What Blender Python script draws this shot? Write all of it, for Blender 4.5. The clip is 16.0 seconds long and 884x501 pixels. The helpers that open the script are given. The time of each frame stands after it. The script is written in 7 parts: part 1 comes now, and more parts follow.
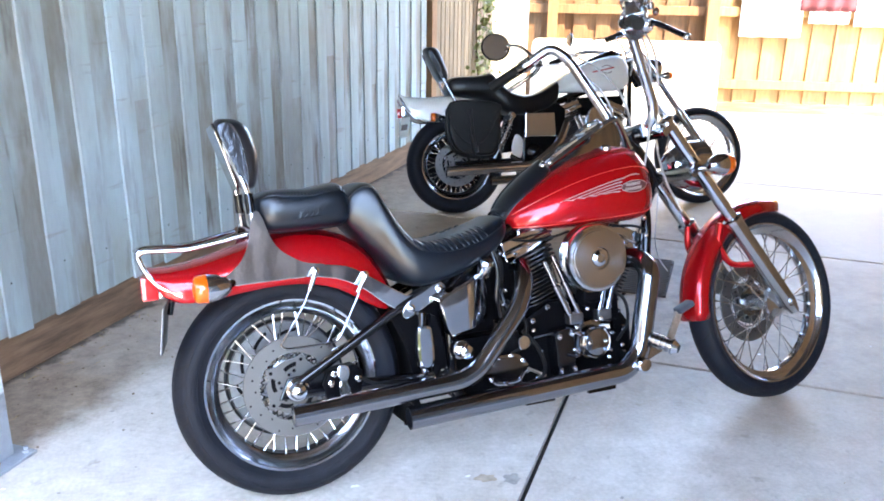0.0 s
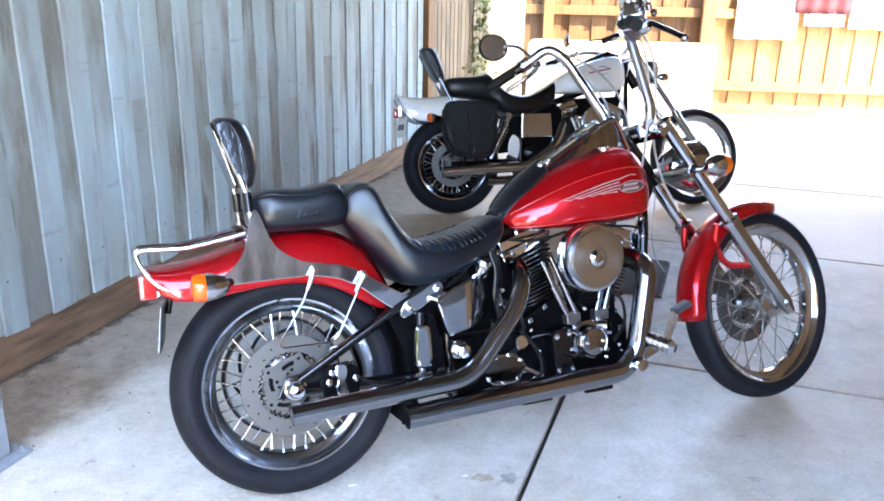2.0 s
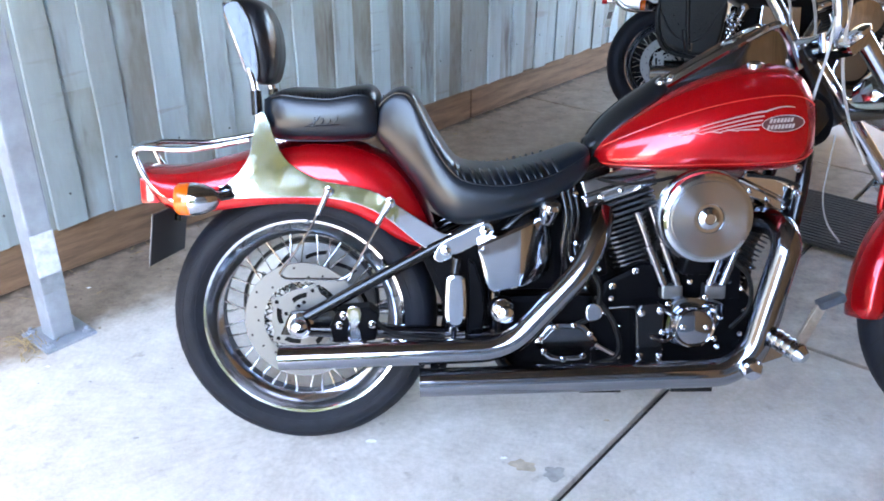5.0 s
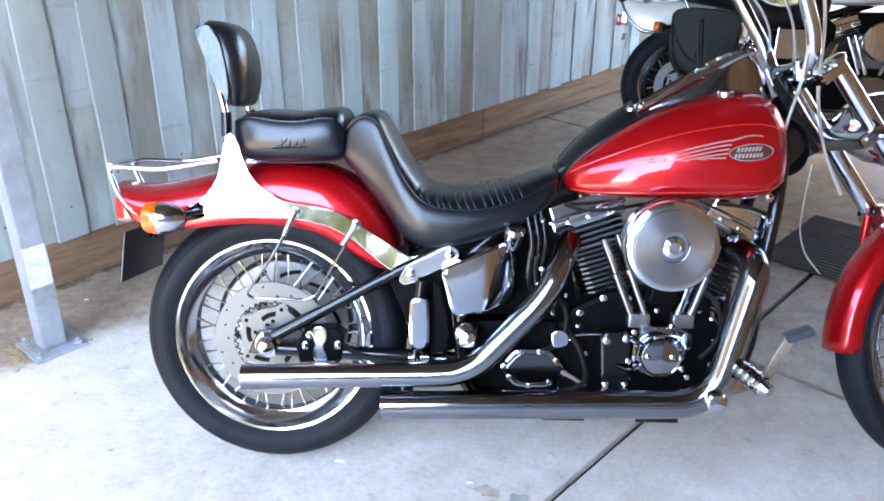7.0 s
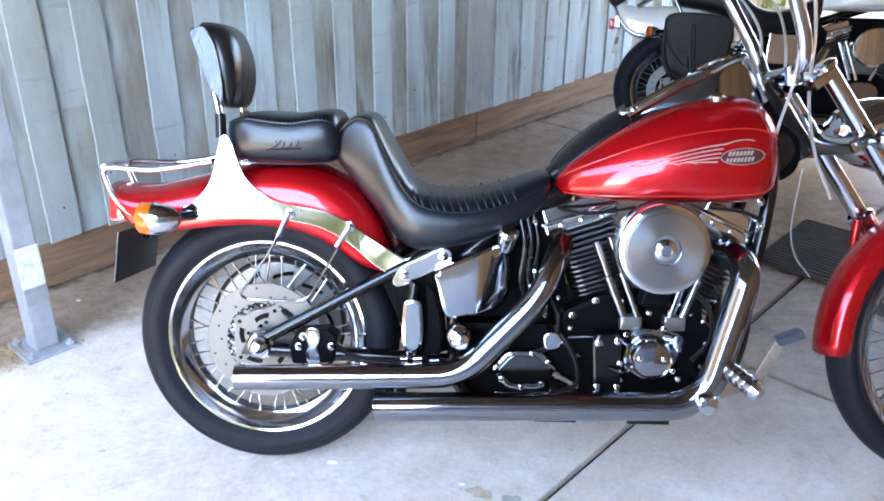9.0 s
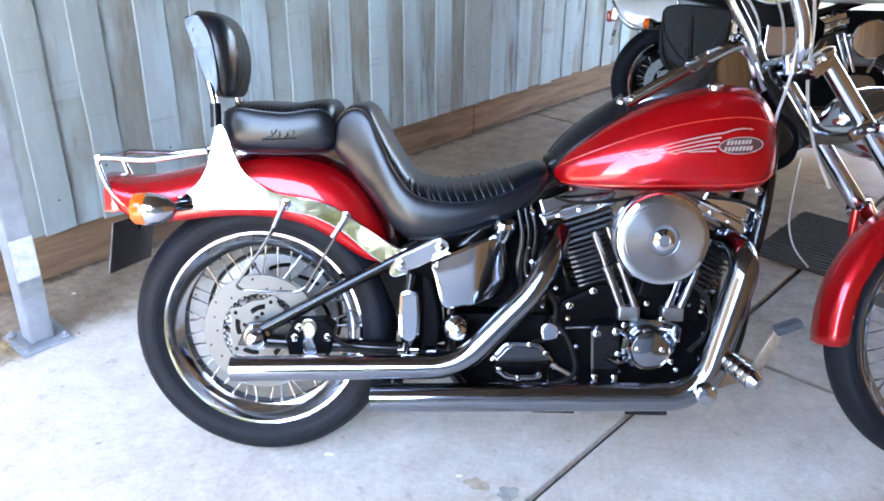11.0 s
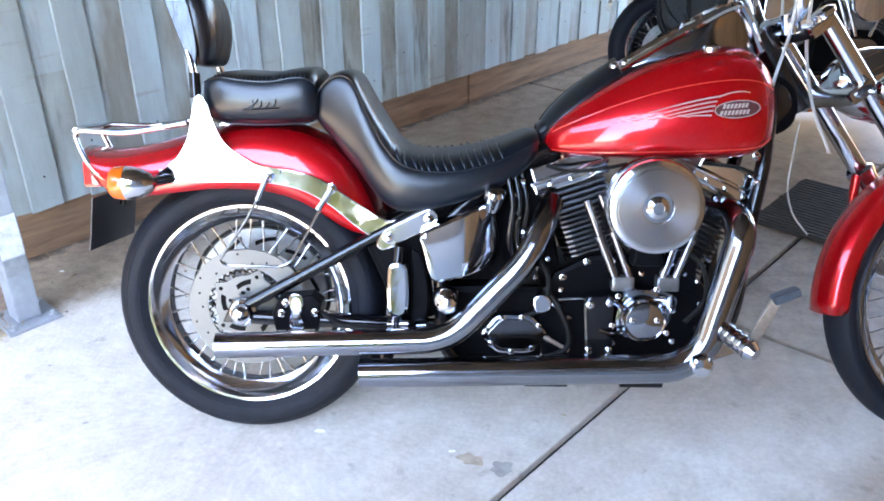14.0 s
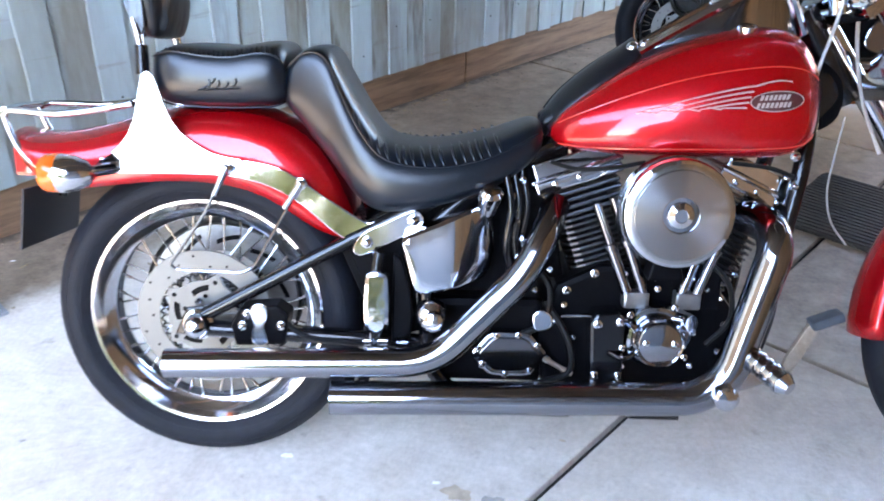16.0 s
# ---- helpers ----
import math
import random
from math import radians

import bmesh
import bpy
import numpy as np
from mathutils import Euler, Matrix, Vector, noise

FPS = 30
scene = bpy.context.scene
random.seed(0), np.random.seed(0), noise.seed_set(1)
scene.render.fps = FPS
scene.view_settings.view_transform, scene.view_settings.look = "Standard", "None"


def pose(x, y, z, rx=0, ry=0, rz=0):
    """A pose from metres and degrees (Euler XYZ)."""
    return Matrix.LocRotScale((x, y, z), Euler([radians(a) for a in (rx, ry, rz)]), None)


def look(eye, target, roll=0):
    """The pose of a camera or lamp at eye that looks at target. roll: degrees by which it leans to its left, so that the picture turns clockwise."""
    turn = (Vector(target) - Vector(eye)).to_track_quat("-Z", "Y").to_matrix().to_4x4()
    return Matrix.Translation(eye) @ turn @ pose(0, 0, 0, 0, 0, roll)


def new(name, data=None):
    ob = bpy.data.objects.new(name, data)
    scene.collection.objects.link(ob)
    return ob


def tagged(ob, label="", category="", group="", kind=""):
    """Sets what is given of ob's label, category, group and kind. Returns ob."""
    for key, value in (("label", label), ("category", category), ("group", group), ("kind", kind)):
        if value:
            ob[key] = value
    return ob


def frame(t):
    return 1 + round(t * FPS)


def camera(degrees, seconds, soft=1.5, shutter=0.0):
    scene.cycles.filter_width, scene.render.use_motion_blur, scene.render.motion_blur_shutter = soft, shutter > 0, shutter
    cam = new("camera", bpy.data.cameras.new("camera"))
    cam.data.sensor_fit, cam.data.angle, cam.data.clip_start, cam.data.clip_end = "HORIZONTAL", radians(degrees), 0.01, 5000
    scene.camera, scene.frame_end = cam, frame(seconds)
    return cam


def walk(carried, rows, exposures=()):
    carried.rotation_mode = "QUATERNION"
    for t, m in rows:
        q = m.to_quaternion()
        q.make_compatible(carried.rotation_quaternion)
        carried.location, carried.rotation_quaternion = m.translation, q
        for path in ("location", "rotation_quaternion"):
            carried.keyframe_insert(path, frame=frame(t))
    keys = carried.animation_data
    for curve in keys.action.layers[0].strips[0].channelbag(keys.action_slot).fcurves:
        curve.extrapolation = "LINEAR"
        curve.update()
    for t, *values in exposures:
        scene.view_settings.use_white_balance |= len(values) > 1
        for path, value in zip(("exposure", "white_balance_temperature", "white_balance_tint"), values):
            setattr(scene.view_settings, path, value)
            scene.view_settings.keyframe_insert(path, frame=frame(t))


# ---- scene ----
cam = camera(56.3, 16.0, soft=1.8, shutter=0.5)
PATH = [
    (0, (-0.369, -2.007, 1.352), (0.339, -0.248, 0.715), 0.8),
    (0.5, (-0.372, -2.002, 1.353), (0.344, -0.245, 0.721), 1.0),
    (1, (-0.371, -2.006, 1.352), (0.341, -0.246, 0.724), 0.9),
    (1.5, (-0.372, -2.008, 1.354), (0.344, -0.25, 0.724), 1.0),
    (2, (-0.379, -2.007, 1.35), (0.341, -0.253, 0.715), 1.1),
    (2.5, (-0.385, -2.006, 1.344), (0.338, -0.259, 0.691), 1.3),
    (3, (-0.35, -1.972, 1.317), (0.282, -0.229, 0.567), -0.4),
    (3.5, (-0.18, -1.894, 1.298), (0.265, -0.113, 0.503), -2.1),
    (3.7, (-0.089, -1.86, 1.298), (0.25, -0.064, 0.486), -1.8),
    (5.8, (0.398, -1.625, 1.308), (0.371, 0.152, 0.389), -0.5),
    (6, (0.422, -1.642, 1.302), (0.373, 0.141, 0.396), -0.8),
    (6.5, (0.445, -1.654, 1.318), (0.392, 0.144, 0.443), -0.3),
    (7, (0.451, -1.663, 1.323), (0.386, 0.137, 0.453), 0.0),
    (7.5, (0.451, -1.67, 1.326), (0.395, 0.126, 0.447), 0.5),
    (8, (0.446, -1.669, 1.324), (0.395, 0.134, 0.46), 0.5),
    (8.5, (0.448, -1.67, 1.325), (0.4, 0.133, 0.461), 0.5),
    (11, (0.45, -1.666, 1.31), (0.41, 0.132, 0.437), 0.5),
    (11.5, (0.451, -1.648, 1.294), (0.423, 0.146, 0.412), 0.8),
    (12, (0.453, -1.644, 1.296), (0.412, 0.152, 0.417), 0.6),
    (12.5, (0.461, -1.637, 1.29), (0.436, 0.146, 0.385), 0.4),
    (13, (0.472, -1.636, 1.281), (0.447, 0.138, 0.357), 0.1),
    (13.5, (0.475, -1.629, 1.279), (0.436, 0.141, 0.349), -0.1),
    (14, (0.477, -1.626, 1.284), (0.433, 0.145, 0.355), -0.3),
    (14.5, (0.473, -1.629, 1.275), (0.436, 0.145, 0.351), 0.1),
    (15, (0.478, -1.614, 1.275), (0.441, 0.159, 0.349), 0.7),
    (15.5, (0.479, -1.554, 1.263), (0.419, 0.201, 0.305), 0.3),
    (16, (0.487, -1.389, 1.224), (0.456, 0.355, 0.245), 1.0),
]
walk(cam, [(t, look(eye, target, roll)) for t, eye, target, roll in PATH], [(0, 4.94, 6480, 10), (3.5, 4.85, 6380, 9), (7, 4.99, 6500, 10), (14, 4.99, 6500, 10), (16, 5.00, 6500, 11)])

# ---------------------------------------------------------------- world and light
world = bpy.data.worlds.new("sky")
scene.world = world
world.use_nodes = True
wn = world.node_tree.nodes
sky = wn.new("ShaderNodeTexSky")
sky.sky_type = "NISHITA"
sky.sun_disc = False
SUN_EL, SUN_DIR = radians(58), Vector((0.327, -0.948, 0))
sky.sun_elevation = SUN_EL
sky.sun_rotation = math.atan2(SUN_DIR.x, SUN_DIR.y)
wn["Background"].inputs["Strength"].default_value = 0.15
world.node_tree.links.new(sky.outputs[0], wn["Background"].inputs["Color"])

sun = new("sun", bpy.data.lights.new("sun", "SUN"))
sun.data.energy, sun.data.angle, sun.data.color = 1.7, radians(0.5), (1.0, 0.78, 0.50)
sun.matrix_world = look(SUN_DIR * math.cos(SUN_EL) * 20 + Vector((0, 0, math.sin(SUN_EL) * 20)), (0, 0, 0))

# ---------------------------------------------------------------- materials
def mat(name, color, rough=0.5, metal=0.0, coat=0.0, var=0.0, scale=20.0, bump=0.0, bump_scale=200.0, spec=0.5, tint=None, stretch=(1, 1, 1), island=0.0, rvar=0.0):
    """A principled material with large and fine variation in the object's own metres."""
    m = bpy.data.materials.new(name)
    m.use_nodes = True
    nt = m.node_tree
    p = nt.nodes["Principled BSDF"]
    p.inputs["Base Color"].default_value = (*color, 1)
    p.inputs["Roughness"].default_value = rough
    p.inputs["Metallic"].default_value = metal
    p.inputs["Coat Weight"].default_value = coat
    p.inputs["Coat Roughness"].default_value = 0.04
    p.inputs["Specular IOR Level"].default_value = spec
    co = nt.nodes.new("ShaderNodeTexCoord")
    mp = nt.nodes.new("ShaderNodeMapping")
    mp.inputs["Scale"].default_value = stretch
    nt.links.new(co.outputs["Object"], mp.inputs["Vector"])
    if var or rvar:
        n1 = nt.nodes.new("ShaderNodeTexNoise")
        n1.inputs["Scale"].default_value = scale
        n1.inputs["Detail"].default_value = 8
        n1.inputs["Roughness"].default_value = 0.65
        nt.links.new(mp.outputs[0], n1.inputs["Vector"])
    if var:
        ramp = nt.nodes.new("ShaderNodeValToRGB")
        ramp.color_ramp.elements[0].position, ramp.color_ramp.elements[1].position = 0.32, 0.7
        lo = tint if tint else [c * (1 - var) for c in color]
        ramp.color_ramp.elements[0].color = (*lo, 1)
        ramp.color_ramp.elements[1].color = (*[min(1, c * (1 + var * 0.4)) for c in color], 1)
        nt.links.new(n1.outputs["Fac"], ramp.inputs["Fac"])
        out = ramp.outputs["Color"]
        if island:
            info = nt.nodes.new("ShaderNodeObjectInfo")
            mix = nt.nodes.new("ShaderNodeHueSaturation")
            mr = nt.nodes.new("ShaderNodeMapRange")
            mr.inputs["To Min"].default_value, mr.inputs["To Max"].default_value = 1 - island, 1 + island
            nt.links.new(info.outputs["Random"], mr.inputs["Value"])
            nt.links.new(mr.outputs[0], mix.inputs["Value"])
            nt.links.new(out, mix.inputs["Color"])
            out = mix.outputs["Color"]
        nt.links.new(out, p.inputs["Base Color"])
    if rvar:
        mr = nt.nodes.new("ShaderNodeMapRange")
        mr.inputs["To Min"].default_value, mr.inputs["To Max"].default_value = max(0, rough - rvar), min(1, rough + rvar)
        nt.links.new(n1.outputs["Fac"], mr.inputs["Value"])
        nt.links.new(mr.outputs[0], p.inputs["Roughness"])
    if bump:
        n2 = nt.nodes.new("ShaderNodeTexNoise")
        n2.inputs["Scale"].default_value = bump_scale
        n2.inputs["Detail"].default_value = 4
        nt.links.new(mp.outputs[0], n2.inputs["Vector"])
        b = nt.nodes.new("ShaderNodeBump")
        b.inputs["Strength"].default_value = bump
        b.inputs["Distance"].default_value = 0.004
        nt.links.new(n2.outputs["Fac"], b.inputs["Height"])
        nt.links.new(b.outputs[0], p.inputs["Normal"])
    return m


RED = mat("red_paint", (0.50, 0.003, 0.008), 0.27, 0.60, 0.8, 0.12, 300, 0, spec=0.25)
RED.node_tree.nodes["Principled BSDF"].inputs["Coat Roughness"].default_value = 0.05
RED_LINE = mat("orange_crease_glint", (0.50, 0.03, 0.015), 0.3, 0.0, 1.0)
CHROME = mat("chrome", (0.575, 0.60, 0.655), 0.06, 1.0, rvar=0.05, scale=25, bump=0.10, bump_scale=16)
CHROME_DARK = mat("dark_chrome", (0.27, 0.285, 0.32), 0.08, 1.0, rvar=0.05, scale=25, bump=0.08, bump_scale=16)
CHROME_RIM = mat("chrome_rim", (0.56, 0.58, 0.63), 0.10, 1.0, rvar=0.05, scale=25, bump=0.10, bump_scale=16)
CREASED = mat("creased_silver_vinyl", (0.045, 0.048, 0.055), 0.20, 0.6, 0.0, 0.3, 30, 1.0, 34, stretch=(1, 1, 0.5))
SMOKED = mat("smoked_chrome", (0.15, 0.15, 0.16), 0.14, 1.0, rvar=0.05, scale=40)
CHROME_DULL = mat("chrome_worn", (0.46, 0.47, 0.49), 0.16, 1.0, rvar=0.08, scale=40)
STEEL = mat("stainless_steel", (0.36, 0.36, 0.36), 0.3, 1.0, rvar=0.1, scale=60)
ALU = mat("polished_aluminium", (0.52, 0.52, 0.52), 0.24, 1.0, rvar=0.06, scale=40)
ALU_CAST = mat("cast_aluminium", (0.24, 0.24, 0.24), 0.42, 1.0, var=0.2, scale=60, bump=0.2)
DISC = mat("brake_disc_steel", (0.155, 0.15, 0.145), 0.50, 1.0, rvar=0.1, scale=80)
BLACK = mat("black_gloss_paint", (0.004, 0.004, 0.005), 0.2, 0.0, 0.25, spec=0.35)
BLACK_SATIN = mat("black_satin_paint", (0.003, 0.003, 0.004), 0.45, 0.0, var=0.3, scale=60, spec=0.05)
FIN = mat("black_cooling_fin", (0.008, 0.008, 0.009), 0.5, 0.3, var=0.3, scale=80)
FIN_EDGE = mat("cooling_fin", (0.13, 0.132, 0.145), 0.26, 1.0)
LEATHER = mat("black_leather", (0.008, 0.009, 0.012), 0.31, 0.0, 0.0, 0.3, 25, 0.10, 200, spec=0.32, rvar=0.05)
LEATHER_SHINY = mat("shiny_creased_vinyl", (0.008, 0.009, 0.012), 0.30, 0.0, 0.12, 0.3, 12, 0.9, 28, spec=0.45, stretch=(1, 1, 0.35))
LEATHER_FLAT = mat("black_vinyl", (0.003, 0.006, 0.011), 0.31, 0.0, 0.0, 0.25, 12, 0.09, 90, spec=0.52, rvar=0.05)
RUBBER = mat("tyre_rubber", (0.0085, 0.0100, 0.0150), 0.62, 0.0, 0.0, 0.35, 30, 0.25, 300, spec=0.20, rvar=0.1)
RUBBER_DARK = mat("black_rubber", (0.006, 0.006, 0.006), 0.6, 0.0, 0.0, 0.2, 40, spec=0.2)
PAD_RUBBER = mat("worn_grey_rubber", (0.055, 0.065, 0.08), 0.5, 0.0, 0.0, 0.3, 60, spec=0.3)
AMBER = mat("amber_lens", (0.62, 0.105, 0.004), 0.14, 0.0, 0.4)
RED_LENS = mat("red_lens", (0.45, 0.012, 0.015), 0.12, 0.0, 0.8)
SILVER_LINE = mat("silver_decal", (0.38, 0.34, 0.33), 0.35, 0.2, 0.6)
DECAL_DARK = mat("dark_decal", (0.055, 0.010, 0.012), 0.35, 0.0, 0.6)
CABLE = mat("braided_cable", (0.36, 0.345, 0.325), 0.3, 0.1, var=0.2, scale=400)
WIRE = mat("steel_wire", (0.55, 0.55, 0.54), 0.25, 1.0)
WHITE = mat("white_paint", (0.80, 0.80, 0.78), 0.25, 0.0, 1.0, 0.05, 30)
HIDE = mat("rough_black_leather", (0.006, 0.006, 0.006), 0.42, 0.0, 0.0, 0.4, 30, 0.35, 120, spec=0.25)
PLATE_BACK = mat("dark_plate_back", (0.03, 0.03, 0.035), 0.5)
PLATE_WHITE = mat("white_plate", (0.7, 0.7, 0.68), 0.4, var=0.1, scale=60)
PEDAL_TAN = mat("tan_metal", (0.36, 0.30, 0.24), 0.4, 0.6, var=0.3, scale=60)
MIRROR = mat("mirror_glass", (0.85, 0.86, 0.87), 0.02, 1.0)
GALV = mat("galvanised_steel", (0.34, 0.37, 0.41), 0.5, 0.35, var=0.3, scale=9, bump=0.1, bump_scale=60, rvar=0.12)
BEAM = mat("weathered_beam", (0.20, 0.118, 0.066), 0.75, 0.0, 0.0, 0.6, 3, 0.35, 14, stretch=(1, 1, 9))
PALING = mat("pine_paling", (0.30, 0.175, 0.062), 0.75, 0.0, 0.0, 0.35, 7, 0.4, 40, stretch=(5, 5, 0.6), island=0.18)
# darker copy of the paling: the shade on that stretch is in its colour
PALING_SHADED = mat("shaded_paling", (0.16, 0.085, 0.038), 0.8, 0.0, 0.0, 0.4, 7, 0.4, 40, stretch=(5, 5, 0.6), island=0.2)
SLAT = mat("weathered_slat", (0.27, 0.19, 0.115), 0.8, 0.0, 0.0, 0.45, 7, 0.4, 40, stretch=(5, 5, 0.6), island=0.25)
POST_WOOD = mat("treated_timber", (0.25, 0.125, 0.048), 0.7, 0.0, 0.0, 0.3, 6, 0.4, 40, stretch=(5, 5, 0.5))
RIBBED = mat("dark_ribbed_sheet", (0.105, 0.105, 0.11), 0.5, 0.0, 0.0, 0.4, 3)
CREAM = mat("cream_render", (0.62, 0.53, 0.35), 0.85, 0.0, 0.0, 0.12, 4, 0.3, 80)
LEAF = mat("vine_leaf", (0.19, 0.20, 0.04), 0.5, 0.0, 0.0, 0.4, 40, island=0.3)
STRAW = mat("dry_straw", (0.42, 0.31, 0.15), 0.8, 0.0, 0.0, 0.4, 60)
BARK = mat("vine_stem", (0.12, 0.08, 0.04), 0.8)
BOARD = mat("white_board", (0.72, 0.63, 0.50), 0.5, 0.0, 0.0, 0.06, 4)
SHEET = mat("white_cloth", (0.80, 0.78, 0.74), 0.85, 0.0, 0.0, 0.08, 12)
DARK_CLOTH = mat("dark_red_cloth", (0.10, 0.02, 0.025), 0.85, 0.0, 0.0, 0.2, 12)
MATTING = mat("ribbed_rubber_mat", (0.030, 0.024, 0.019), 0.7, 0.0, 0.0, 0.4, 20, 0.3, 120)
JOINT = mat("joint_filler", (0.020, 0.017, 0.014), 0.9, 0.0, 0.0, 0.3, 20)
ROOF = mat("roof_sheet", (0.04, 0.036, 0.032), 0.7, 0.0, 0.0, 0.2, 4)
STAIN_TAN = mat("rust_stain", (0.50, 0.41, 0.30), 0.75, 0.0, 0.0, 0.3, 30)
STAIN_GREY = mat("oil_stain", (0.38, 0.36, 0.33), 0.7, 0.0, 0.0, 0.3, 40)
PAINT_DROP = mat("white_paint_drop", (0.85, 0.85, 0.83), 0.6)
DARK_WALL = mat("dark_brown_wall", (0.045, 0.028, 0.018), 0.8, 0.0, 0.0, 0.35, 3)
PATCH_PALE = mat("worn_white_paint", (0.60, 0.63, 0.66), 0.6, 0.0, 0.0, 0.35, 30, 0.2, 60)
PATCH_DARK = mat("bare_zinc", (0.26, 0.28, 0.30), 0.5, 0.2, 0.0, 0.3, 30)
GREY_RENDER = mat("grey_render", (0.17, 0.19, 0.215), 0.85, 0.0, 0.0, 0.2, 4, 0.2, 60)
LINING = mat("brown_boards", (0.30, 0.17, 0.075), 0.7, 0.0, 0.0, 0.35, 6, 0.3, 40, stretch=(5, 5, 0.5), island=0.2)
EARTH = mat("bare_ground", (0.24, 0.19, 0.13), 0.9, 0.0, 0.0, 0.3, 5, 0.5, 30)


def concrete():
    m = mat("concrete", (0.46, 0.45, 0.43), 0.52, 0.0, 0.0, 0.0, 3, 0.25, 90, rvar=0.14)
    nt = m.node_tree
    p = nt.nodes["Principled BSDF"]
    geo = nt.nodes.new("ShaderNodeNewGeometry")
    layers = []
    for sc, lo, hi, det in ((1.3, 0.35, 0.68, 9), (9.0, 0.40, 0.66, 9), (70.0, 0.35, 0.75, 3)):
        n = nt.nodes.new("ShaderNodeTexNoise")
        n.inputs["Scale"].default_value, n.inputs["Detail"].default_value, n.inputs["Roughness"].default_value = sc, det, 0.7
        nt.links.new(geo.outputs["Position"], n.inputs["Vector"])
        r = nt.nodes.new("ShaderNodeMapRange")
        r.inputs["From Min"].default_value, r.inputs["From Max"].default_value = lo, hi
        nt.links.new(n.outputs["Fac"], r.inputs["Value"])
        layers.append(r.outputs[0])
    col = None
    for fac, (a, b), amt in zip(layers, (((0.46, 0.405, 0.335), (0.74, 0.70, 0.645)), ((0.34, 0.28, 0.205), (0.78, 0.72, 0.65)), ((0.42, 0.39, 0.345), (0.70, 0.65, 0.595))), (1.0, 0.50, 0.42)):
        ramp = nt.nodes.new("ShaderNodeMix")
        ramp.data_type = "RGBA"
        ramp.inputs[6].default_value, ramp.inputs[7].default_value = (*a, 1), (*b, 1)
        nt.links.new(fac, ramp.inputs[0])
        if col is None:
            col = ramp.outputs[2]
        else:
            mx = nt.nodes.new("ShaderNodeMix")
            mx.data_type = "RGBA"
            mx.inputs[0].default_value = amt
            nt.links.new(col, mx.inputs[6])
            nt.links.new(ramp.outputs[2], mx.inputs[7])
            col = mx.outputs[2]
    # pitted dark flecks
    pit = nt.nodes.new("ShaderNodeTexNoise")
    pit.inputs["Scale"].default_value, pit.inputs["Detail"].default_value, pit.inputs["Roughness"].default_value = 16, 5, 0.55
    nt.links.new(geo.outputs["Position"], pit.inputs["Vector"])
    few = nt.nodes.new("ShaderNodeMapRange")
    few.inputs["From Min"].default_value, few.inputs["From Max"].default_value = 0.63, 0.72
    few.inputs["To Max"].default_value = 0.45
    nt.links.new(pit.outputs["Fac"], few.inputs["Value"])
    fleck = nt.nodes.new("ShaderNodeMix")
    fleck.data_type = "RGBA"
    fleck.inputs[7].default_value = (0.24, 0.20, 0.16, 1)
    nt.links.new(few.outputs[0], fleck.inputs[0])
    nt.links.new(col, fleck.inputs[6])
    col = fleck.outputs[2]
    # beige tint put into the inner bay's floor for its warm bounce light
    inner = nt.nodes.new("ShaderNodeVectorMath")
    inner.operation = "DOT_PRODUCT"
    inner.inputs[1].default_value = (0.657, 0.754, 0)
    nt.links.new(geo.outputs["Position"], inner.inputs[0])
    cloud = nt.nodes.new("ShaderNodeTexNoise")
    cloud.inputs["Scale"].default_value, cloud.inputs["Detail"].default_value, cloud.inputs["Roughness"].default_value = 1.8, 8, 0.7
    nt.links.new(geo.outputs["Position"], cloud.inputs["Vector"])
    lean = nt.nodes.new("ShaderNodeMath")
    lean.operation = "MULTIPLY_ADD"
    lean.inputs[1].default_value = 1.6
    nt.links.new(cloud.outputs["Fac"], lean.inputs[0])
    nt.links.new(inner.outputs["Value"], lean.inputs[2])
    warmth = nt.nodes.new("ShaderNodeMapRange")
    warmth.inputs["From Min"].default_value, warmth.inputs["From Max"].default_value = 1.25, 2.6
    warmth.inputs["To Max"].default_value = 0.85
    nt.links.new(lean.outputs[0], warmth.inputs["Value"])
    warm_tint = nt.nodes.new("ShaderNodeMix")
    warm_tint.data_type = "RGBA"
    warm_tint.inputs[7].default_value = (0.50, 0.395, 0.275, 1)
    nt.links.new(warmth.outputs[0], warm_tint.inputs[0])
    nt.links.new(col, warm_tint.inputs[6])
    col = warm_tint.outputs[2]
    # brown dust and grit swept against the wall's foot, and a brown patch under the fork, with ragged edges
    dot = nt.nodes.new("ShaderNodeVectorMath")
    dot.operation = "DOT_PRODUCT"
    dot.inputs[1].default_value = (0.754, -0.657, 0)
    nt.links.new(geo.outputs["Position"], dot.inputs[0])
    rag = nt.nodes.new("ShaderNodeTexNoise")
    rag.inputs["Scale"].default_value, rag.inputs["Detail"].default_value, rag.inputs["Roughness"].default_value = 2.4, 10, 0.75
    nt.links.new(geo.outputs["Position"], rag.inputs["Vector"])
    mul = nt.nodes.new("ShaderNodeMath")
    mul.operation = "MULTIPLY_ADD"
    mul.inputs[1].default_value = 0.42
    nt.links.new(rag.outputs["Fac"], mul.inputs[0])
    nt.links.new(dot.outputs["Value"], mul.inputs[2])
    edge = nt.nodes.new("ShaderNodeMapRange")
    edge.inputs["From Min"].default_value, edge.inputs["From Max"].default_value = -0.535, -0.655
    edge.inputs["To Max"].default_value = 0.92
    nt.links.new(mul.outputs[0], edge.inputs["Value"])
    # the dirt thins out along the wall, and black grime lies in the corner under the beam
    thin = nt.nodes.new("ShaderNodeMapRange")
    thin.inputs["From Min"].default_value, thin.inputs["From Max"].default_value = 0.9, 1.9
    thin.inputs["To Min"].default_value, thin.inputs["To Max"].default_value = 1.0, 0.25
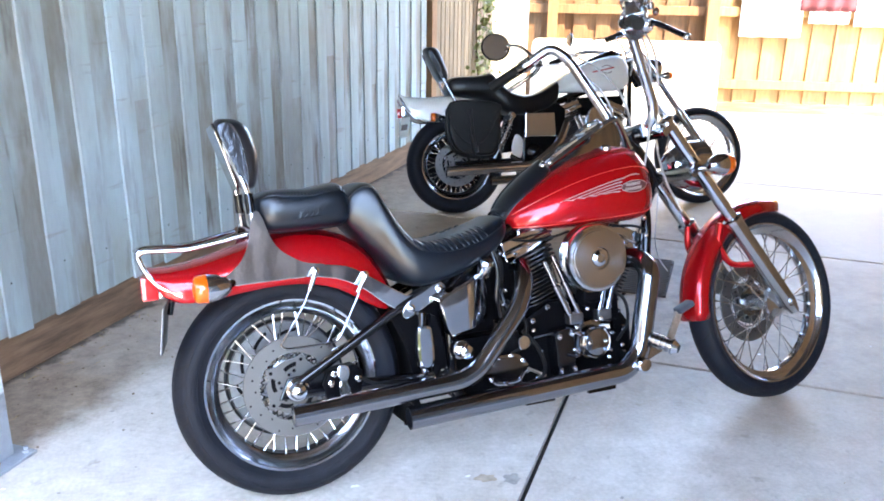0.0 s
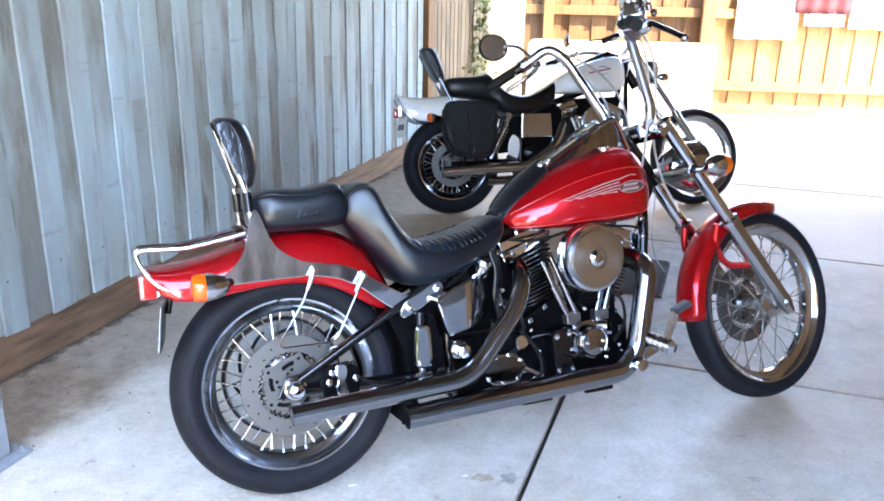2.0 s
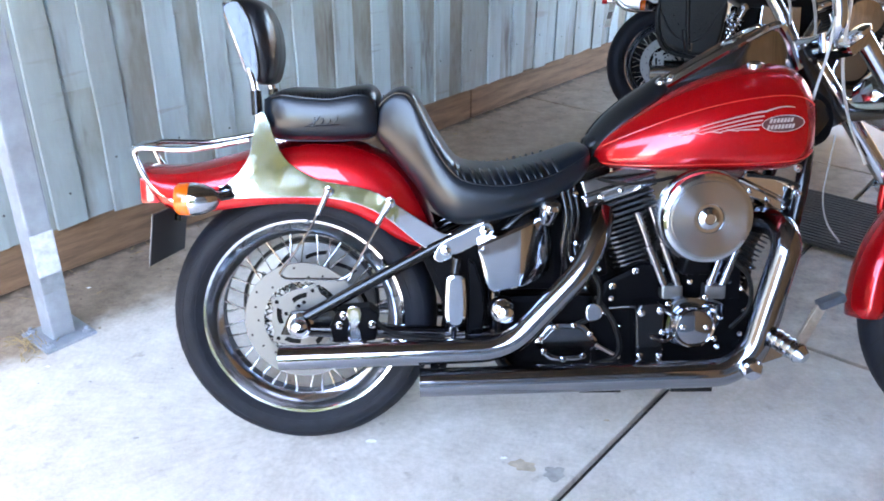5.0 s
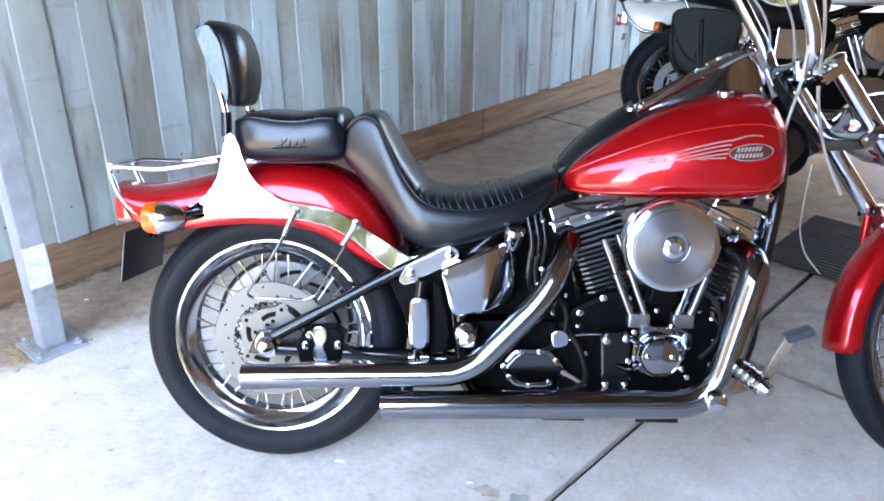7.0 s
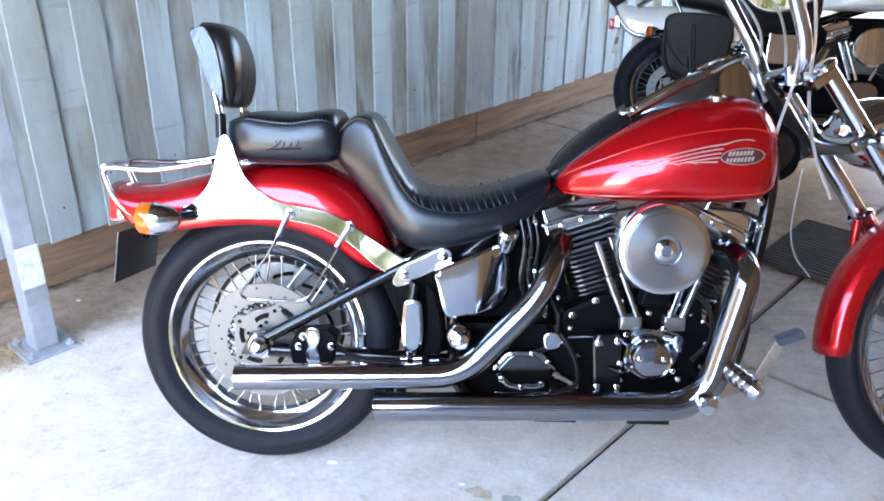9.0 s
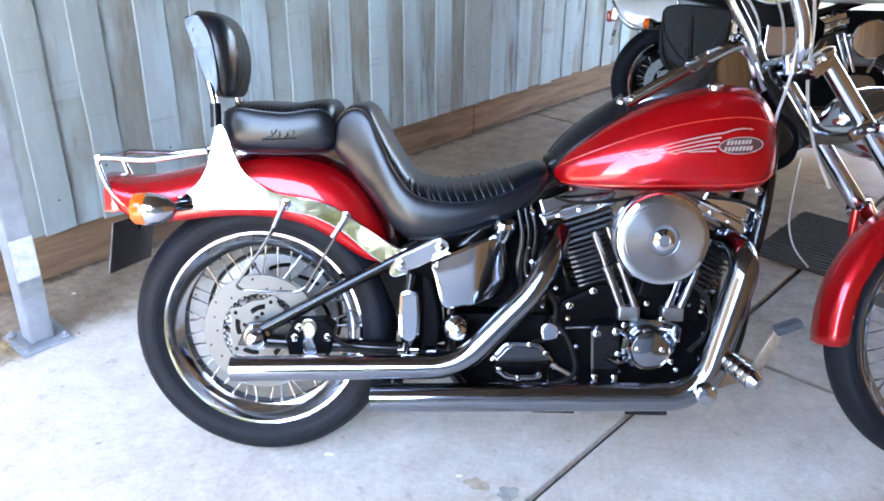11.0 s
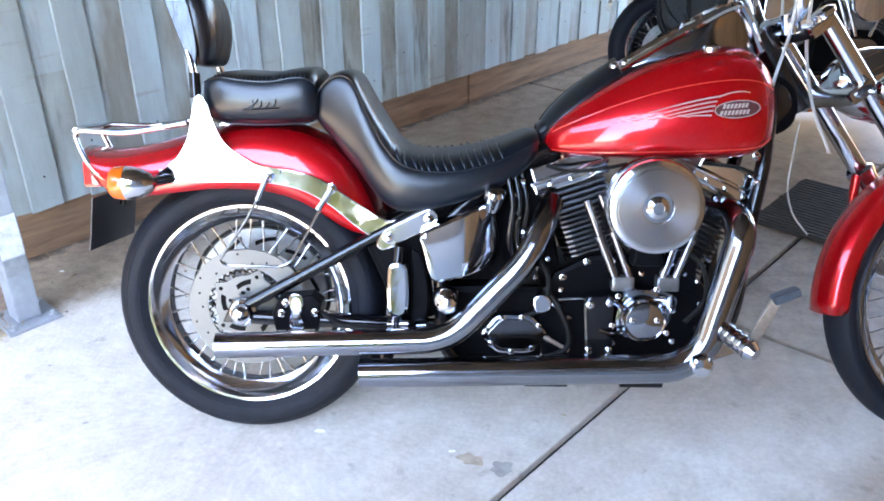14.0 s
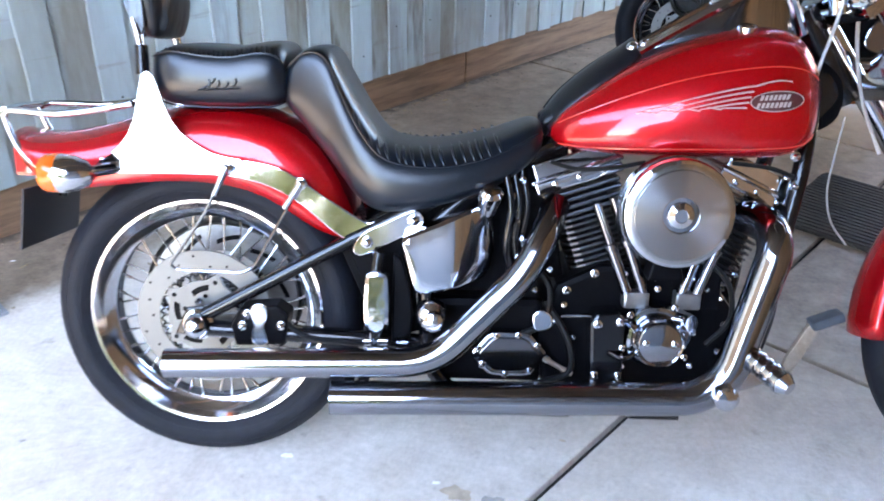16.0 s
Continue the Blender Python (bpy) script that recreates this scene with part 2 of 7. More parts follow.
    nt.links.new(lean.outputs[0], thin.inputs["Value"])
    strip = nt.nodes.new("ShaderNodeMath")
    strip.operation = "MULTIPLY"
    nt.links.new(edge.outputs[0], strip.inputs[0])
    nt.links.new(thin.outputs[0], strip.inputs[1])
    # the floor is also browner towards the wall, deeper in the bay
    near_wall = nt.nodes.new("ShaderNodeMapRange")
    near_wall.inputs["From Min"].default_value, near_wall.inputs["From Max"].default_value = 0.30, -0.50
    nt.links.new(mul.outputs[0], near_wall.inputs["Value"])
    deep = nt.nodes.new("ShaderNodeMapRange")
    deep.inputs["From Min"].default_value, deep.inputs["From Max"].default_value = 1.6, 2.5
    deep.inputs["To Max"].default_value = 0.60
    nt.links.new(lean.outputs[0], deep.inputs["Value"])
    wall_brown = nt.nodes.new("ShaderNodeMath")
    wall_brown.operation = "MULTIPLY_ADD"
    nt.links.new(near_wall.outputs[0], wall_brown.inputs[0])
    nt.links.new(deep.outputs[0], wall_brown.inputs[1])
    nt.links.new(strip.outputs[0], wall_brown.inputs[2])
    wall_brown.use_clamp = True
    foot = nt.nodes.new("ShaderNodeMath")
    foot.operation = "MULTIPLY_ADD"
    foot.inputs[1].default_value = 0.16
    nt.links.new(pit.outputs["Fac"], foot.inputs[0])
    nt.links.new(dot.outputs["Value"], foot.inputs[2])
    grime = nt.nodes.new("ShaderNodeMapRange")
    grime.inputs["From Min"].default_value, grime.inputs["From Max"].default_value = -1.075, -1.110
    grime.inputs["To Max"].default_value = 0.85
    nt.links.new(foot.outputs[0], grime.inputs["Value"])
    # patch under the fork: dirt and the bike's soft shade, both in the colour
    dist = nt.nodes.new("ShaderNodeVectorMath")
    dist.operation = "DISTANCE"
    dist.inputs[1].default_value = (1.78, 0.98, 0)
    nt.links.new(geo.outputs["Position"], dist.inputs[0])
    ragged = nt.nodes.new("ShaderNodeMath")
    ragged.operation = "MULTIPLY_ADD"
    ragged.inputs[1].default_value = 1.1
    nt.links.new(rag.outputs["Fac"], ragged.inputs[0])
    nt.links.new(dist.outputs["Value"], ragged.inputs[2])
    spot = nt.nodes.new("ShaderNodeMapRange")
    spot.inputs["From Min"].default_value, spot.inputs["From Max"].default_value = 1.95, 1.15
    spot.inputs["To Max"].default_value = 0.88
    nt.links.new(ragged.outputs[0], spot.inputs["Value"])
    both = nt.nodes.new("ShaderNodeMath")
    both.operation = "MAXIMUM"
    nt.links.new(wall_brown.outputs[0], both.inputs[0])
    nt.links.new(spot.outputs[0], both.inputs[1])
    mx = nt.nodes.new("ShaderNodeMix")
    mx.data_type = "RGBA"
    crumb = nt.nodes.new("ShaderNodeTexNoise")
    crumb.inputs["Scale"].default_value, crumb.inputs["Detail"].default_value, crumb.inputs["Roughness"].default_value = 11, 12, 0.8
    nt.links.new(geo.outputs["Position"], crumb.inputs["Vector"])
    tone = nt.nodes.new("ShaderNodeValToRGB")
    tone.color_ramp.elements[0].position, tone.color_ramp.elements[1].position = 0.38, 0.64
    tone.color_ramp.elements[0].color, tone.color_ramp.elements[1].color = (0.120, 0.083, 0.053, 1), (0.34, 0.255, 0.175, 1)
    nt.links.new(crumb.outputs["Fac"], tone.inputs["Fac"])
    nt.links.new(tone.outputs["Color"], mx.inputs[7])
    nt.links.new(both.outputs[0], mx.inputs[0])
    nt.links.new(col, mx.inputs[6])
    dark = nt.nodes.new("ShaderNodeMix")
    dark.data_type = "RGBA"
    dark.inputs[7].default_value = (0.045, 0.030, 0.020, 1)
    nt.links.new(grime.outputs[0], dark.inputs[0])
    nt.links.new(mx.outputs[2], dark.inputs[6])
    nt.links.new(dark.outputs[2], p.inputs["Base Color"])
    return m


def paling_paint():
    """Pale blue-grey paint brushed on rough palings: each board with its own smears, dirt and painted-in recess shade
    on the ones set back, bare brown wood, scuffs.
    """
    m = mat("painted_paling", (0.5, 0.58, 0.62), 0.62, 0.0, 0.0, 0.0, 3, 0.0, 60, spec=0.30, rvar=0.12)
    nt = m.node_tree
    p = nt.nodes["Principled BSDF"]
    co = nt.nodes.new("ShaderNodeTexCoord")
    info = nt.nodes.new("ShaderNodeObjectInfo")

    def math_node(op, a, b=None):
        n = nt.nodes.new("ShaderNodeMath")
        n.operation = op
        for k, v in enumerate((a, b)):
            if v is None:
                continue
            if isinstance(v, (int, float)):
                n.inputs[k].default_value = v
            else:
                nt.links.new(v, n.inputs[k])
        return n.outputs[0]

    # every board has its own stretch of the noise
    own = nt.nodes.new("ShaderNodeCombineXYZ")
    nt.links.new(math_node("MULTIPLY", info.outputs["Random"], 37.0), own.inputs[1])
    nt.links.new(math_node("MULTIPLY", info.outputs["Random"], 11.0), own.inputs[2])
    moved = nt.nodes.new("ShaderNodeVectorMath")
    nt.links.new(co.outputs["Object"], moved.inputs[0])
    nt.links.new(own.outputs[0], moved.inputs[1])

    def field(scale, stretch, lo, hi, detail=8, shared=False):
        mp = nt.nodes.new("ShaderNodeMapping")
        mp.inputs["Scale"].default_value = stretch
        nt.links.new(co.outputs["Object"] if shared else moved.outputs[0], mp.inputs["Vector"])
        n = nt.nodes.new("ShaderNodeTexNoise")
        n.inputs["Scale"].default_value, n.inputs["Detail"].default_value, n.inputs["Roughness"].default_value = scale, detail, 0.58
        nt.links.new(mp.outputs[0], n.inputs["Vector"])
        r = nt.nodes.new("ShaderNodeMapRange")
        r.inputs["From Min"].default_value, r.inputs["From Max"].default_value = lo, hi
        nt.links.new(n.outputs["Fac"], r.inputs["Value"])
        return r.outputs[0]

    def over(col, fac, c):
        mx = nt.nodes.new("ShaderNodeMix")
        mx.data_type = "RGBA"
        nt.links.new(fac, mx.inputs[0])
        if isinstance(col, tuple):
            mx.inputs[6].default_value = (*col, 1)
        else:
            nt.links.new(col, mx.inputs[6])
        mx.inputs[7].default_value = (*c, 1)
        return mx.outputs[2]

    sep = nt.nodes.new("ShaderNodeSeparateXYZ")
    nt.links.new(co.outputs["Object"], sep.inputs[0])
    # boards set back: their dirt and recess shade both go into the colour
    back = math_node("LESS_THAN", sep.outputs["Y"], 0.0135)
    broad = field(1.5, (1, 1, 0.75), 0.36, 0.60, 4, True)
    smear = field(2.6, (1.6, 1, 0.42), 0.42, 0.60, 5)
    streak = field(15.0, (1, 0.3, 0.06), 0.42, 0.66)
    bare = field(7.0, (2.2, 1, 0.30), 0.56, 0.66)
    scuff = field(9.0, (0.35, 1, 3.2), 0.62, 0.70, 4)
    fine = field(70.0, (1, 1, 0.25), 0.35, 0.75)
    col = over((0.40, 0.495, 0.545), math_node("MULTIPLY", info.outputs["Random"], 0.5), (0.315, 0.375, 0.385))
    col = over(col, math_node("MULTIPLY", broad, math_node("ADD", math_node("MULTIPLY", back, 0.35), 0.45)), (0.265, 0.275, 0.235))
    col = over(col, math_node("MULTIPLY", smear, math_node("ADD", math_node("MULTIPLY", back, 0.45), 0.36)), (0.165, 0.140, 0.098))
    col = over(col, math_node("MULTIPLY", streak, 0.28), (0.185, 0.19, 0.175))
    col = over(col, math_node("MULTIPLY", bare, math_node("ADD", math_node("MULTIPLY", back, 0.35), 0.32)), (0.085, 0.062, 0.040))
    col = over(col, math_node("MULTIPLY", scuff, 0.45), (0.19, 0.165, 0.135))
    col = over(col, math_node("MULTIPLY", fine, 0.15), (0.46, 0.54, 0.57))
    # grey smears and the shade at the open end, both put into the colour
    end_shade = nt.nodes.new("ShaderNodeMapRange")
    end_shade.inputs["From Min"].default_value, end_shade.inputs["From Max"].default_value = 0.75, -0.25
    end_shade.inputs["To Max"].default_value = 0.72
    nt.links.new(sep.outputs["X"], end_shade.inputs["Value"])
    col = over(col, math_node("MULTIPLY", field(2.2, (1.4, 1, 0.6), 0.25, 0.55, 6), end_shade.outputs[0]), (0.165, 0.18, 0.178))
    nt.links.new(col, p.inputs["Base Color"])
    grain = field(26.0, (1, 1, 0.05), 0.3, 0.7)
    b = nt.nodes.new("ShaderNodeBump")
    b.inputs["Strength"].default_value, b.inputs["Distance"].default_value = 0.35, 0.0012
    nt.links.new(grain, b.inputs["Height"])
    nt.links.new(b.outputs[0], p.inputs["Normal"])
    return m


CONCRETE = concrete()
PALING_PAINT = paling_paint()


# ---------------------------------------------------------------- shapes
class Geo:
    """Vertices and faces that grow piece by piece."""

    def __init__(self):
        self.v, self.f = [], []

    def add(self, v, f):
        k = len(self.v)
        self.v += [tuple(p) for p in v]
        self.f += [tuple(i + k for i in q) for q in f]
        return self

    def tube(self, pts, r, seg=12, cap=True, closed=False):
        pts = [Vector(p) for p in pts]
        n = len(pts)
        rad = r if isinstance(r, (list, tuple)) else [r] * n
        tan = []
        for i in range(n):
            a = pts[i - 1] if (i or closed) else pts[i]
            b = pts[(i + 1) % n] if (i < n - 1 or closed) else pts[i]
            tan.append((b - a).normalized())
        side = tan[0].orthogonal().normalized()
        v, f = [], []
        for i in range(n):
            side = (side - tan[i] * side.dot(tan[i])).normalized()
            up = tan[i].cross(side)
            for k in range(seg):
                a = 2 * math.pi * k / seg
                v.append(pts[i] + (side * math.cos(a) + up * math.sin(a)) * rad[i])
        rings = n if closed else n - 1
        for i in range(rings):
            for k in range(seg):
                a, b = i * seg, ((i + 1) % n) * seg
                f.append((a + k, a + (k + 1) % seg, b + (k + 1) % seg, b + k))
        if cap and not closed:
            f.append(tuple(range(seg - 1, -1, -1)))
            f.append(tuple((n - 1) * seg + k for k in range(seg)))
        return self.add(v, f)

    def lathe(self, prof, at=(0, 0, 0), axis=(0, 1, 0), seg=32, cap=False):
        """prof: (radius, height along the axis)."""
        at, ax = Vector(at), Vector(axis).normalized()
        s = ax.orthogonal().normalized()
        t = ax.cross(s)
        v, f = [], []
        for r, h in prof:
            for k in range(seg):
                a = 2 * math.pi * k / seg
                v.append(at + ax * h + (s * math.cos(a) + t * math.sin(a)) * r)
        for i in range(len(prof) - 1):
            for k in range(seg):
                f.append((i * seg + k, i * seg + (k + 1) % seg, (i + 1) * seg + (k + 1) % seg, (i + 1) * seg + k))
        if cap:
            f.append(tuple(range(seg - 1, -1, -1)))
            f.append(tuple((len(prof) - 1) * seg + k for k in range(seg)))
        return self.add(v, f)

    def ring(self, prof, at=(0, 0, 0), axis=(0, 1, 0), seg=48):
        """A closed cross-section turned round the axis."""
        at, ax = Vector(at), Vector(axis).normalized()
        s = ax.orthogonal().normalized()
        t = ax.cross(s)
        m = len(prof)
        v, f = [], []
        for k in range(seg):
            a = 2 * math.pi * k / seg
            d = s * math.cos(a) + t * math.sin(a)
            v += [at + ax * h + d * r for r, h in prof]
        for k in range(seg):
            a, b = k * m, ((k + 1) % seg) * m
            for i in range(m):
                f.append((a + i, a + (i + 1) % m, b + (i + 1) % m, b + i))
        return self.add(v, f)

    def loft(self, rings, cap=True, closed=True):
        m = len(rings[0])
        v = [p for r in rings for p in r]
        f = []
        for i in range(len(rings) - 1):
            for k in range(m if closed else m - 1):
                f.append((i * m + k, i * m + (k + 1) % m, (i + 1) * m + (k + 1) % m, (i + 1) * m + k))
        if cap:
            f.append(tuple(range(m - 1, -1, -1)))
            f.append(tuple((len(rings) - 1) * m + k for k in range(m)))
        return self.add(v, f)

    def plate(self, outline, y0, y1, axis="y"):
        """An outline in x and z, as thick as y0 to y1 (or in x, y between two heights)."""
        n = len(outline)
        if axis == "y":
            v = [(a, y0, b) for a, b in outline] + [(a, y1, b) for a, b in outline]
        elif axis == "z":
            v = [(a, b, y0) for a, b in outline] + [(a, b, y1) for a, b in outline]
        else:
            v = [(y0, a, b) for a, b in outline] + [(y1, a, b) for a, b in outline]
        f = [tuple(range(n - 1, -1, -1)), tuple(range(n, 2 * n))]
        f += [(i, (i + 1) % n, n + (i + 1) % n, n + i) for i in range(n)]
        return self.add(v, f)

    def box(self, c, s, m=None):
        x, y, z = (a / 2 for a in s)
        v = [Vector((i * x, j * y, k * z)) for i in (-1, 1) for j in (-1, 1) for k in (-1, 1)]
        v = [(m @ p if m else p) + Vector(c) for p in v]
        return self.add(v, [(0, 1, 3, 2), (4, 6, 7, 5), (0, 4, 5, 1), (2, 3, 7, 6), (0, 2, 6, 4), (1, 5, 7, 3)])

    def ball(self, c, r, seg=16, squash=(1, 1, 1)):
        c = Vector(c)
        n = seg // 2
        v, f = [], []
        for i in range(n + 1):
            a = math.pi * i / n
            for k in range(seg):
                b = 2 * math.pi * k / seg
                v.append(c + Vector((math.sin(a) * math.cos(b) * r * squash[0], math.sin(a) * math.sin(b) * r * squash[1], math.cos(a) * r * squash[2])))
        for i in range(n):
            for k in range(seg):
                f.append((i * seg + k, i * seg + (k + 1) % seg, (i + 1) * seg + (k + 1) % seg, (i + 1) * seg + k))
        return self.add(v, f)


def spline(pts, n=8, closed=False):
    """A smooth line through the points."""
    P = [np.array(p, float) for p in pts]
    k = len(P)
    out = []
    for i in range(k if closed else k - 1):
        p1, p2 = P[i], P[(i + 1) % k]
        p0 = P[i - 1] if (i or closed) else 2 * p1 - p2
        p3 = P[(i + 2) % k] if (i < k - 2 or closed) else 2 * p2 - p1
        for j in range(n):
            t = j / n
            out.append(tuple(0.5 * (2 * p1 + (p2 - p0) * t + (2 * p0 - 5 * p1 + 4 * p2 - p3) * t * t + (3 * p1 - p0 - 3 * p2 + p3) * t ** 3)))
    if not closed:
        out.append(tuple(P[-1]))
    return out


def bend(pts, r, n=6):
    """A line with its corners rounded by about r."""
    P = [Vector(p) for p in pts]
    out = [P[0]]
    for a, b, c in zip(P, P[1:], P[2:]):
        d1, d2 = (a - b), (c - b)
        k = min(r, d1.length * 0.48, d2.length * 0.48)
        s, e = b + d1.normalized() * k, b + d2.normalized() * k
        for i in range(n + 1):
            t = i / n
            out.append(s * (1 - t) ** 2 + b * 2 * t * (1 - t) + e * t * t)
    return out + [P[-1]]


def part(name, geo, material, parent=None, label="", flat=False, bevel=0.0, angle=35, sub=0):
    """Links geo as one mesh object under a thing or a part."""
    me = bpy.data.meshes.new(name)
    me.from_pydata([tuple(p) for p in geo.v], [], geo.f)
    bm = bmesh.new()
    bm.from_mesh(me)
    bmesh.ops.recalc_face_normals(bm, faces=bm.faces)
    if bevel:
        edges = [e for e in bm.edges if len(e.link_faces) == 2 and e.calc_face_angle(0) > radians(50)]
        bmesh.ops.bevel(bm, geom=edges, offset=bevel, segments=2, affect="EDGES", profile=0.6, clamp_overlap=True)
    for face in bm.faces:
        face.smooth = not flat
    if not flat:
        for e in bm.edges:
            turn = e.calc_face_angle(0) if len(e.link_faces) == 2 else 0
            e.smooth = turn < radians(angle)
            if bevel and turn > radians(8):
                # keeps broad faces flat beside their narrow rounded edges
                small, big = sorted(q.calc_area() for q in e.link_faces)
                e.smooth &= big < 6 * small
    bm.to_mesh(me)
    bm.free()
    me.materials.append(material)
    ob = new(name, me)
    ob.parent = parent
    if sub:
        ms = ob.modifiers.new("smooth", "SUBSURF")
        ms.levels = ms.render_levels = sub
    return tagged(ob, label) if label else ob


def thing(name, label, category, m=None, group=""):
    ob = new(name)
    if m is not None:
        ob.matrix_world = m
    return tagged(ob, label, category, group)

# ---------------------------------------------------------------- the place
# the wall runs along U from its corner O; N points from the wall into the carport
O, U, N = Vector((-0.939, 0.747, 0)), Vector((0.657, 0.754, 0)), Vector((0.754, -0.657, 0))


def un(u, n, z=0.0):
    return O + U * u + N * n + Vector((0, 0, z))


def block(g, u0, u1, n0, n1, z0, z1):
    """A box in the wall's directions."""
    v = [un(u, n, z) for u in (u0, u1) for n in (n0, n1) for z in (z0, z1)]
    return g.add(v, [(0, 1, 3, 2), (4, 6, 7, 5), (0, 4, 5, 1), (2, 3, 7, 6), (0, 2, 6, 4), (1, 5, 7, 3)])


def local_mesh(name, g, material, parent=None, m=None, **kw):
    """The same as part(), for geometry given in the frame m."""
    ob = part(name, g, material, parent, **kw)
    ob.matrix_basis = m
    return ob


# ground under everything, out to the horizon
g = Geo()
g.add([(-400, -400, -0.06), (400, -400, -0.06), (400, 400, -0.06), (-400, 400, -0.06)], [(0, 1, 2, 3)])
ground = tagged(part("ground", g, EARTH), "bare brown earth round the concrete", "ground", kind="structure")

g = block(Geo(), -9, 7.05, -0.05, 9.0, -0.058, -0.020)
floor = tagged(part("floor", g, JOINT, flat=True), "pale stained concrete floor with sawn joints", "floor", kind="structure")
US, NS = (-9.0, -4.0, 1.167, 2.72, 4.26, 5.8, 7.05), (-0.05, 1.824, 3.70, 5.6, 9.0)
for ua, ub in zip(US, US[1:]):
    for na, nb in zip(NS, NS[1:]):
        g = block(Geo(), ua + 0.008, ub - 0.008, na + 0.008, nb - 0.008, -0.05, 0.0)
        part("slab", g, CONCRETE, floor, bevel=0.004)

# wall of lapped palings: one row nailed over the gaps of the row behind
W0, W1 = -3.4, 4.30
wall_dir = Matrix(((U.x, N.x, 0, O.x), (U.y, N.y, 0, O.y), (0, 0, 1, 0), (0, 0, 0, 1)))
wall = thing("wall_west", "lapped timber palings painted pale blue-grey, smeared and chipped", "wall")
wall["kind"] = "structure"
chips = random.Random(41)


def paling(u0, u1, n0, n1, z0, z1):
    """One rough-sawn board with wavering, chipped edges."""
    steps = 16
    lean, bow = chips.uniform(-0.004, 0.004), chips.uniform(-0.0015, 0.0015)
    rings = []
    for k in range(steps + 1):
        f = k / steps
        z = z0 + (z1 - z0) * f
        a = u0 + lean * f + chips.gauss(0, 0.0009) + (0.004 if chips.random() < 0.06 else 0)
        b = u1 + lean * f + chips.gauss(0, 0.0009) - (0.004 if chips.random() < 0.06 else 0)
        out = n1 + bow * math.sin(3.1 * f)
        tip = chips.uniform(-0.003, 0.003) if k == 0 else 0.0
        rings.append([Vector(v) for v in ((a, n0, z), (a, out - 0.0022, z + tip), (a + 0.0022, out, z + tip), (b - 0.0022, out, z - tip), (b, out - 0.0022, z - tip), (b, n0, z))])
    return Geo().loft(rings)


lefts = []
u = 0.030 - 17 * 0.2035
while u < W1 - 0.13:
    lefts.append((u + max(0.0, min(0.055, u * 0.0275)) + chips.gauss(0, 0.004), chips.gauss(0.104, 0.003)))
    u += 0.2035
for k, (a, w) in enumerate(lefts):
    if k + 1 < len(lefts):
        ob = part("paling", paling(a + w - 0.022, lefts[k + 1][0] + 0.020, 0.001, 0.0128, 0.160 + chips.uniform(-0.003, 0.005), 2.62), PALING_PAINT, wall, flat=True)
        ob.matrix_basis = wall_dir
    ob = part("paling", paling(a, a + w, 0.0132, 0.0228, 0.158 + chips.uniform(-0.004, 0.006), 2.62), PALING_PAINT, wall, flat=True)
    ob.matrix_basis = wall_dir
    for z in (0.31, 1.28, 2.4):
        g = Geo().lathe(((0.0036, 0), (0.0036, 0.0012), (0.0001, 0.0018)), un(a + w * chips.uniform(0.3, 0.7), 0.0226, z + chips.uniform(-0.05, 0.05)), N, 8)
        part("nail_head", g, JOINT, wall)

g = block(Geo(), W0, 2.208, -0.075, 0.0, 0.0, 0.165)
beam = tagged(part("bottom_beam", g, BEAM, bevel=0.004), "weathered brown timber beam along the wall foot", "beam", kind="structure")
g = block(Geo(), 2.220, 4.30, -0.078, -0.003, 0.0, 0.165)
tagged(part("bottom_beam", g, BEAM, bevel=0.004), "weathered brown timber beam along the wall foot", "beam", kind="structure")

# unseen block added behind the boards to stop sun leaking through
g = block(Geo(), W0, 4.30, -0.16, -0.085, 0.0, 2.62)
tagged(part("wall_backing", g, BEAM, flat=True), "plain unseen backing added behind the wall to keep the sun out", "wall", kind="structure")

# roof sheet over the bay, out of view, that shades it
g = block(Geo(), -2.05, 6.2, -0.3, 3.75, 2.70, 2.76)
tagged(part("ceiling", g, ROOF, flat=True), "grey metal carport roof", "roof", kind="structure")
g = Geo()
for nn in (0.6, 1.8, 3.0):
    block(g, -2.05, 6.2, nn - 0.03, nn + 0.03, 2.60, 2.698)
tagged(part("roof_beam", g, BEAM, flat=True), "timber beams under the carport roof", "beam", kind="structure")

# steel post on its foot plate
post = thing("steel_post", "pale galvanised square steel post on a bolted foot plate", "post", wall_dir @ Matrix.Translation((-0.172, 0.357, 0)))
g = Geo().box((0, 0, 1.355), (0.068, 0.068, 2.69))
part("shaft", g, GALV, post, bevel=0.006)
g = Geo().box((0, 0, 0.005), (0.15, 0.15, 0.010))
part("foot_plate", g, GALV, post, bevel=0.002)
for i, j in ((-1, -1), (-1, 1), (1, -1), (1, 1)):
    g = Geo().lathe(((0.012, 0.010), (0.012, 0.018), (0.006, 0.019), (0.006, 0.028), (0.0001, 0.029)), (i * 0.055, j * 0.055, 0), (0, 0, 1), 6)
    part("bolt", g, GALV, post)
for name, z, h, m_, lab in (("pale_patch", 0.275, 0.125, PATCH_PALE, "paler patch of worn paint"), ("dark_patch", 0.183, 0.050, PATCH_DARK, "dull dark patch of bare zinc")):
    g = Geo()
    for side in (-1, 1):
        g.box((0, side * 0.0345, z), (0.062, 0.0016, h))
    g.box((0.0345, 0, z), (0.0016, 0.062, h))
    part(name, g, m_, post, lab, flat=True)

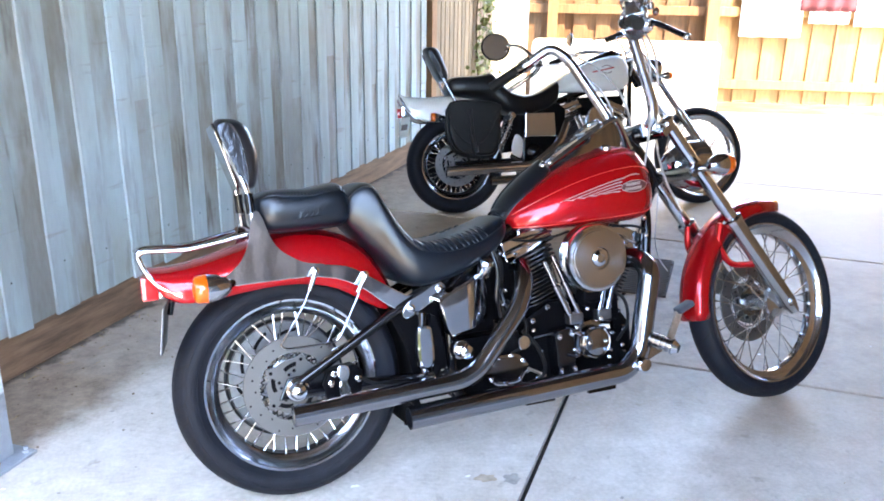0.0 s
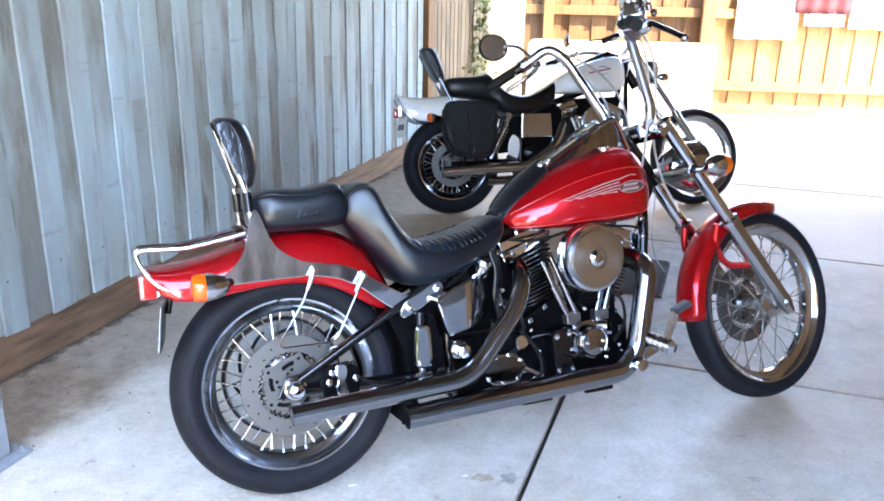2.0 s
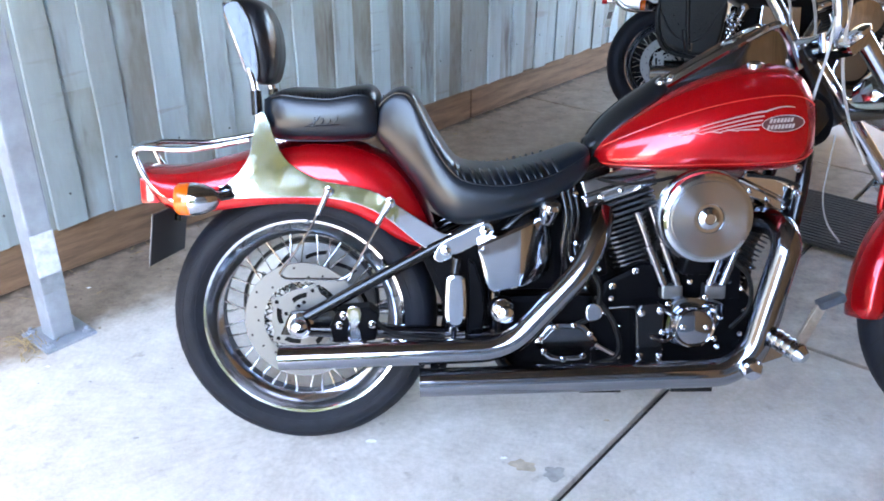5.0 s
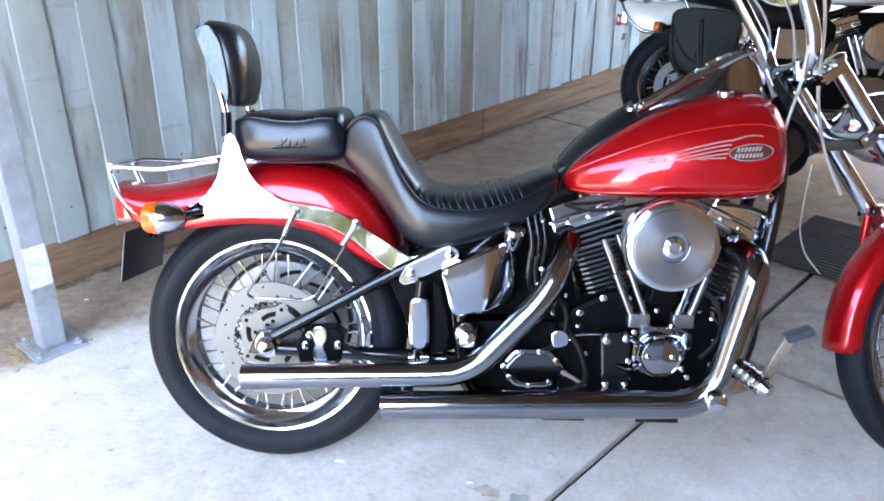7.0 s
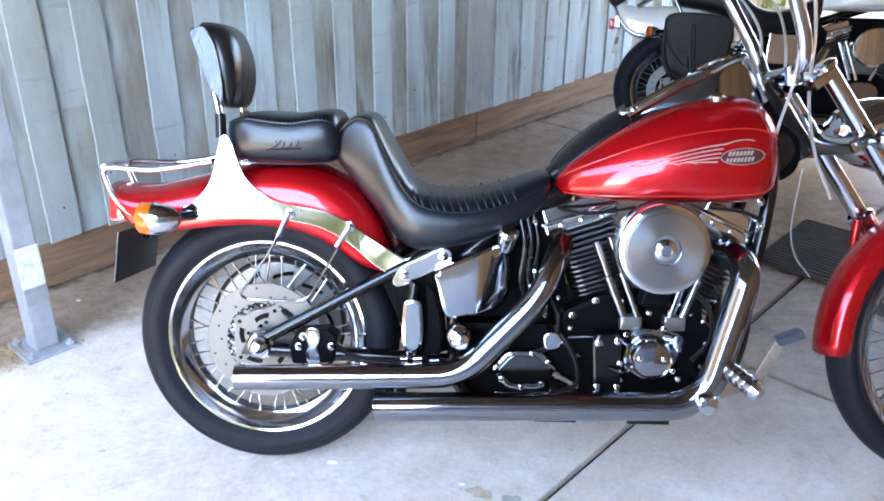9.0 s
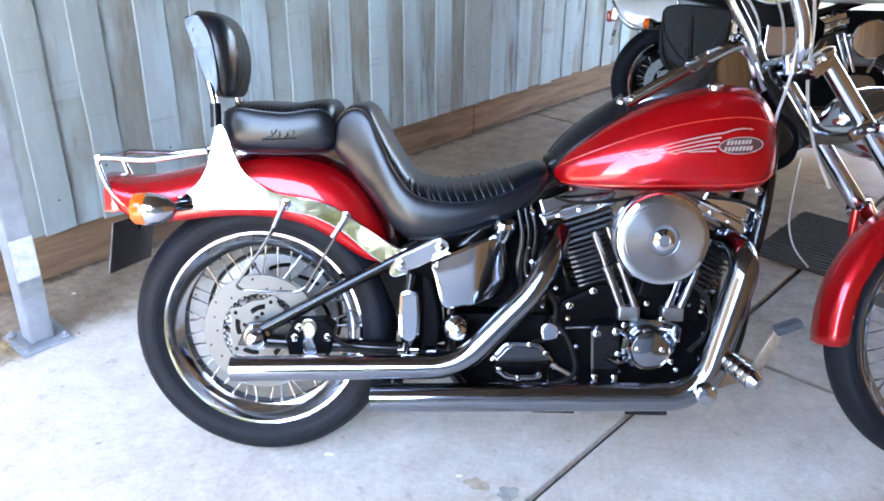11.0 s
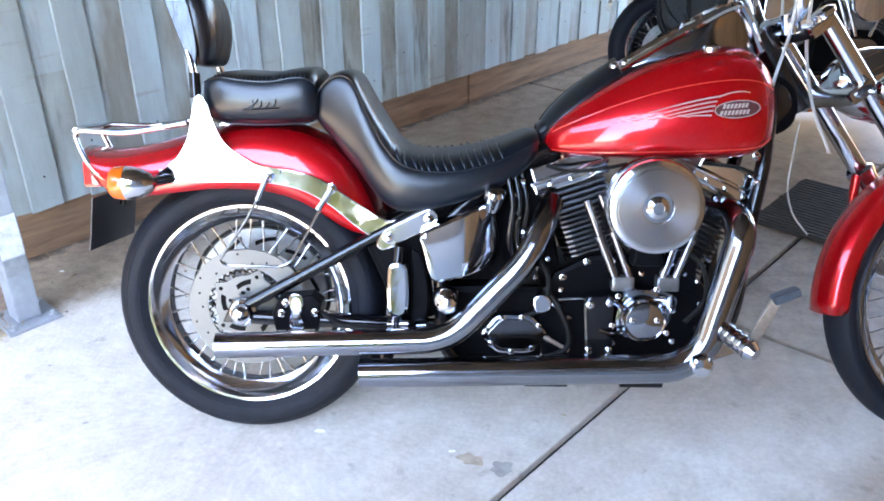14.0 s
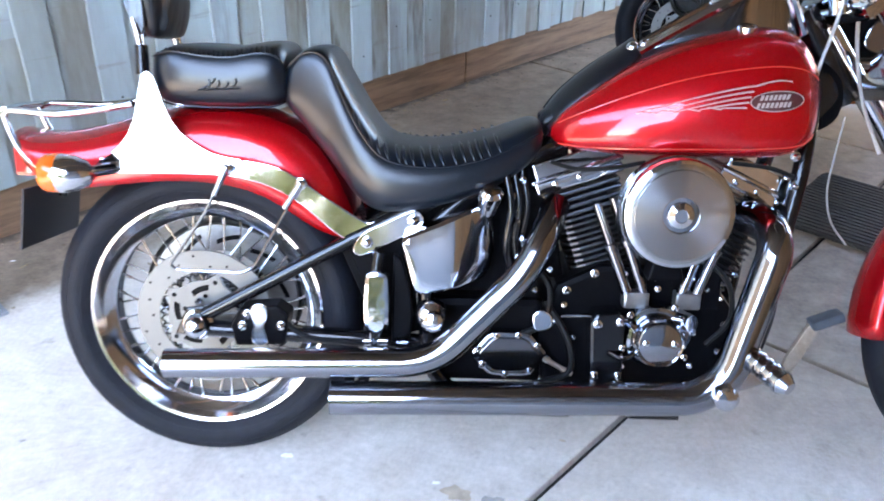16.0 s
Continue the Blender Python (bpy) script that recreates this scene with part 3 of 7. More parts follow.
# far end: timber post, thin slats, rendered pier, paling fence
g = block(Geo(), 4.31, 4.42, -0.06, 0.05, 0.0, 2.6)
tagged(part("timber_post", g, POST_WOOD, bevel=0.004), "orange treated timber post at the sheet wall's end", "post", kind="structure")
slats = thing("slat_screen", "narrow upright weathered timber slats beyond the steel wall", "screen")
slats["kind"] = "structure"
rnd = random.Random(4)
u = 4.44
while u < 6.1:
    w = rnd.uniform(0.085, 0.1)
    g = block(Geo(), u, u + w, -0.02 + rnd.uniform(-0.008, 0.008), 0.005, 0.02, 2.4)
    part("slat", g, SLAT, slats, bevel=0.003)
    u += w + 0.012

FD, FP = Vector((0.876, -0.4825, 0)), Vector((4.155, 5.784, 0))
fence_dir = Matrix(((FD.x, 0.4825, 0, FP.x), (FD.y, 0.876, 0, FP.y), (0, 0, 1, 0), (0, 0, 0, 1)))


def fence(name, s0, s1, material, label, lean=0.0):
    f = thing(name, label, "fence", fence_dir)
    f["kind"] = "structure"
    s, k = s0, 0
    while s < s1:
        w = 0.145
        g = Geo().box((s + w / 2, 0.020 * (k % 2) + 0.010, 0.98 + 0.012 * math.sin(k * 3.7)), (w, 0.016, 1.80))
        part("paling", g, material, f, flat=True)
        s += w - 0.028
        k += 1
    for z in (0.30, 1.02, 1.70):
        part("rail", Geo().box(((s0 + s1) / 2, -0.025, z), (s1 - s0, 0.045, 0.09)), material, f, bevel=0.003)
    part("plinth", Geo().box(((s0 + s1) / 2, 0.0, 0.06), (s1 - s0, 0.05, 0.10)), BEAM, f, bevel=0.003)
    return f


fence("shaded_fence", -0.42, 1.40, PALING_SHADED, "brown paling fence behind the motorcycles, its shade put into the colour")
fence("paling_fence", 1.50, 7.0, PALING, "sunlit yellow pine paling fence with rails")
for s, w in ((-0.17, 0.10), (1.43, 0.12)):
    ob = local_mesh("fence_post", Geo().box((s, -0.075, 1.1), (w, 0.10, 2.2)), POST_WOOD, m=fence_dir, bevel=0.004)
    tagged(ob, "orange treated timber post before the fence", "post", kind="structure")
ob = local_mesh("rendered_pier", Geo().box((-0.72, 0.05, 1.2), (0.56, 0.16, 2.4)), CREAM, m=fence_dir, bevel=0.006)
tagged(ob, "pale cream rendered wall end in sunlight", "wall", kind="structure")

# what closes the place behind the camera and shows in the chrome: low plain wall with ribbed sheet over it, timber boards, a hedge
# all unseen, guessed from reflections; this wall's height keeps the sun off the bay
g = block(Geo(), -2.75, 5.0, 3.80, 3.95, 0, 5.0)
tagged(part("wall_east", g, DARK_WALL, flat=True), "plain dark brown wall behind the camera, unseen, its height set to block the sun", "wall", kind="structure")
g = block(Geo(), -2.75, -0.62, 3.72, 3.798, 0.0, 0.86)
tagged(part("wall_east_base", g, GREY_RENDER, flat=True), "low plain grey wall under the ribbed sheet", "wall", kind="structure")
line = []
u = -2.75
while u < -0.75:
    line += [(u + a, b) for a, b in ((0.0, 0.004), (0.092, 0.004), (0.102, 0.030), (0.195, 0.030))]
    u += 0.205
ob = tagged(part("wall_east_sheet", Geo().loft([[un(a, 3.775 - b, z) for a, b in line] for z in (0.865, 2.68)], cap=False, closed=False), RIBBED, angle=15), "plain dark ribbed steel lining behind the camera", "wall", kind="structure")
so = ob.modifiers.new("gauge", "SOLIDIFY")
so.thickness, so.offset = 0.0015, 0
# added out of view: hides low sky that whitened the exhaust's reflections
g = block(Geo(), -7.2, -7.05, -2.5, 2.9, 0.0, 4.3)
tagged(part("wall_south", g, LINING, flat=True), "plain brown wall, unseen, added beyond the open side to darken reflections", "wall", kind="structure")
lining = thing("timber_lining", "upright brown timber boards behind the camera", "wall")
lining["kind"] = "structure"
u, k = -0.60, 0
while u < 4.9:
    part("board", block(Geo(), u, u + 0.142, 3.765 - 0.006 * (k % 2), 3.795, 0.0, 2.66), LINING, lining, flat=True)
    u += 0.146
    k += 1
hedge = thing("garden_hedge", "leafy green garden hedge beyond the open side", "hedge")
rnd = random.Random(31)
g = Geo()
for i in range(4200):
    c = un(rnd.uniform(-5.35, -2.78), rnd.uniform(3.90, 4.2) if i % 4 else rnd.uniform(3.95, 4.75), 0)
    c.z = rnd.uniform(0.02, 1.85) if i % 4 else rnd.uniform(1.65, 2.05)
    a = Vector((rnd.uniform(-1, 1), rnd.uniform(-1, 1), rnd.uniform(-0.8, 0.8))).normalized()
    b = a.orthogonal().normalized()
    l, w = rnd.uniform(0.09, 0.17), rnd.uniform(0.035, 0.065)
    g.add([c, c + a * l * 0.5 + b * w, c + a * l, c + a * l * 0.5 - b * w], [(0, 1, 2, 3)])
tagged(part("foliage", g, LEAF, hedge, flat=True), kind="stuff")

# white board leaning on the fence posts
BW, BH, BR = 1.88, 0.74, 0.07
out = []
for cx, cz, a0 in ((BW / 2 - BR, BH - BR, 0), (-BW / 2 + BR, BH - BR, 90), (-BW / 2 + BR, BR, 180), (BW / 2 - BR, BR, 270)):
    for i in range(6):
        a = radians(a0 + 18 * i)
        out.append((cx + BR * math.cos(a), cz + BR * math.sin(a)))
ob = local_mesh("white_board", Geo().plate(out, 0, 0.035), BOARD, m=fence_dir @ pose(0.575, -0.33, 0.0, -7, 0, 0), bevel=0.006)
tagged(ob, "large white rounded board leaning against the fence", "board")

# cloths that hang over the fence
def cloth(name, s0, s1, z0, z1, material, label, waves):
    g = Geo()
    rows = []
    for j in range(8):
        z = z1 + (z0 - z1) * j / 7
        rows.append([Vector((s0 + (s1 - s0) * i / 30, -0.065 - 0.012 * math.sin(i * waves / 4.0 + j * 0.15) * (0.3 + j / 7), z + 0.003 * math.sin(i * 0.7))) for i in range(31)])
    g.loft(rows, cap=False, closed=False)
    ob = local_mesh(name, g, material, m=fence_dir, angle=80)
    so = ob.modifiers.new("gauge", "SOLIDIFY")
    so.thickness = 0.004
    return tagged(ob, label, "cloth", "cloths on the fence")


cloth("hanging_sheet", 1.70, 2.30, 0.78, 1.76, SHEET, "white cloth hanging flat over the fence rails", 1)
cloth("hanging_sheet", 2.36, 2.75, 0.92, 1.76, SHEET, "white pleated cloth hanging over the fence rails", 7)
cloth("hanging_sheet", 2.79, 3.40, 0.90, 1.76, SHEET, "white cloth hanging over the fence rails", 2)
ob = cloth("dark_cloth", 2.26, 2.80, 1.04, 1.45, DARK_CLOTH, "dark red cloth hung over the white ones", 3)
ob.matrix_basis = fence_dir @ Matrix.Translation((0, -0.03, 0))

# vine on the slat screen
vine = thing("climbing_vine", "green climbing vine on the slat screen", "plant")
rnd = random.Random(11)
g = Geo()
stem = spline([un(5.55 + 0.05 * math.sin(i * 1.3), 0.03, 0.02 + i * 0.25) for i in range(8)], 4)
g.tube(stem, 0.007, 6)
part("stem", g, BARK, vine)
g = Geo()
for i in range(520):
    z = rnd.uniform(0.25, 1.9)
    c = un(5.55 + rnd.gauss(0, 0.13) * (0.6 + 0.5 * math.sin(z * 5)), 0.04 + rnd.uniform(0, 0.13), z)
    a = Vector((rnd.uniform(-1, 1), rnd.uniform(-1, 1), rnd.uniform(-1, 0.4))).normalized()
    b = a.orthogonal().normalized()
    l, w = rnd.uniform(0.035, 0.07), rnd.uniform(0.014, 0.026)
    g.add([c, c + a * l * 0.5 + b * w, c + a * l, c + a * l * 0.5 - b * w], [(0, 1, 2, 3)])
tagged(part("foliage", g, LEAF, vine, flat=True), kind="stuff")

# ribbed mat on the floor behind the fork
mat_thing = thing("rubber_mat", "dark ribbed rubber mat lying on the concrete", "mat", Matrix.Translation(un(2.09, 1.85)) @ pose(0, 0, 0, 0, 0, -41))
part("base", Geo().box((0, 0, 0.005), (0.42, 0.50, 0.010)), MATTING, mat_thing, bevel=0.003)
rnd = random.Random(8)
for i in range(20):
    part("rib", Geo().box((-0.004 * rnd.random(), -0.236 + 0.0248 * i, 0.013), (0.415 - 0.02 * rnd.random(), 0.012, 0.008)), MATTING, mat_thing, flat=True)


# small white tub at the edge of the yard
tub = thing("plastic_tub", "small white plastic tub with a dark base on the ground", "tub", Matrix.Translation((5.38, 2.60, 0)))
part("body", Geo().lathe(((0.0001, 0.04), (0.085, 0.04), (0.10, 0.07), (0.105, 0.12), (0.09, 0.165), (0.05, 0.185), (0.0001, 0.19)), axis=(0, 0, 1), seg=28), SHEET, tub)
part("base", Geo().lathe(((0.0001, 0.0), (0.08, 0.0), (0.088, 0.015), (0.086, 0.042), (0.0001, 0.043)), axis=(0, 0, 1), seg=28), RUBBER_DARK, tub, "dark rubber base")


# dry grass and grit caught round the post's foot and along the beam
rnd = random.Random(17)
g = Geo()
for i in range(150):
    if i < 70:
        c = un(-0.172 - 0.085 + rnd.gauss(0, 0.025), 0.357 + rnd.uniform(-0.09, 0.06), 0.0)
    else:
        c = un(rnd.uniform(-0.9, 2.6), rnd.expovariate(16) + 0.01, 0.0)
    a = Vector((rnd.uniform(-1, 1), rnd.uniform(-1, 1), rnd.uniform(0.05, 0.7) if i < 70 else rnd.uniform(0.02, 0.12))).normalized()
    b = a.cross(Vector((0, 0, 1))).normalized() * 0.0014
    l = rnd.uniform(0.02, 0.06)
    g.add([c - b, c + b, c + a * l * 0.6 + b * 0.7 + Vector((0, 0, 0.002)), c + a * l, c + a * l * 0.6 - b * 0.7 + Vector((0, 0, 0.002))], [(0, 1, 2, 3, 4)])
tagged(part("dry_grass", g, STRAW, flat=True), "dry straw litter by the wall and post foot", "litter", kind="stuff")
g = Geo()
for i in range(260):
    c = un(rnd.uniform(-1.0, 3.2), rnd.expovariate(5) + 0.01, 0.0)
    k = rnd.uniform(0.0018, 0.005)
    g.ball((c.x, c.y, k * 0.5), k, 6, (1, 0.8, 0.6))
tagged(part("grit", g, EARTH, flat=True), "brown grit and crumbs of earth along the wall", "litter", kind="stuff")


# stains and drops on the concrete
def blotch(name, x, y, r, material, label, seed, squash=0.7, group=""):
    rnd = random.Random(seed)
    n = 26
    ring = []
    for i in range(n):
        a = 2 * math.pi * i / n
        k = r * (1 + 0.22 * math.sin(2 * a + seed) + 0.15 * math.sin(5 * a + seed * 2) + rnd.uniform(-0.08, 0.08))
        ring.append((x + k * math.cos(a), y + k * squash * math.sin(a)))
    g = Geo().plate(ring, 0.0002, 0.0011, "z")
    tagged(part(name, g, material, flat=True), label, "stain", group)


blotch("floor_stain", 0.504, -0.193, 0.028, STAIN_TAN, "tan rust stain on the concrete", 3)
blotch("floor_stain", 0.572, -0.222, 0.028, STAIN_GREY, "grey oil stain on the concrete", 5)
blotch("paint_drop", 0.148, -0.101, 0.010, PAINT_DROP, "white paint drop on the concrete", 2)
for i in range(34):
    rnd = random.Random(100 + i)
    blotch("floor_speck", rnd.uniform(-0.9, 2.4), rnd.uniform(-0.9, 0.9), rnd.uniform(0.0025, 0.007), rnd.choice((PAINT_DROP, STAIN_GREY, STAIN_TAN, STAIN_GREY)), "small speck of dirt on the concrete", i + 7, group="specks on the concrete")

# ---------------------------------------------------------------- parts that both motorcycles share
def mapped(geo, m):
    """Turns all points of geo by the matrix m."""
    geo.v = [tuple(m @ Vector(p)) for p in geo.v]
    return geo


def tyre_half(rim, R, half, b):
    """Half of a tyre's section from the bead to the crown: radius and offset along the axle."""
    h = R - rim
    return spline([(rim - 0.005, b - 0.007), (rim + 0.003, b + 0.001), (rim + 0.010, half * 0.86), (rim + 0.30 * h, half * 0.97), (rim + 0.44 * h, half), (rim + 0.60 * h, half * 0.965), (rim + 0.74 * h, half * 0.85), (rim + 0.87 * h, half * 0.63), (rim + 0.96 * h, half * 0.36), (R, 0.0)], 3)


def wheel(bike, name, c, R, half, rim, m=None, spokes=40, disc_y=-0.060, disc_r=0.134, disc=True, hub_r=0.035, depth=1.0):
    """A wire wheel: rim, tyre, hub, spokes and a brake disc, with its axis along y."""
    m = (m or Matrix()) @ Matrix.Translation(c)
    b = half * 0.74
    side = [(0.002, b + 0.004), (0.004, b + 0.001), (0.0005, b - 0.002), (-0.005, b - 0.003), (-0.0065, b - 0.008), (-0.011, b - 0.010), (-0.0125, b - 0.015), (-0.019, b - 0.018), (-0.022, b * 0.50), (-0.030, b * 0.36), (-0.034, 0)]
    back = [(-0.040, 0), (-0.036, b * 0.40), (-0.024, b * 0.55), (-0.014, b - 0.009), (-0.004, b + 0.003)]
    prof = [(r, -y) for r, y in side] + [(r, y) for r, y in side[-2::-1]] + [(r, y) for r, y in back[::-1]] + [(r, -y) for r, y in back[1:]]
    prof = [(rim + r * depth, y) for r, y in prof]
    w = part(name, mapped(Geo().ring(prof, seg=84), m), CHROME_RIM, bike, "chrome wire-spoked wheel", angle=28)
    # tyre with its slanted shoulder grooves
    th = tyre_half(rim, R, half, b)
    tp = [(r, -y) for r, y in th] + [(r, y) for r, y in th[-2::-1]]
    part("tyre", mapped(Geo().ring(tp, seg=84), m), RUBBER, w, "black treaded rubber tyre")
    g = Geo()
    n = len(th)
    for k in range(36):
        for s_ in (-1, 1):
            a = 2 * math.pi * (k + (0.5 if s_ > 0 else 0)) / 36
            v = []
            for j in range(n - 12, n - 2):
                r, y = th[j]
                aa = a + 0.011 * (j - n + 12)
                for e in (-1, 1):
                    q = aa + e * 0.0016 / r
                    v.append(((r + 0.0005) * math.cos(q), s_ * (y + 0.0003), (r + 0.0005) * math.sin(q)))
            g.add(v, [(2 * i, 2 * i + 1, 2 * i + 3, 2 * i + 2) for i in range(len(v) // 2 - 1)])
    tagged(part("tread_groove", mapped(g, m), RUBBER_DARK, w), kind="stuff")
    for r0 in (0.22, 0.60):
        j = min(range(n), key=lambda i: abs(th[i][0] - rim - r0 * (R - rim)))
        for s_ in (-1, 1):
            r, y = th[j][0], s_ * th[j][1]
            part("sidewall_rib", mapped(Geo().ring(((r - 0.0016, y), (r, y + s_ * 0.0010), (r + 0.0016, y), (r, y - s_ * 0.001)), seg=84), m), RUBBER, w)
    # hub
    hb = [(0.0001, -0.075), (0.02, -0.075), (hub_r, -0.068), (hub_r + 0.016, -0.062), (hub_r + 0.016, -0.052), (hub_r, -0.048), (hub_r * 0.8, 0), (hub_r, 0.048), (hub_r + 0.016, 0.052), (hub_r + 0.016, 0.062), (hub_r, 0.068), (0.02, 0.075), (0.0001, 0.075)]
    if disc:
        lim = 0.048
        hb = [(r, max(-lim, min(0.075, h))) if disc_y < 0 else (r, max(-0.075, min(lim, h))) for r, h in hb]
    part("hub", mapped(Geo().lathe(hb, seg=28), m), CHROME_DULL, w)
    for k in range(spokes):
        a = 2 * math.pi * k / spokes
        side_ = -1 if k % 2 else 1
        lead = radians(38) * (1 if (k // 2) % 2 else -1)
        p0 = Vector(((hub_r + 0.013) * math.cos(a + lead), side_ * 0.047, (hub_r + 0.013) * math.sin(a + lead)))
        p1 = Vector(((rim - 0.037 * depth) * math.cos(a), side_ * 0.007, (rim - 0.037 * depth) * math.sin(a)))
        g = Geo().tube([p0, p1], 0.0019, 6)
        d = (p0 - p1).normalized()
        g.tube([p1 - d * 0.002, p1 + d * 0.015], 0.0034, 6)
        part("spoke", mapped(g, m), WIRE, w)
    if disc:
        dy, face = disc_y, disc_y - 0.0025
        ri = disc_r - 0.044
        g = Geo().ring(((ri, face), (disc_r - 0.001, face), (disc_r, face + 0.001), (disc_r, dy + 0.0025), (ri, dy + 0.0025)), seg=72)
        d = part("brake_disc", mapped(g, m), DISC, w, "drilled steel brake disc")
        for k in range(22):
            a = 2 * math.pi * k / 22
            rr = disc_r - (0.011, 0.022, 0.032)[k % 3]
            g = Geo().lathe(((0.0028, face - 0.0006), (0.0001, face - 0.0005)), (rr * math.cos(a), 0, rr * math.sin(a)), (0, 1, 0), 8)
            part("vent_hole", mapped(g, m), BLACK_SATIN, d)
        # toothed edge between the disc and its carrier
        zig = []
        for i in range(72):
            a = 2 * math.pi * i / 72
            rr = ri - (0.001 if i % 2 else 0.0095)
            zig.append((rr * math.cos(a), dy, rr * math.sin(a)))
        part("disc_teeth", mapped(Geo().tube(zig, 0.0022, 6, closed=True), m), BLACK, w)
        n = 100
        out = []
        for i in range(n):
            a = 2 * math.pi * i / n
            rr = 0.073 + 0.016 * max(0.0, math.cos(5 * a)) ** 3
            out.append((rr * math.cos(a), rr * math.sin(a)))
        part("disc_carrier", mapped(Geo().plate(out, dy - 0.002, dy + 0.003), m), DISC, w, bevel=0.001)
        for k in range(5):
            a0 = 2 * math.pi * k / 5 + 0.16
            arc = [a0 + 0.62 * i / 8 for i in range(9)]
            sl = [((0.066 - 0.010 * i / 8) * math.cos(q), (0.066 - 0.010 * i / 8) * math.sin(q)) for i, q in enumerate(arc)] + [((0.054 - 0.009 * (1 - i / 8)) * math.cos(q), (0.054 - 0.009 * (1 - i / 8)) * math.sin(q)) for i, q in enumerate(arc[::-1])]
            part("carrier_slot", mapped(Geo().plate(sl, dy - 0.0032, dy - 0.0026), m), BLACK_SATIN, w)
            for rr, q in ((0.073, a0 - 0.16), (0.042, a0 + 0.1)):
                g = Geo().lathe(((0.0048, dy - 0.0031), (0.0001, dy - 0.003)), (rr * math.cos(q), 0, rr * math.sin(q)), (0, 1, 0), 10)
                part("carrier_hole", mapped(g, m), BLACK_SATIN, w)
            a = 2 * math.pi * (k + 0.5) / 5
            g = Geo().lathe(((0.0065, dy - 0.008), (0.0065, dy), (0.0001, dy - 0.010)), (0.034 * math.cos(a), 0, 0.034 * math.sin(a)), (0, 1, 0), 8)
            part("disc_bolt", mapped(g, m), CHROME, w)
    return w


def skin(bike, name, rows, material, label="", thick=0.003, sub=1):
    """A pressed sheet through rows of points, with its thickness."""
    g = Geo().loft(rows, cap=False, closed=False)
    ob = part(name, g, material, bike, label, angle=80, sub=sub)
    so = ob.modifiers.new("gauge", "SOLIDIFY")
    so.thickness, so.offset = thick, -1
    return ob


def fender_rows(P, Q, w):
    """Rows of an arched section from crown points P and edge points Q, both in x and z."""
    rows = []
    for (px, pz), (qx, qz), ww in zip(P, Q, w):
        row = []
        for k, y in ((0, -1), (0.25, -1.02), (0.52, -1.0), (0.76, -0.88), (0.92, -0.60), (1.0, 0), (0.92, 0.60), (0.76, 0.88), (0.52, 1.0), (0.25, 1.02), (0, 1)):
            row.append(Vector((qx + (px - qx) * k, y * ww, qz + (pz - qz) * k)))
        rows.append(row)
    return rows


def cylinder(bike, base, top, half_w, half_d, fins, chrome_box, y0=0.0, name="cylinder"):
    """A finned cylinder with its head and rocker box, leaning from base to top in the x-z plane."""
    b, t = Vector((base[0], y0, base[1])), Vector((top[0], y0, top[1]))
    ax = (t - b).normalized()
    rot = Matrix((Vector((0, 1, 0)).cross(ax), Vector((0, 1, 0)), ax)).transposed()
    L = (t - b).length
    g = Geo().box(b + ax * L * 0.45, (half_w * 1.35, half_d * 1.35, L * 0.9), rot)
    c = part(name, g, FIN, bike, "black finned engine cylinder", bevel=0.004)
    for i in range(fins):
        k = (i + 0.5) / fins
        grow = 0.86 + 0.14 * k
        q = b + ax * (L * 0.72 * k)
        out = []
        for cx, cy, a0 in ((1, 1, 0), (-1, 1, 90), (-1, -1, 180), (1, -1, 270)):
            for j in range(4):
                a = radians(a0 + 30 * j)
                out.append((cx * (half_w - 0.03) * grow + 0.03 * math.cos(a), cy * (half_d - 0.03) * grow + 0.03 * math.sin(a)))
        g = Geo().plate(out, -0.0021, 0.0021, "z")
        g.v = [tuple(rot @ Vector(p) + q) for p in g.v]
        part("fin", g, FIN_EDGE, c, flat=True)
    # head with three wide fins
    g = Geo()
    for i in range(4):
        q = b + ax * (L * (0.75 + 0.065 * i))
        gg = Geo().box((0, 0, 0), (half_w * 2.15, half_d * 2.1, 0.007))
        gg.v = [tuple(rot @ Vector(p) + q) for p in gg.v]
        g.add(gg.v, gg.f)
    part("head_fin", g, FIN_EDGE, c, bevel=0.002)
    g = Geo()
    for zz, hh, k in ((0.010, 0.022, 1.06), (0.024, 0.008, 1.12), (0.042, 0.030, 1.0)):
        gg = Geo().box((0, 0, 0), (half_w * 2.35 * k, half_d * 2.0 * k, hh))
        q = b + ax * (L + zz)
        gg.v = [tuple(rot @ Vector(p) + q) for p in gg.v]
        g.add(gg.v, gg.f)
    part("rocker_box", g, chrome_box, c, "chrome rocker box", bevel=0.007)
    for sx in (-0.7, 0.0, 0.7):
        q = b + ax * (L + 0.056) + rot @ Vector((sx * half_w, -half_d * 0.6, 0))
        part("rocker_bolt", Geo().lathe(((0.007, -0.01), (0.007, 0.006), (0.004, 0.009), (0.0001, 0.009)), q, ax, 8), CHROME, c)
        q = b + ax * (L + 0.012) + rot @ Vector((sx * half_w, -half_d * 1.0, 0))
        part("rocker_bolt", Geo().lathe(((0.006, 0), (0.006, 0.006), (0.0001, 0.008)), q, (0, -1, 0), 8), CHROME, c)
    return c


def resample(stations, n):
    """Smooth stations, each a row of numbers."""
    return spline(stations, n)


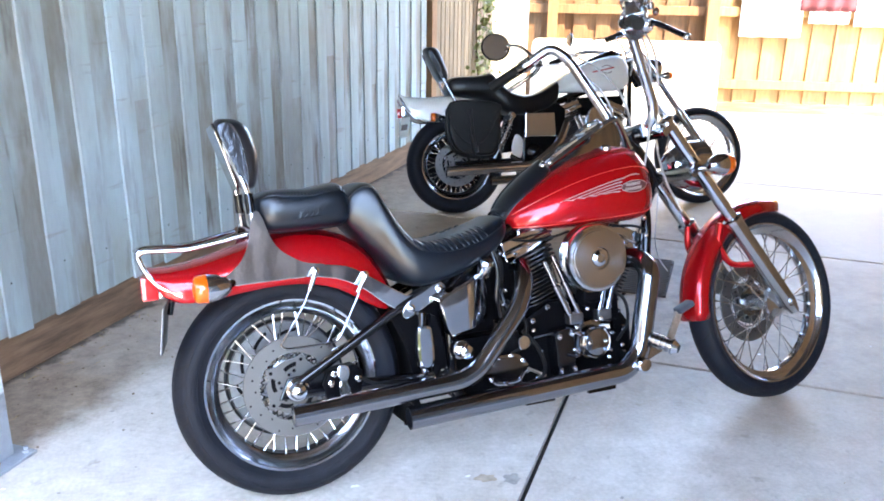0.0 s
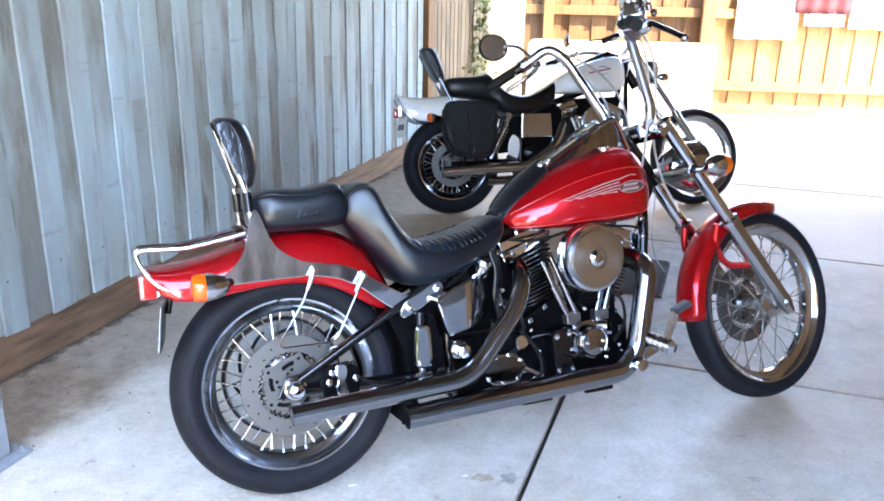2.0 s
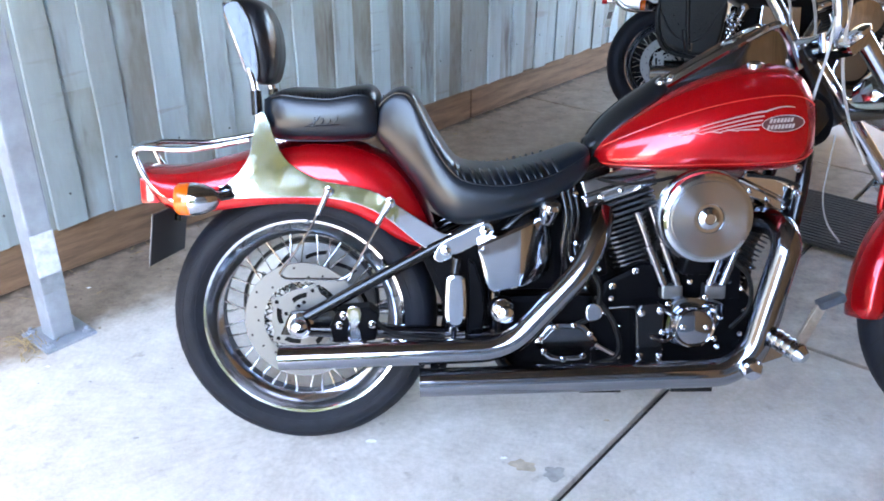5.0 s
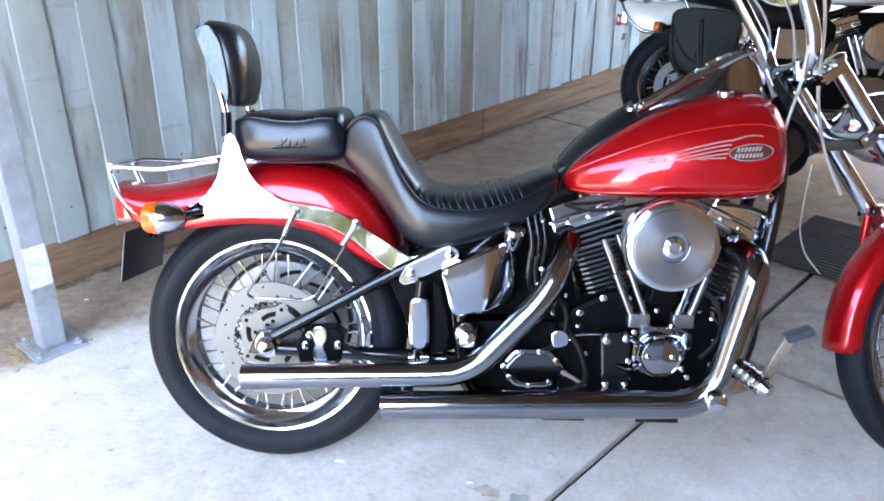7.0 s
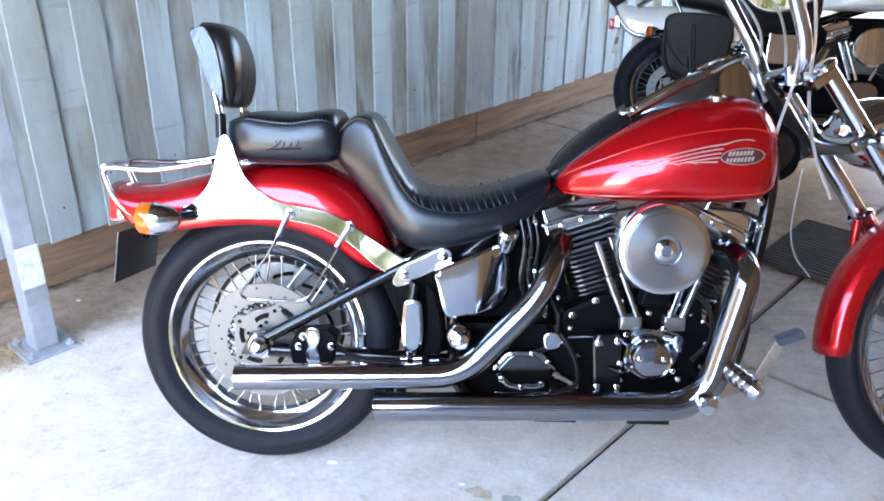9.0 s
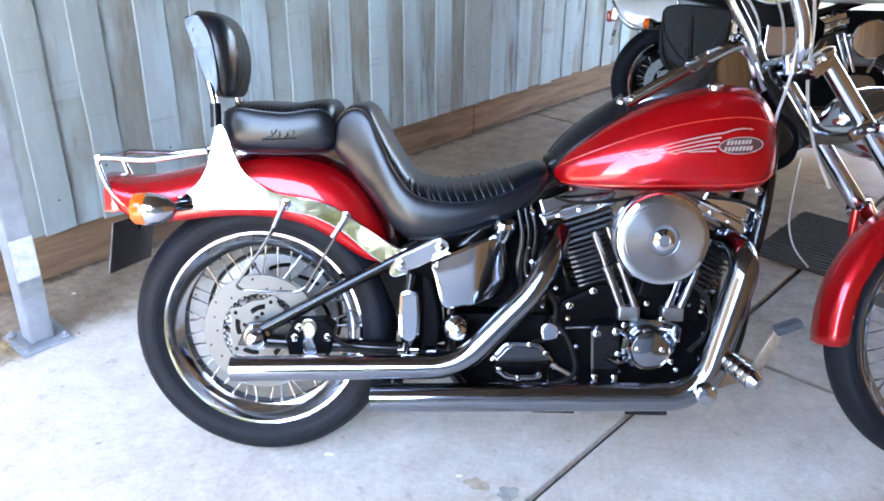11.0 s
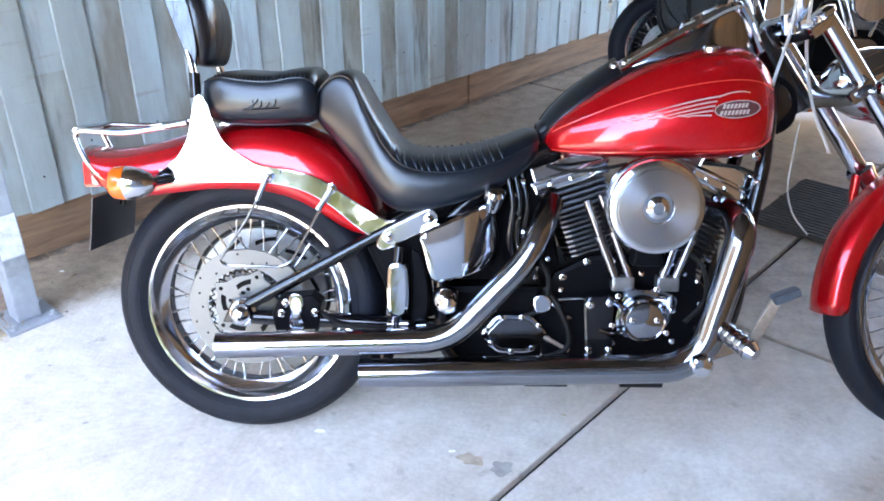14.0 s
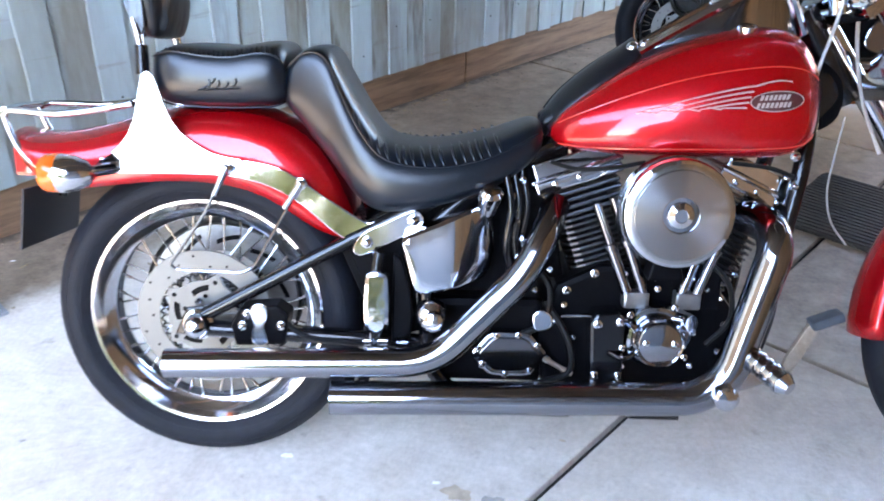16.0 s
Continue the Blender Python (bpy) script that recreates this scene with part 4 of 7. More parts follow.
def seat_ring(x, zb, zp, zt, w):
    """Section of a saddle: flat side to the piping at zp, padded top to zt."""
    half = [(0.0, zb), (0.55, zb), (0.80, zb + (zp - zb) * 0.05), (0.945, zb + (zp - zb) * 0.24), (1.0, zb + (zp - zb) * 0.50), (0.985, zb + (zp - zb) * 0.80), (0.935, zp), (0.87, zp + (zt - zp) * 0.45), (0.70, zp + (zt - zp) * 0.84), (0.4, zt), (0.0, zt)]
    right = [Vector((x, -a * w, z)) for a, z in half]
    left = [Vector((x, a * w, z)) for a, z in half[-2:0:-1]]
    return right + left


def rod(bike, name, pts, r, material, label="", round_=0.0, seg=12, m=None):
    g = Geo().tube(bend(pts, round_) if round_ else pts, r, seg)
    return part(name, mapped(g, m) if m else g, material, bike, label)


def bolts(bike, name, pts, r, axis, material, m=None):
    for p in pts:
        g = Geo().lathe(((r * 1.5, 0), (r * 1.5, 0.002), (r, 0.003), (r, 0.008), (r * 0.5, 0.011), (0.0001, 0.0115)), p, axis, 10)
        part(name, mapped(g, m) if m else g, material, bike)


def indicator(bike, c, axis, m=None, s=1.0, lens_front=False):
    """A bullet-shaped turn signal, lens towards axis."""
    prof = [(0.0001, -0.052), (0.012, -0.050), (0.022, -0.040), (0.031, -0.020), (0.0345, 0.0), (0.0345, 0.006)]
    g = Geo().lathe([(r * s, h * s) for r, h in prof], c, axis, 24)
    b = part("indicator", mapped(g, m) if m else g, CHROME, bike, "chrome bullet turn signal with an amber lens")
    lens = [(0.0340, 0.006), (0.0345, 0.012), (0.0335, 0.030), (0.029, 0.036), (0.015, 0.040), (0.0001, 0.041)]
    g = Geo().lathe([(r * s, h * s) for r, h in lens], c, axis, 24)
    part("lens", mapped(g, m) if m else g, AMBER, b, "amber lens")
    return b

# ---------------------------------------------------------------- the red motorcycle
LEAN_DEG = 14.5
red = thing("red_motorcycle", "red cruiser motorcycle with chrome pipes leaning on its stand", "motorcycle", pose(0, -0.072, 0, -LEAN_DEG, 0, 0))
tagged(red, group="parked motorcycles")
RW, FW = Vector((0.003, 0, 0.308)), Vector((1.601, -0.026, 0.318))

rw = wheel(red, "rear_wheel", RW, 0.3055, 0.062, 0.228)
# ---- rear end
g = Geo().lathe(((0.030, 0.02), (0.030, 0.0), (0.024, -0.004), (0.022, -0.020), (0.017, -0.027), (0.008, -0.031), (0.0001, -0.032)), RW + Vector((0, -0.108, 0)), (0, 1, 0), 20)
part("axle_cap", g, CHROME, red, "chrome domed axle cover")
rod(red, "axle", [RW + Vector((0, -0.11, 0)), RW + Vector((0, 0.12, 0))], 0.011, STEEL)
for s in (-1, 1):
    rod(red, "swingarm_tube", [(0.0, s * 0.100, 0.318), (0.29, s * 0.100, 0.478), (0.44, s * 0.095, 0.55)], 0.014, BLACK, "black swingarm tube", 0.05)
    rod(red, "swingarm_tube", [(0.02, s * 0.098, 0.298), (0.30, s * 0.095, 0.285), (0.46, s * 0.09, 0.275)], 0.017, BLACK, "", 0.05)
    part("axle_plate", Geo().plate([(-0.045, 0.285), (0.08, 0.280), (0.12, 0.30), (0.07, 0.348), (-0.02, 0.338)], s * 0.090, s * 0.102), BLACK, red, bevel=0.003)
cal = part("brake_caliper", Geo().plate([(0.075, 0.27), (0.17, 0.275), (0.178, 0.335), (0.155, 0.352), (0.085, 0.345), (0.068, 0.31)], -0.118, -0.062), BLACK_SATIN, red, "black rear brake caliper", bevel=0.006)
kidney = spline([(0.110, 0.352), (0.123, 0.357), (0.137, 0.350), (0.139, 0.330), (0.133, 0.312), (0.138, 0.292), (0.138, 0.280), (0.126, 0.274), (0.112, 0.278), (0.107, 0.296), (0.112, 0.315), (0.107, 0.335)], 4, True)
part("badge", Geo().plate(kidney, -0.124, -0.117), CHROME, cal, "polished kidney-shaped caliper cover", bevel=0.002)
part("badge_line", Geo().plate([(0.1235 + (x - 0.1235) * 0.62, 0.315 + (z - 0.315) * 0.80) for x, z in kidney], -0.1248, -0.1242), ALU, cal)
bolts(cal, "bolt", [(0.09, -0.118, 0.312), (0.163, -0.118, 0.314), (0.10, -0.118, 0.335)], 0.006, (0, -1, 0), CHROME)
rod(red, "brake_hose", spline([(0.155, -0.10, 0.34), (0.19, -0.11, 0.30), (0.25, -0.11, 0.285), (0.40, -0.10, 0.27)], 6), 0.005, RUBBER_DARK)

# rear mudguard
P = [(0.312, 0.50), (0.290, 0.562), (0.256, 0.632), (0.215, 0.679), (0.150, 0.713), (0.070, 0.727), (-0.005, 0.722), (-0.085, 0.702), (-0.170, 0.677), (-0.250, 0.660), (-0.315, 0.657), (-0.348, 0.664)]
Q = [(0.285, 0.478), (0.262, 0.482), (0.222, 0.497), (0.168, 0.540), (0.105, 0.570), (0.040, 0.580), (-0.025, 0.583), (-0.090, 0.578), (-0.155, 0.569), (-0.215, 0.562), (-0.268, 0.566), (-0.300, 0.585)]
WW = [0.080, 0.086, 0.092, 0.095, 0.096, 0.097, 0.098, 0.099, 0.100, 0.100, 0.094, 0.080]
fender = skin(red, "rear_mudguard", fender_rows(P, Q, WW), RED, "glossy red rear mudguard with an upswept tail")
# black inner guard before the wheel
rows = []
for i in range(9):
    a = radians(-28 + 11.5 * i)
    c, s_ = math.cos(a), math.sin(a)
    rows.append([Vector((0.003 + 0.345 * c, y, 0.308 + 0.345 * s_)) for y in (-0.085, -0.07, 0, 0.07, 0.085)])
    rows[-1][0] = Vector((0.003 + 0.325 * c, -0.087, 0.308 + 0.325 * s_))
    rows[-1][-1] = Vector((0.003 + 0.325 * c, 0.087, 0.308 + 0.325 * s_))
skin(red, "inner_guard", rows, BLACK_SATIN, "black plastic guard between wheel and oil tank", 0.004, 0)

# chrome struts along the mudguard
for s in (-1, 1):
    top = [(-0.160, 0.622), (-0.06, 0.628), (0.07, 0.626), (0.13, 0.620), (0.18, 0.605), (0.245, 0.563), (0.318, 0.517), (0.345, 0.520)]
    low = [(0.345, 0.462), (0.325, 0.460), (0.262, 0.497), (0.205, 0.545), (0.150, 0.576), (0.10, 0.590), (0.05, 0.596), (-0.06, 0.596), (-0.160, 0.594)]
    y0, y1 = sorted((s * 0.102, s * 0.109))
    part("fender_strut", Geo().plate(spline(top, 3) + spline(low, 3), y0, y1), CHROME, red, "chrome strut along the mudguard", bevel=0.002)
    part("strut_link", Geo().plate(spline([(0.300, 0.468), (0.308, 0.455), (0.326, 0.458), (0.372, 0.482), (0.418, 0.506), (0.430, 0.522), (0.422, 0.538), (0.404, 0.540), (0.362, 0.519), (0.318, 0.497)], 3, True), s * 0.110, s * 0.117), CHROME_RIM, red, "polished steel plate that joins strut and frame", bevel=0.002)
    # tall side plate of the sissy bar
    br = [(-0.165, 0.612), (-0.135, 0.632), (-0.110, 0.655), (-0.090, 0.690), (-0.080, 0.730), (-0.074, 0.755), (-0.066, 0.775), (-0.056, 0.776), (-0.046, 0.758), (-0.035, 0.722), (-0.018, 0.685), (0.008, 0.660), (0.050, 0.636), (0.10, 0.626), (0.10, 0.616), (-0.158, 0.604)]
    part("side_plate", Geo().plate(spline(br[:-2], 3) + br[-2:], s * 0.111, s * 0.117), CHROME, red, "bright chrome side plate of the sissy bar")
    bolts(red, "strut_bolt", [(0.075, s * 0.117, 0.611), (0.206, s * 0.112, 0.585), (0.411, s * 0.117, 0.523), (0.326, s * 0.117, 0.480)], 0.0075, (0, s, 0), CHROME)
    # hooped saddlebag brace
    y = s * 0.128
    rod(red, "bag_brace", [(0.072, y, 0.606), (0.035, s * 0.135, 0.53), (-0.035, s * 0.132, 0.432), (-0.022, s * 0.132, 0.422), (0.100, s * 0.132, 0.420), (0.120, s * 0.132, 0.432), (0.206, y, 0.582)], 0.0031, CHROME_DARK, "bent chrome rod brace", 0.02, 8)
    rod(red, "brace_sleeve", [(0.074, y, 0.611), (0.052, s * 0.131, 0.563)], 0.0065, CHROME_RIM)
    rod(red, "brace_sleeve", [(0.206, y, 0.584), (0.178, s * 0.130, 0.543)], 0.0065, CHROME_RIM)
# sissy bar and backrest
rod(red, "sissy_bar", bend([(-0.068, -0.108, 0.735), (-0.074, -0.098, 0.83), (-0.118, -0.070, 0.965), (-0.121, 0, 0.985), (-0.118, 0.070, 0.965), (-0.074, 0.098, 0.83), (-0.068, 0.108, 0.735)], 0.035), 0.0085, CHROME, "chrome sissy bar hoop")
for s in (-1, 1):
    rod(red, "bar_collar", [(-0.071, s * 0.1045, 0.772), (-0.0725, s * 0.0995, 0.822)], 0.0115, BLACK, "black collar on the sissy bar")
rings = []
for x0, x1, z, w in resample([(-0.076, -0.058, 0.832, 0.055), (-0.082, -0.044, 0.840, 0.078), (-0.094, -0.034, 0.868, 0.090), (-0.106, -0.029, 0.905, 0.096), (-0.118, -0.032, 0.945, 0.097), (-0.129, -0.042, 0.980, 0.092), (-0.132, -0.056, 1.003, 0.080), (-0.122, -0.078, 1.016, 0.055)], 3):
    cx, hx = (x0 + x1) / 2, (x1 - x0) / 2
    rings.append([Vector((cx + hx * math.copysign(abs(math.cos(t)) ** 0.75, math.cos(t)), w * math.copysign(abs(math.sin(t)) ** 0.6, math.sin(t)), z + 0.10 * (hx * math.cos(t)) * -1)) for t in [2 * math.pi * i / 28 for i in range(28)]])
pad = part("backrest", Geo().loft(rings), LEATHER_SHINY, red, "puckered black leather backrest pad", angle=80, sub=1)
for s in (-1, 1):
    y0, y1 = sorted((s * 0.0935, s * 0.0985))
    flank = spline([(-0.131, 0.985), (-0.120, 1.000), (-0.098, 1.000), (-0.080, 0.965), (-0.069, 0.91), (-0.066, 0.862), (-0.072, 0.836), (-0.082, 0.848), (-0.097, 0.885), (-0.114, 0.935)], 4, True)
    part("side_trim", Geo().plate(flank, y0, y1), CREASED, pad, "creased silver trim on the pad's side", bevel=0.002)
    g = Geo().tube([(x, s * 0.097, z) for x, z in spline([(-0.100, 1.000), (-0.080, 0.965), (-0.069, 0.91), (-0.066, 0.862), (-0.072, 0.838)], 4)], 0.0022, 6)
    part("pad_seam", g, LEATHER, pad)
mt = Matrix.Translation((-0.116, 0, 0.925)) @ pose(0, 0, 0, 0, -17, 0)
g = mapped(Geo().plate([(-0.060, -0.085), (-0.048, -0.095), (0.048, -0.095), (0.060, -0.085), (0.078, 0.06), (0.060, 0.082), (-0.060, 0.082), (-0.078, 0.06)], -0.004, 0.004, "x"), mt)
part("back_plate", g, CHROME, pad, "chrome plate on the back of the pad", bevel=0.003)
# rear grab rail, tail lamp, plate
for s in (-1, 1):
    rod(red, "rear_rail", [(-0.088, s * 0.118, 0.722), (-0.160, s * 0.110, 0.708), (-0.230, s * 0.100, 0.698), (-0.335, s * 0.075, 0.702), (-0.350, s * 0.066, 0.692), (-0.335, s * 0.072, 0.650), (-0.310, s * 0.080, 0.615), (-0.255, s * 0.092, 0.583)], 0.0065, CHROME, "chrome rail round the tail", 0.02)
rod(red, "rail_cross", [(-0.345, -0.07, 0.700), (-0.352, 0, 0.702), (-0.345, 0.07, 0.700)], 0.0065, CHROME)
tl = part("tail_lamp", Geo().box((-0.300, 0, 0.605), (0.018, 0.092, 0.054)), CHROME, red, "tail lamp under the mudguard tip", bevel=0.006)
part("lens", Geo().box((-0.328, 0, 0.605), (0.042, 0.098, 0.060)), RED_LENS, tl, "red lens", bevel=0.007)
mt = Matrix.Translation((-0.300, -0.02, 0.505)) @ pose(0, 0, 0, 0, 8, -6.5)
pl = part("number_plate", mapped(Geo().box((0, 0, 0), (0.003, 0.19, 0.115)), mt), PLATE_BACK, red, "dark-backed number plate below the tail")
part("plate_face", mapped(Geo().box((-0.0025, 0, 0), (0.001, 0.185, 0.110)), mt), PLATE_WHITE, pl)
g = Geo()
for y in (-0.062, -0.03, 0.0, 0.03, 0.062):
    g.box((-0.0036, y, -0.005), (0.0008, 0.016, 0.05))
part("plate_bar", mapped(g, mt), DECAL_DARK, pl)
rod(red, "plate_bracket", [(-0.27, 0, 0.59), (-0.285, 0, 0.53)], 0.008, BLACK)
for s in (-1, 1):
    rod(red, "indicator_stalk", [(-0.150, s * 0.10, 0.604), (-0.165, s * 0.150, 0.604)], 0.008, CHROME_DARK)
    rod(red, "indicator_stalk", [(-0.135, s * 0.112, 0.604), (-0.17, s * 0.165, 0.604)], 0.011, CHROME_DARK)
    indicator(red, (-0.195, s * 0.172, 0.604), (-1, 0, 0), s=1.0)

# ---- saddle
ST = [(0.168, 0.735, 0.755, 0.765, 0.078), (0.182, 0.712, 0.785, 0.795, 0.100), (0.205, 0.685, 0.808, 0.818, 0.110), (0.230, 0.652, 0.816, 0.828, 0.117), (0.256, 0.620, 0.803, 0.822, 0.124), (0.280, 0.588, 0.752, 0.783, 0.132), (0.315, 0.548, 0.684, 0.722, 0.143),
      (0.362, 0.532, 0.636, 0.664, 0.152), (0.448, 0.545, 0.624, 0.655, 0.152), (0.530, 0.572, 0.638, 0.670, 0.141), (0.585, 0.598, 0.658, 0.689, 0.124), (0.622, 0.628, 0.676, 0.702, 0.106), (0.643, 0.656, 0.684, 0.698, 0.080)]
st = resample(ST, 4)
seat = part("saddle", Geo().loft([seat_ring(*s) for s in st]), LEATHER_FLAT, red, "black leather saddle with a scooped seat and pleated top", angle=70, sub=1)
for s in (-1, 1):
    g = Geo().tube([(x, s * w * 0.945, zp + 0.001) for x, zb, zp, zt, w in st[3:-2]], 0.0018, 6)
    part("piping", g, LEATHER_FLAT, seat)
g = Geo()
rnd = random.Random(2)
for k in range(17):
    x = 0.302 + 0.0165 * k + rnd.uniform(-0.004, 0.004)
    i = min(range(len(st)), key=lambda j: abs(st[j][0] - x))
    _, zb, zp, zt, w = st[i]
    h = zt - zp
    for s in (-1, 1):
        line = spline([(x, s * w * 0.935, zp + 0.001), (x - 0.005, s * w * 0.875, zp + h * 0.42), (x - 0.010, s * w * 0.71, zp + h * 0.82), (x - 0.013, s * w * rnd.uniform(0.40, 0.52), zt - 0.001)], 4)
        g = Geo().tube(line, [0.0010 + 0.0024 * math.sin(math.pi * (j + 0.6) / (len(line) + 0.2)) for j in range(len(line))], 8)
        part("pleat", g, LEATHER_FLAT, seat)
PST = [(-0.062, 0.735, 0.80, 0.805, 0.085), (-0.045, 0.722, 0.806, 0.815, 0.105), (-0.015, 0.716, 0.812, 0.826, 0.118), (0.035, 0.714, 0.806, 0.826, 0.122), (0.085, 0.714, 0.804, 0.824, 0.124), (0.135, 0.716, 0.812, 0.832, 0.124), (0.165, 0.720, 0.808, 0.832, 0.120), (0.182, 0.730, 0.790, 0.815, 0.108)]
pst = resample(PST, 4)
pill = part("pillion_pad", Geo().loft([seat_ring(*s) for s in pst]), LEATHER_FLAT, red, "black leather pillion pad", angle=70, sub=1)
for s in (-1, 1):
    g = Geo().tube([(x, s * w * 0.945, zp + 0.001) for x, zb, zp, zt, w in pst[1:-1]], 0.0018, 6)
    part("piping", g, LEATHER_FLAT, pill)
    g = Geo().tube([(x, s * w * 0.82, zb + 0.003) for x, zb, zp, zt, w in pst[1:-1]], 0.0018, 6)
    part("piping", g, LEATHER_FLAT, pill)
g = Geo()
for k in range(26):
    x = -0.045 + 0.0085 * k
    i = min(range(len(pst)), key=lambda j: abs(pst[j][0] - x))
    _, zb, zp, zt, w = pst[i]
    for s in (-1, 1):
        g = Geo().tube([(x, s * w * 0.96, zp + 0.002), (x, s * w * 0.88, zp + (zt - zp) * 0.6)], [0.002, 0.001], 5)
        part("pleat", g, LEATHER, pill)
g = Geo()
for (x0, z0), (x1, z1) in (((0.040, 0.752), (0.062, 0.770)), ((0.050, 0.768), (0.045, 0.748)), ((0.060, 0.750), (0.068, 0.766)), ((0.074, 0.752), (0.084, 0.764)), ((0.090, 0.754), (0.098, 0.770)), ((0.030, 0.748), (0.105, 0.752))):
    g.tube(spline([(x0, -0.1215, z0), ((x0 + x1) / 2 + 0.004, -0.1235, (z0 + z1) / 2), (x1, -0.1235, z1)], 4), 0.0016, 5)
part("embossing", g, LEATHER_FLAT, pill, "embossed script mark in the leather")

# ---- tank
TS = [(0.648, 0.672, 0.694, 0.030), (0.658, 0.662, 0.706, 0.060), (0.685, 0.655, 0.735, 0.092), (0.735, 0.650, 0.772, 0.120), (0.80, 0.648, 0.812, 0.143), (0.87, 0.648, 0.845, 0.160), (0.94, 0.648, 0.868, 0.170), (1.01, 0.650, 0.880, 0.172), (1.06, 0.654, 0.875, 0.163), (1.095, 0.668, 0.852, 0.143), (1.115, 0.695, 0.820, 0.112), (1.122, 0.725, 0.790, 0.070)]
ts = resample(TS, 4)


def tank_ring(x, zb, zt, w):
    """Two lobes with a shallow valley between, flat below."""
    half = [(0.0, 0.0), (0.55, -0.01), (0.86, 0.03), (0.975, 0.12), (1.0, 0.28), (0.985, 0.46), (0.93, 0.64), (0.83, 0.80), (0.68, 0.92), (0.48, 0.985), (0.28, 0.985), (0.10, 0.95), (0.0, 0.94)]
    r = [Vector((x, -a * w, zb + (zt - zb) * b)) for a, b in half]
    return r + [Vector((x, a * w, zb + (zt - zb) * b)) for a, b in half[-2:0:-1]]


def tank_side(x, z):
    """How far the tank's right side stands out at x and height z."""
    i = min(range(len(ts)), key=lambda j: abs(ts[j][0] - x))
    j = max(0, min(len(ts) - 2, i if ts[i][0] <= x else i - 1))
    k = (x - ts[j][0]) / (ts[j + 1][0] - ts[j][0])
    _, zb, zt, w = [a + (b - a) * k for a, b in zip(ts[j], ts[j + 1])]
    h = (z - zb) / (zt - zb)
    curve = ((0.03, 0.86), (0.12, 0.975), (0.28, 1.0), (0.46, 0.985), (0.64, 0.93), (0.80, 0.83), (0.92, 0.68), (0.985, 0.48))
    for (h0, a0), (h1, a1) in zip(curve, curve[1:]):
        if h <= h1:
            return -w * (a0 + (a1 - a0) * max(0, (h - h0) / (h1 - h0)))
    return -w * 0.48


tank = part("fuel_tank", Geo().loft([tank_ring(*s) for s in ts]), RED, red, "glossy red teardrop fuel tank with silver wing lines", angle=80, sub=1)
g = Geo()
for k in range(5):
    x0 = 0.984 - 0.0035 * k
    z0 = 0.779 - 0.009 * k
    x1 = 0.793 + 0.034 * k
    z1 = 0.727 + 0.0036 * k
    pts = []
    for i in range(13):
        t = i / 12
        x = x0 + (x1 - x0) * t
        z = z0 + (z1 - z0) * (t ** 1.25)
        pts.append((x, tank_side(x, z) - 0.0004, z))
    g.tube(pts, [0.0017 * (1 - 0.35 * i / 12) for i in range(13)], 5)
    if k:
        x, z = x1, z1
        pts = [(x - 0.022 * t, tank_side(x - 0.022 * t, z - 0.002 + 0.0025 * t) - 0.0004, z - 0.002 + 0.0025 * t) for t in (0, 0.5, 1)]
        g.tube([(x1, tank_side(x1, z1) - 0.0004, z1)] + pts, 0.0013, 5)
pts = [(0.984 + 0.062 * i / 10, 0, 0.779 + 0.010 * math.sin(i / 10 * 2.2)) for i in range(11)]
g.tube([(x, tank_side(x, z) - 0.0004, z) for x, _, z in pts], [0.0018 - 0.0001 * i for i in range(11)], 5)
part("wing_line", g, SILVER_LINE, tank, "thin silver wing lines")
oval = []
for i in range(36):
    a = 2 * math.pi * i / 36
    x, z = 1.022 + 0.046 * math.cos(a), 0.755 + 0.0165 * math.sin(a) + 0.06 * (0.046 * math.cos(a))
    oval.append(Vector((x, tank_side(x, z) - 0.0012, z)))
c = Vector((1.020, tank_side(1.020, 0.754) - 0.0012, 0.754))
g = Geo().add([c] + oval, [(0, i + 1, (i + 1) % 36 + 1) for i in range(36)])
em = part("emblem", g, DECAL_DARK, tank, "dark oval emblem with a silver edge")
g = Geo().tube(oval, 0.0009, 5, closed=True)
part("emblem_edge", g, SILVER_LINE, em)
g = Geo()
for row, (zz, xs) in enumerate(((0.7615, [-0.028 + 0.0075 * j for j in range(7)]), (0.7490, [-0.033 + 0.0075 * j for j in range(8)]))):
    for x in xs:
        xx, z = 1.022 + x, zz + 0.06 * x
        y = tank_side(xx, z) - 0.0022
        g.add([(xx - 0.0040, y, z - 0.0042), (xx + 0.0010, y, z - 0.0042), (xx + 0.0038, y, z + 0.0046), (xx - 0.0012, y, z + 0.0046)], [(0, 1, 2, 3)])
part("emblem_mark", g, SILVER_LINE, em)
# orange lines that paint the soft highlights along the tank's creases
g = Geo()
for hh in (0.105, 0.70):
    g.tube([(x, tank_side(x, zb + (zt - zb) * hh) - 0.0003, zb + (zt - zb) * hh) for x, zb, zt, w in ts[6:-6]], 0.0011, 5)
part("crease_glint", g, RED_LINE, tank, "thin orange line painted for the highlight on the tank crease")
# black leather strip and console between the lobes
rows = [[Vector((x, y * 0.050, zt - 0.02 * (abs(y) > 0.8) + 0.006)) for y in (-1, -0.6, 0, 0.6, 1)] for x, zb, zt, w in resample([(0.640, 0, 0.706, 0), (0.68, 0, 0.738, 0), (0.74, 0, 0.781, 0), (0.80, 0, 0.820, 0), (0.87, 0, 0.852, 0), (0.93, 0, 0.868, 0)], 3)]
skin(red, "tank_strap", rows, LEATHER, "black leather strip on top of the tank", 0.008, 1)
rows = []
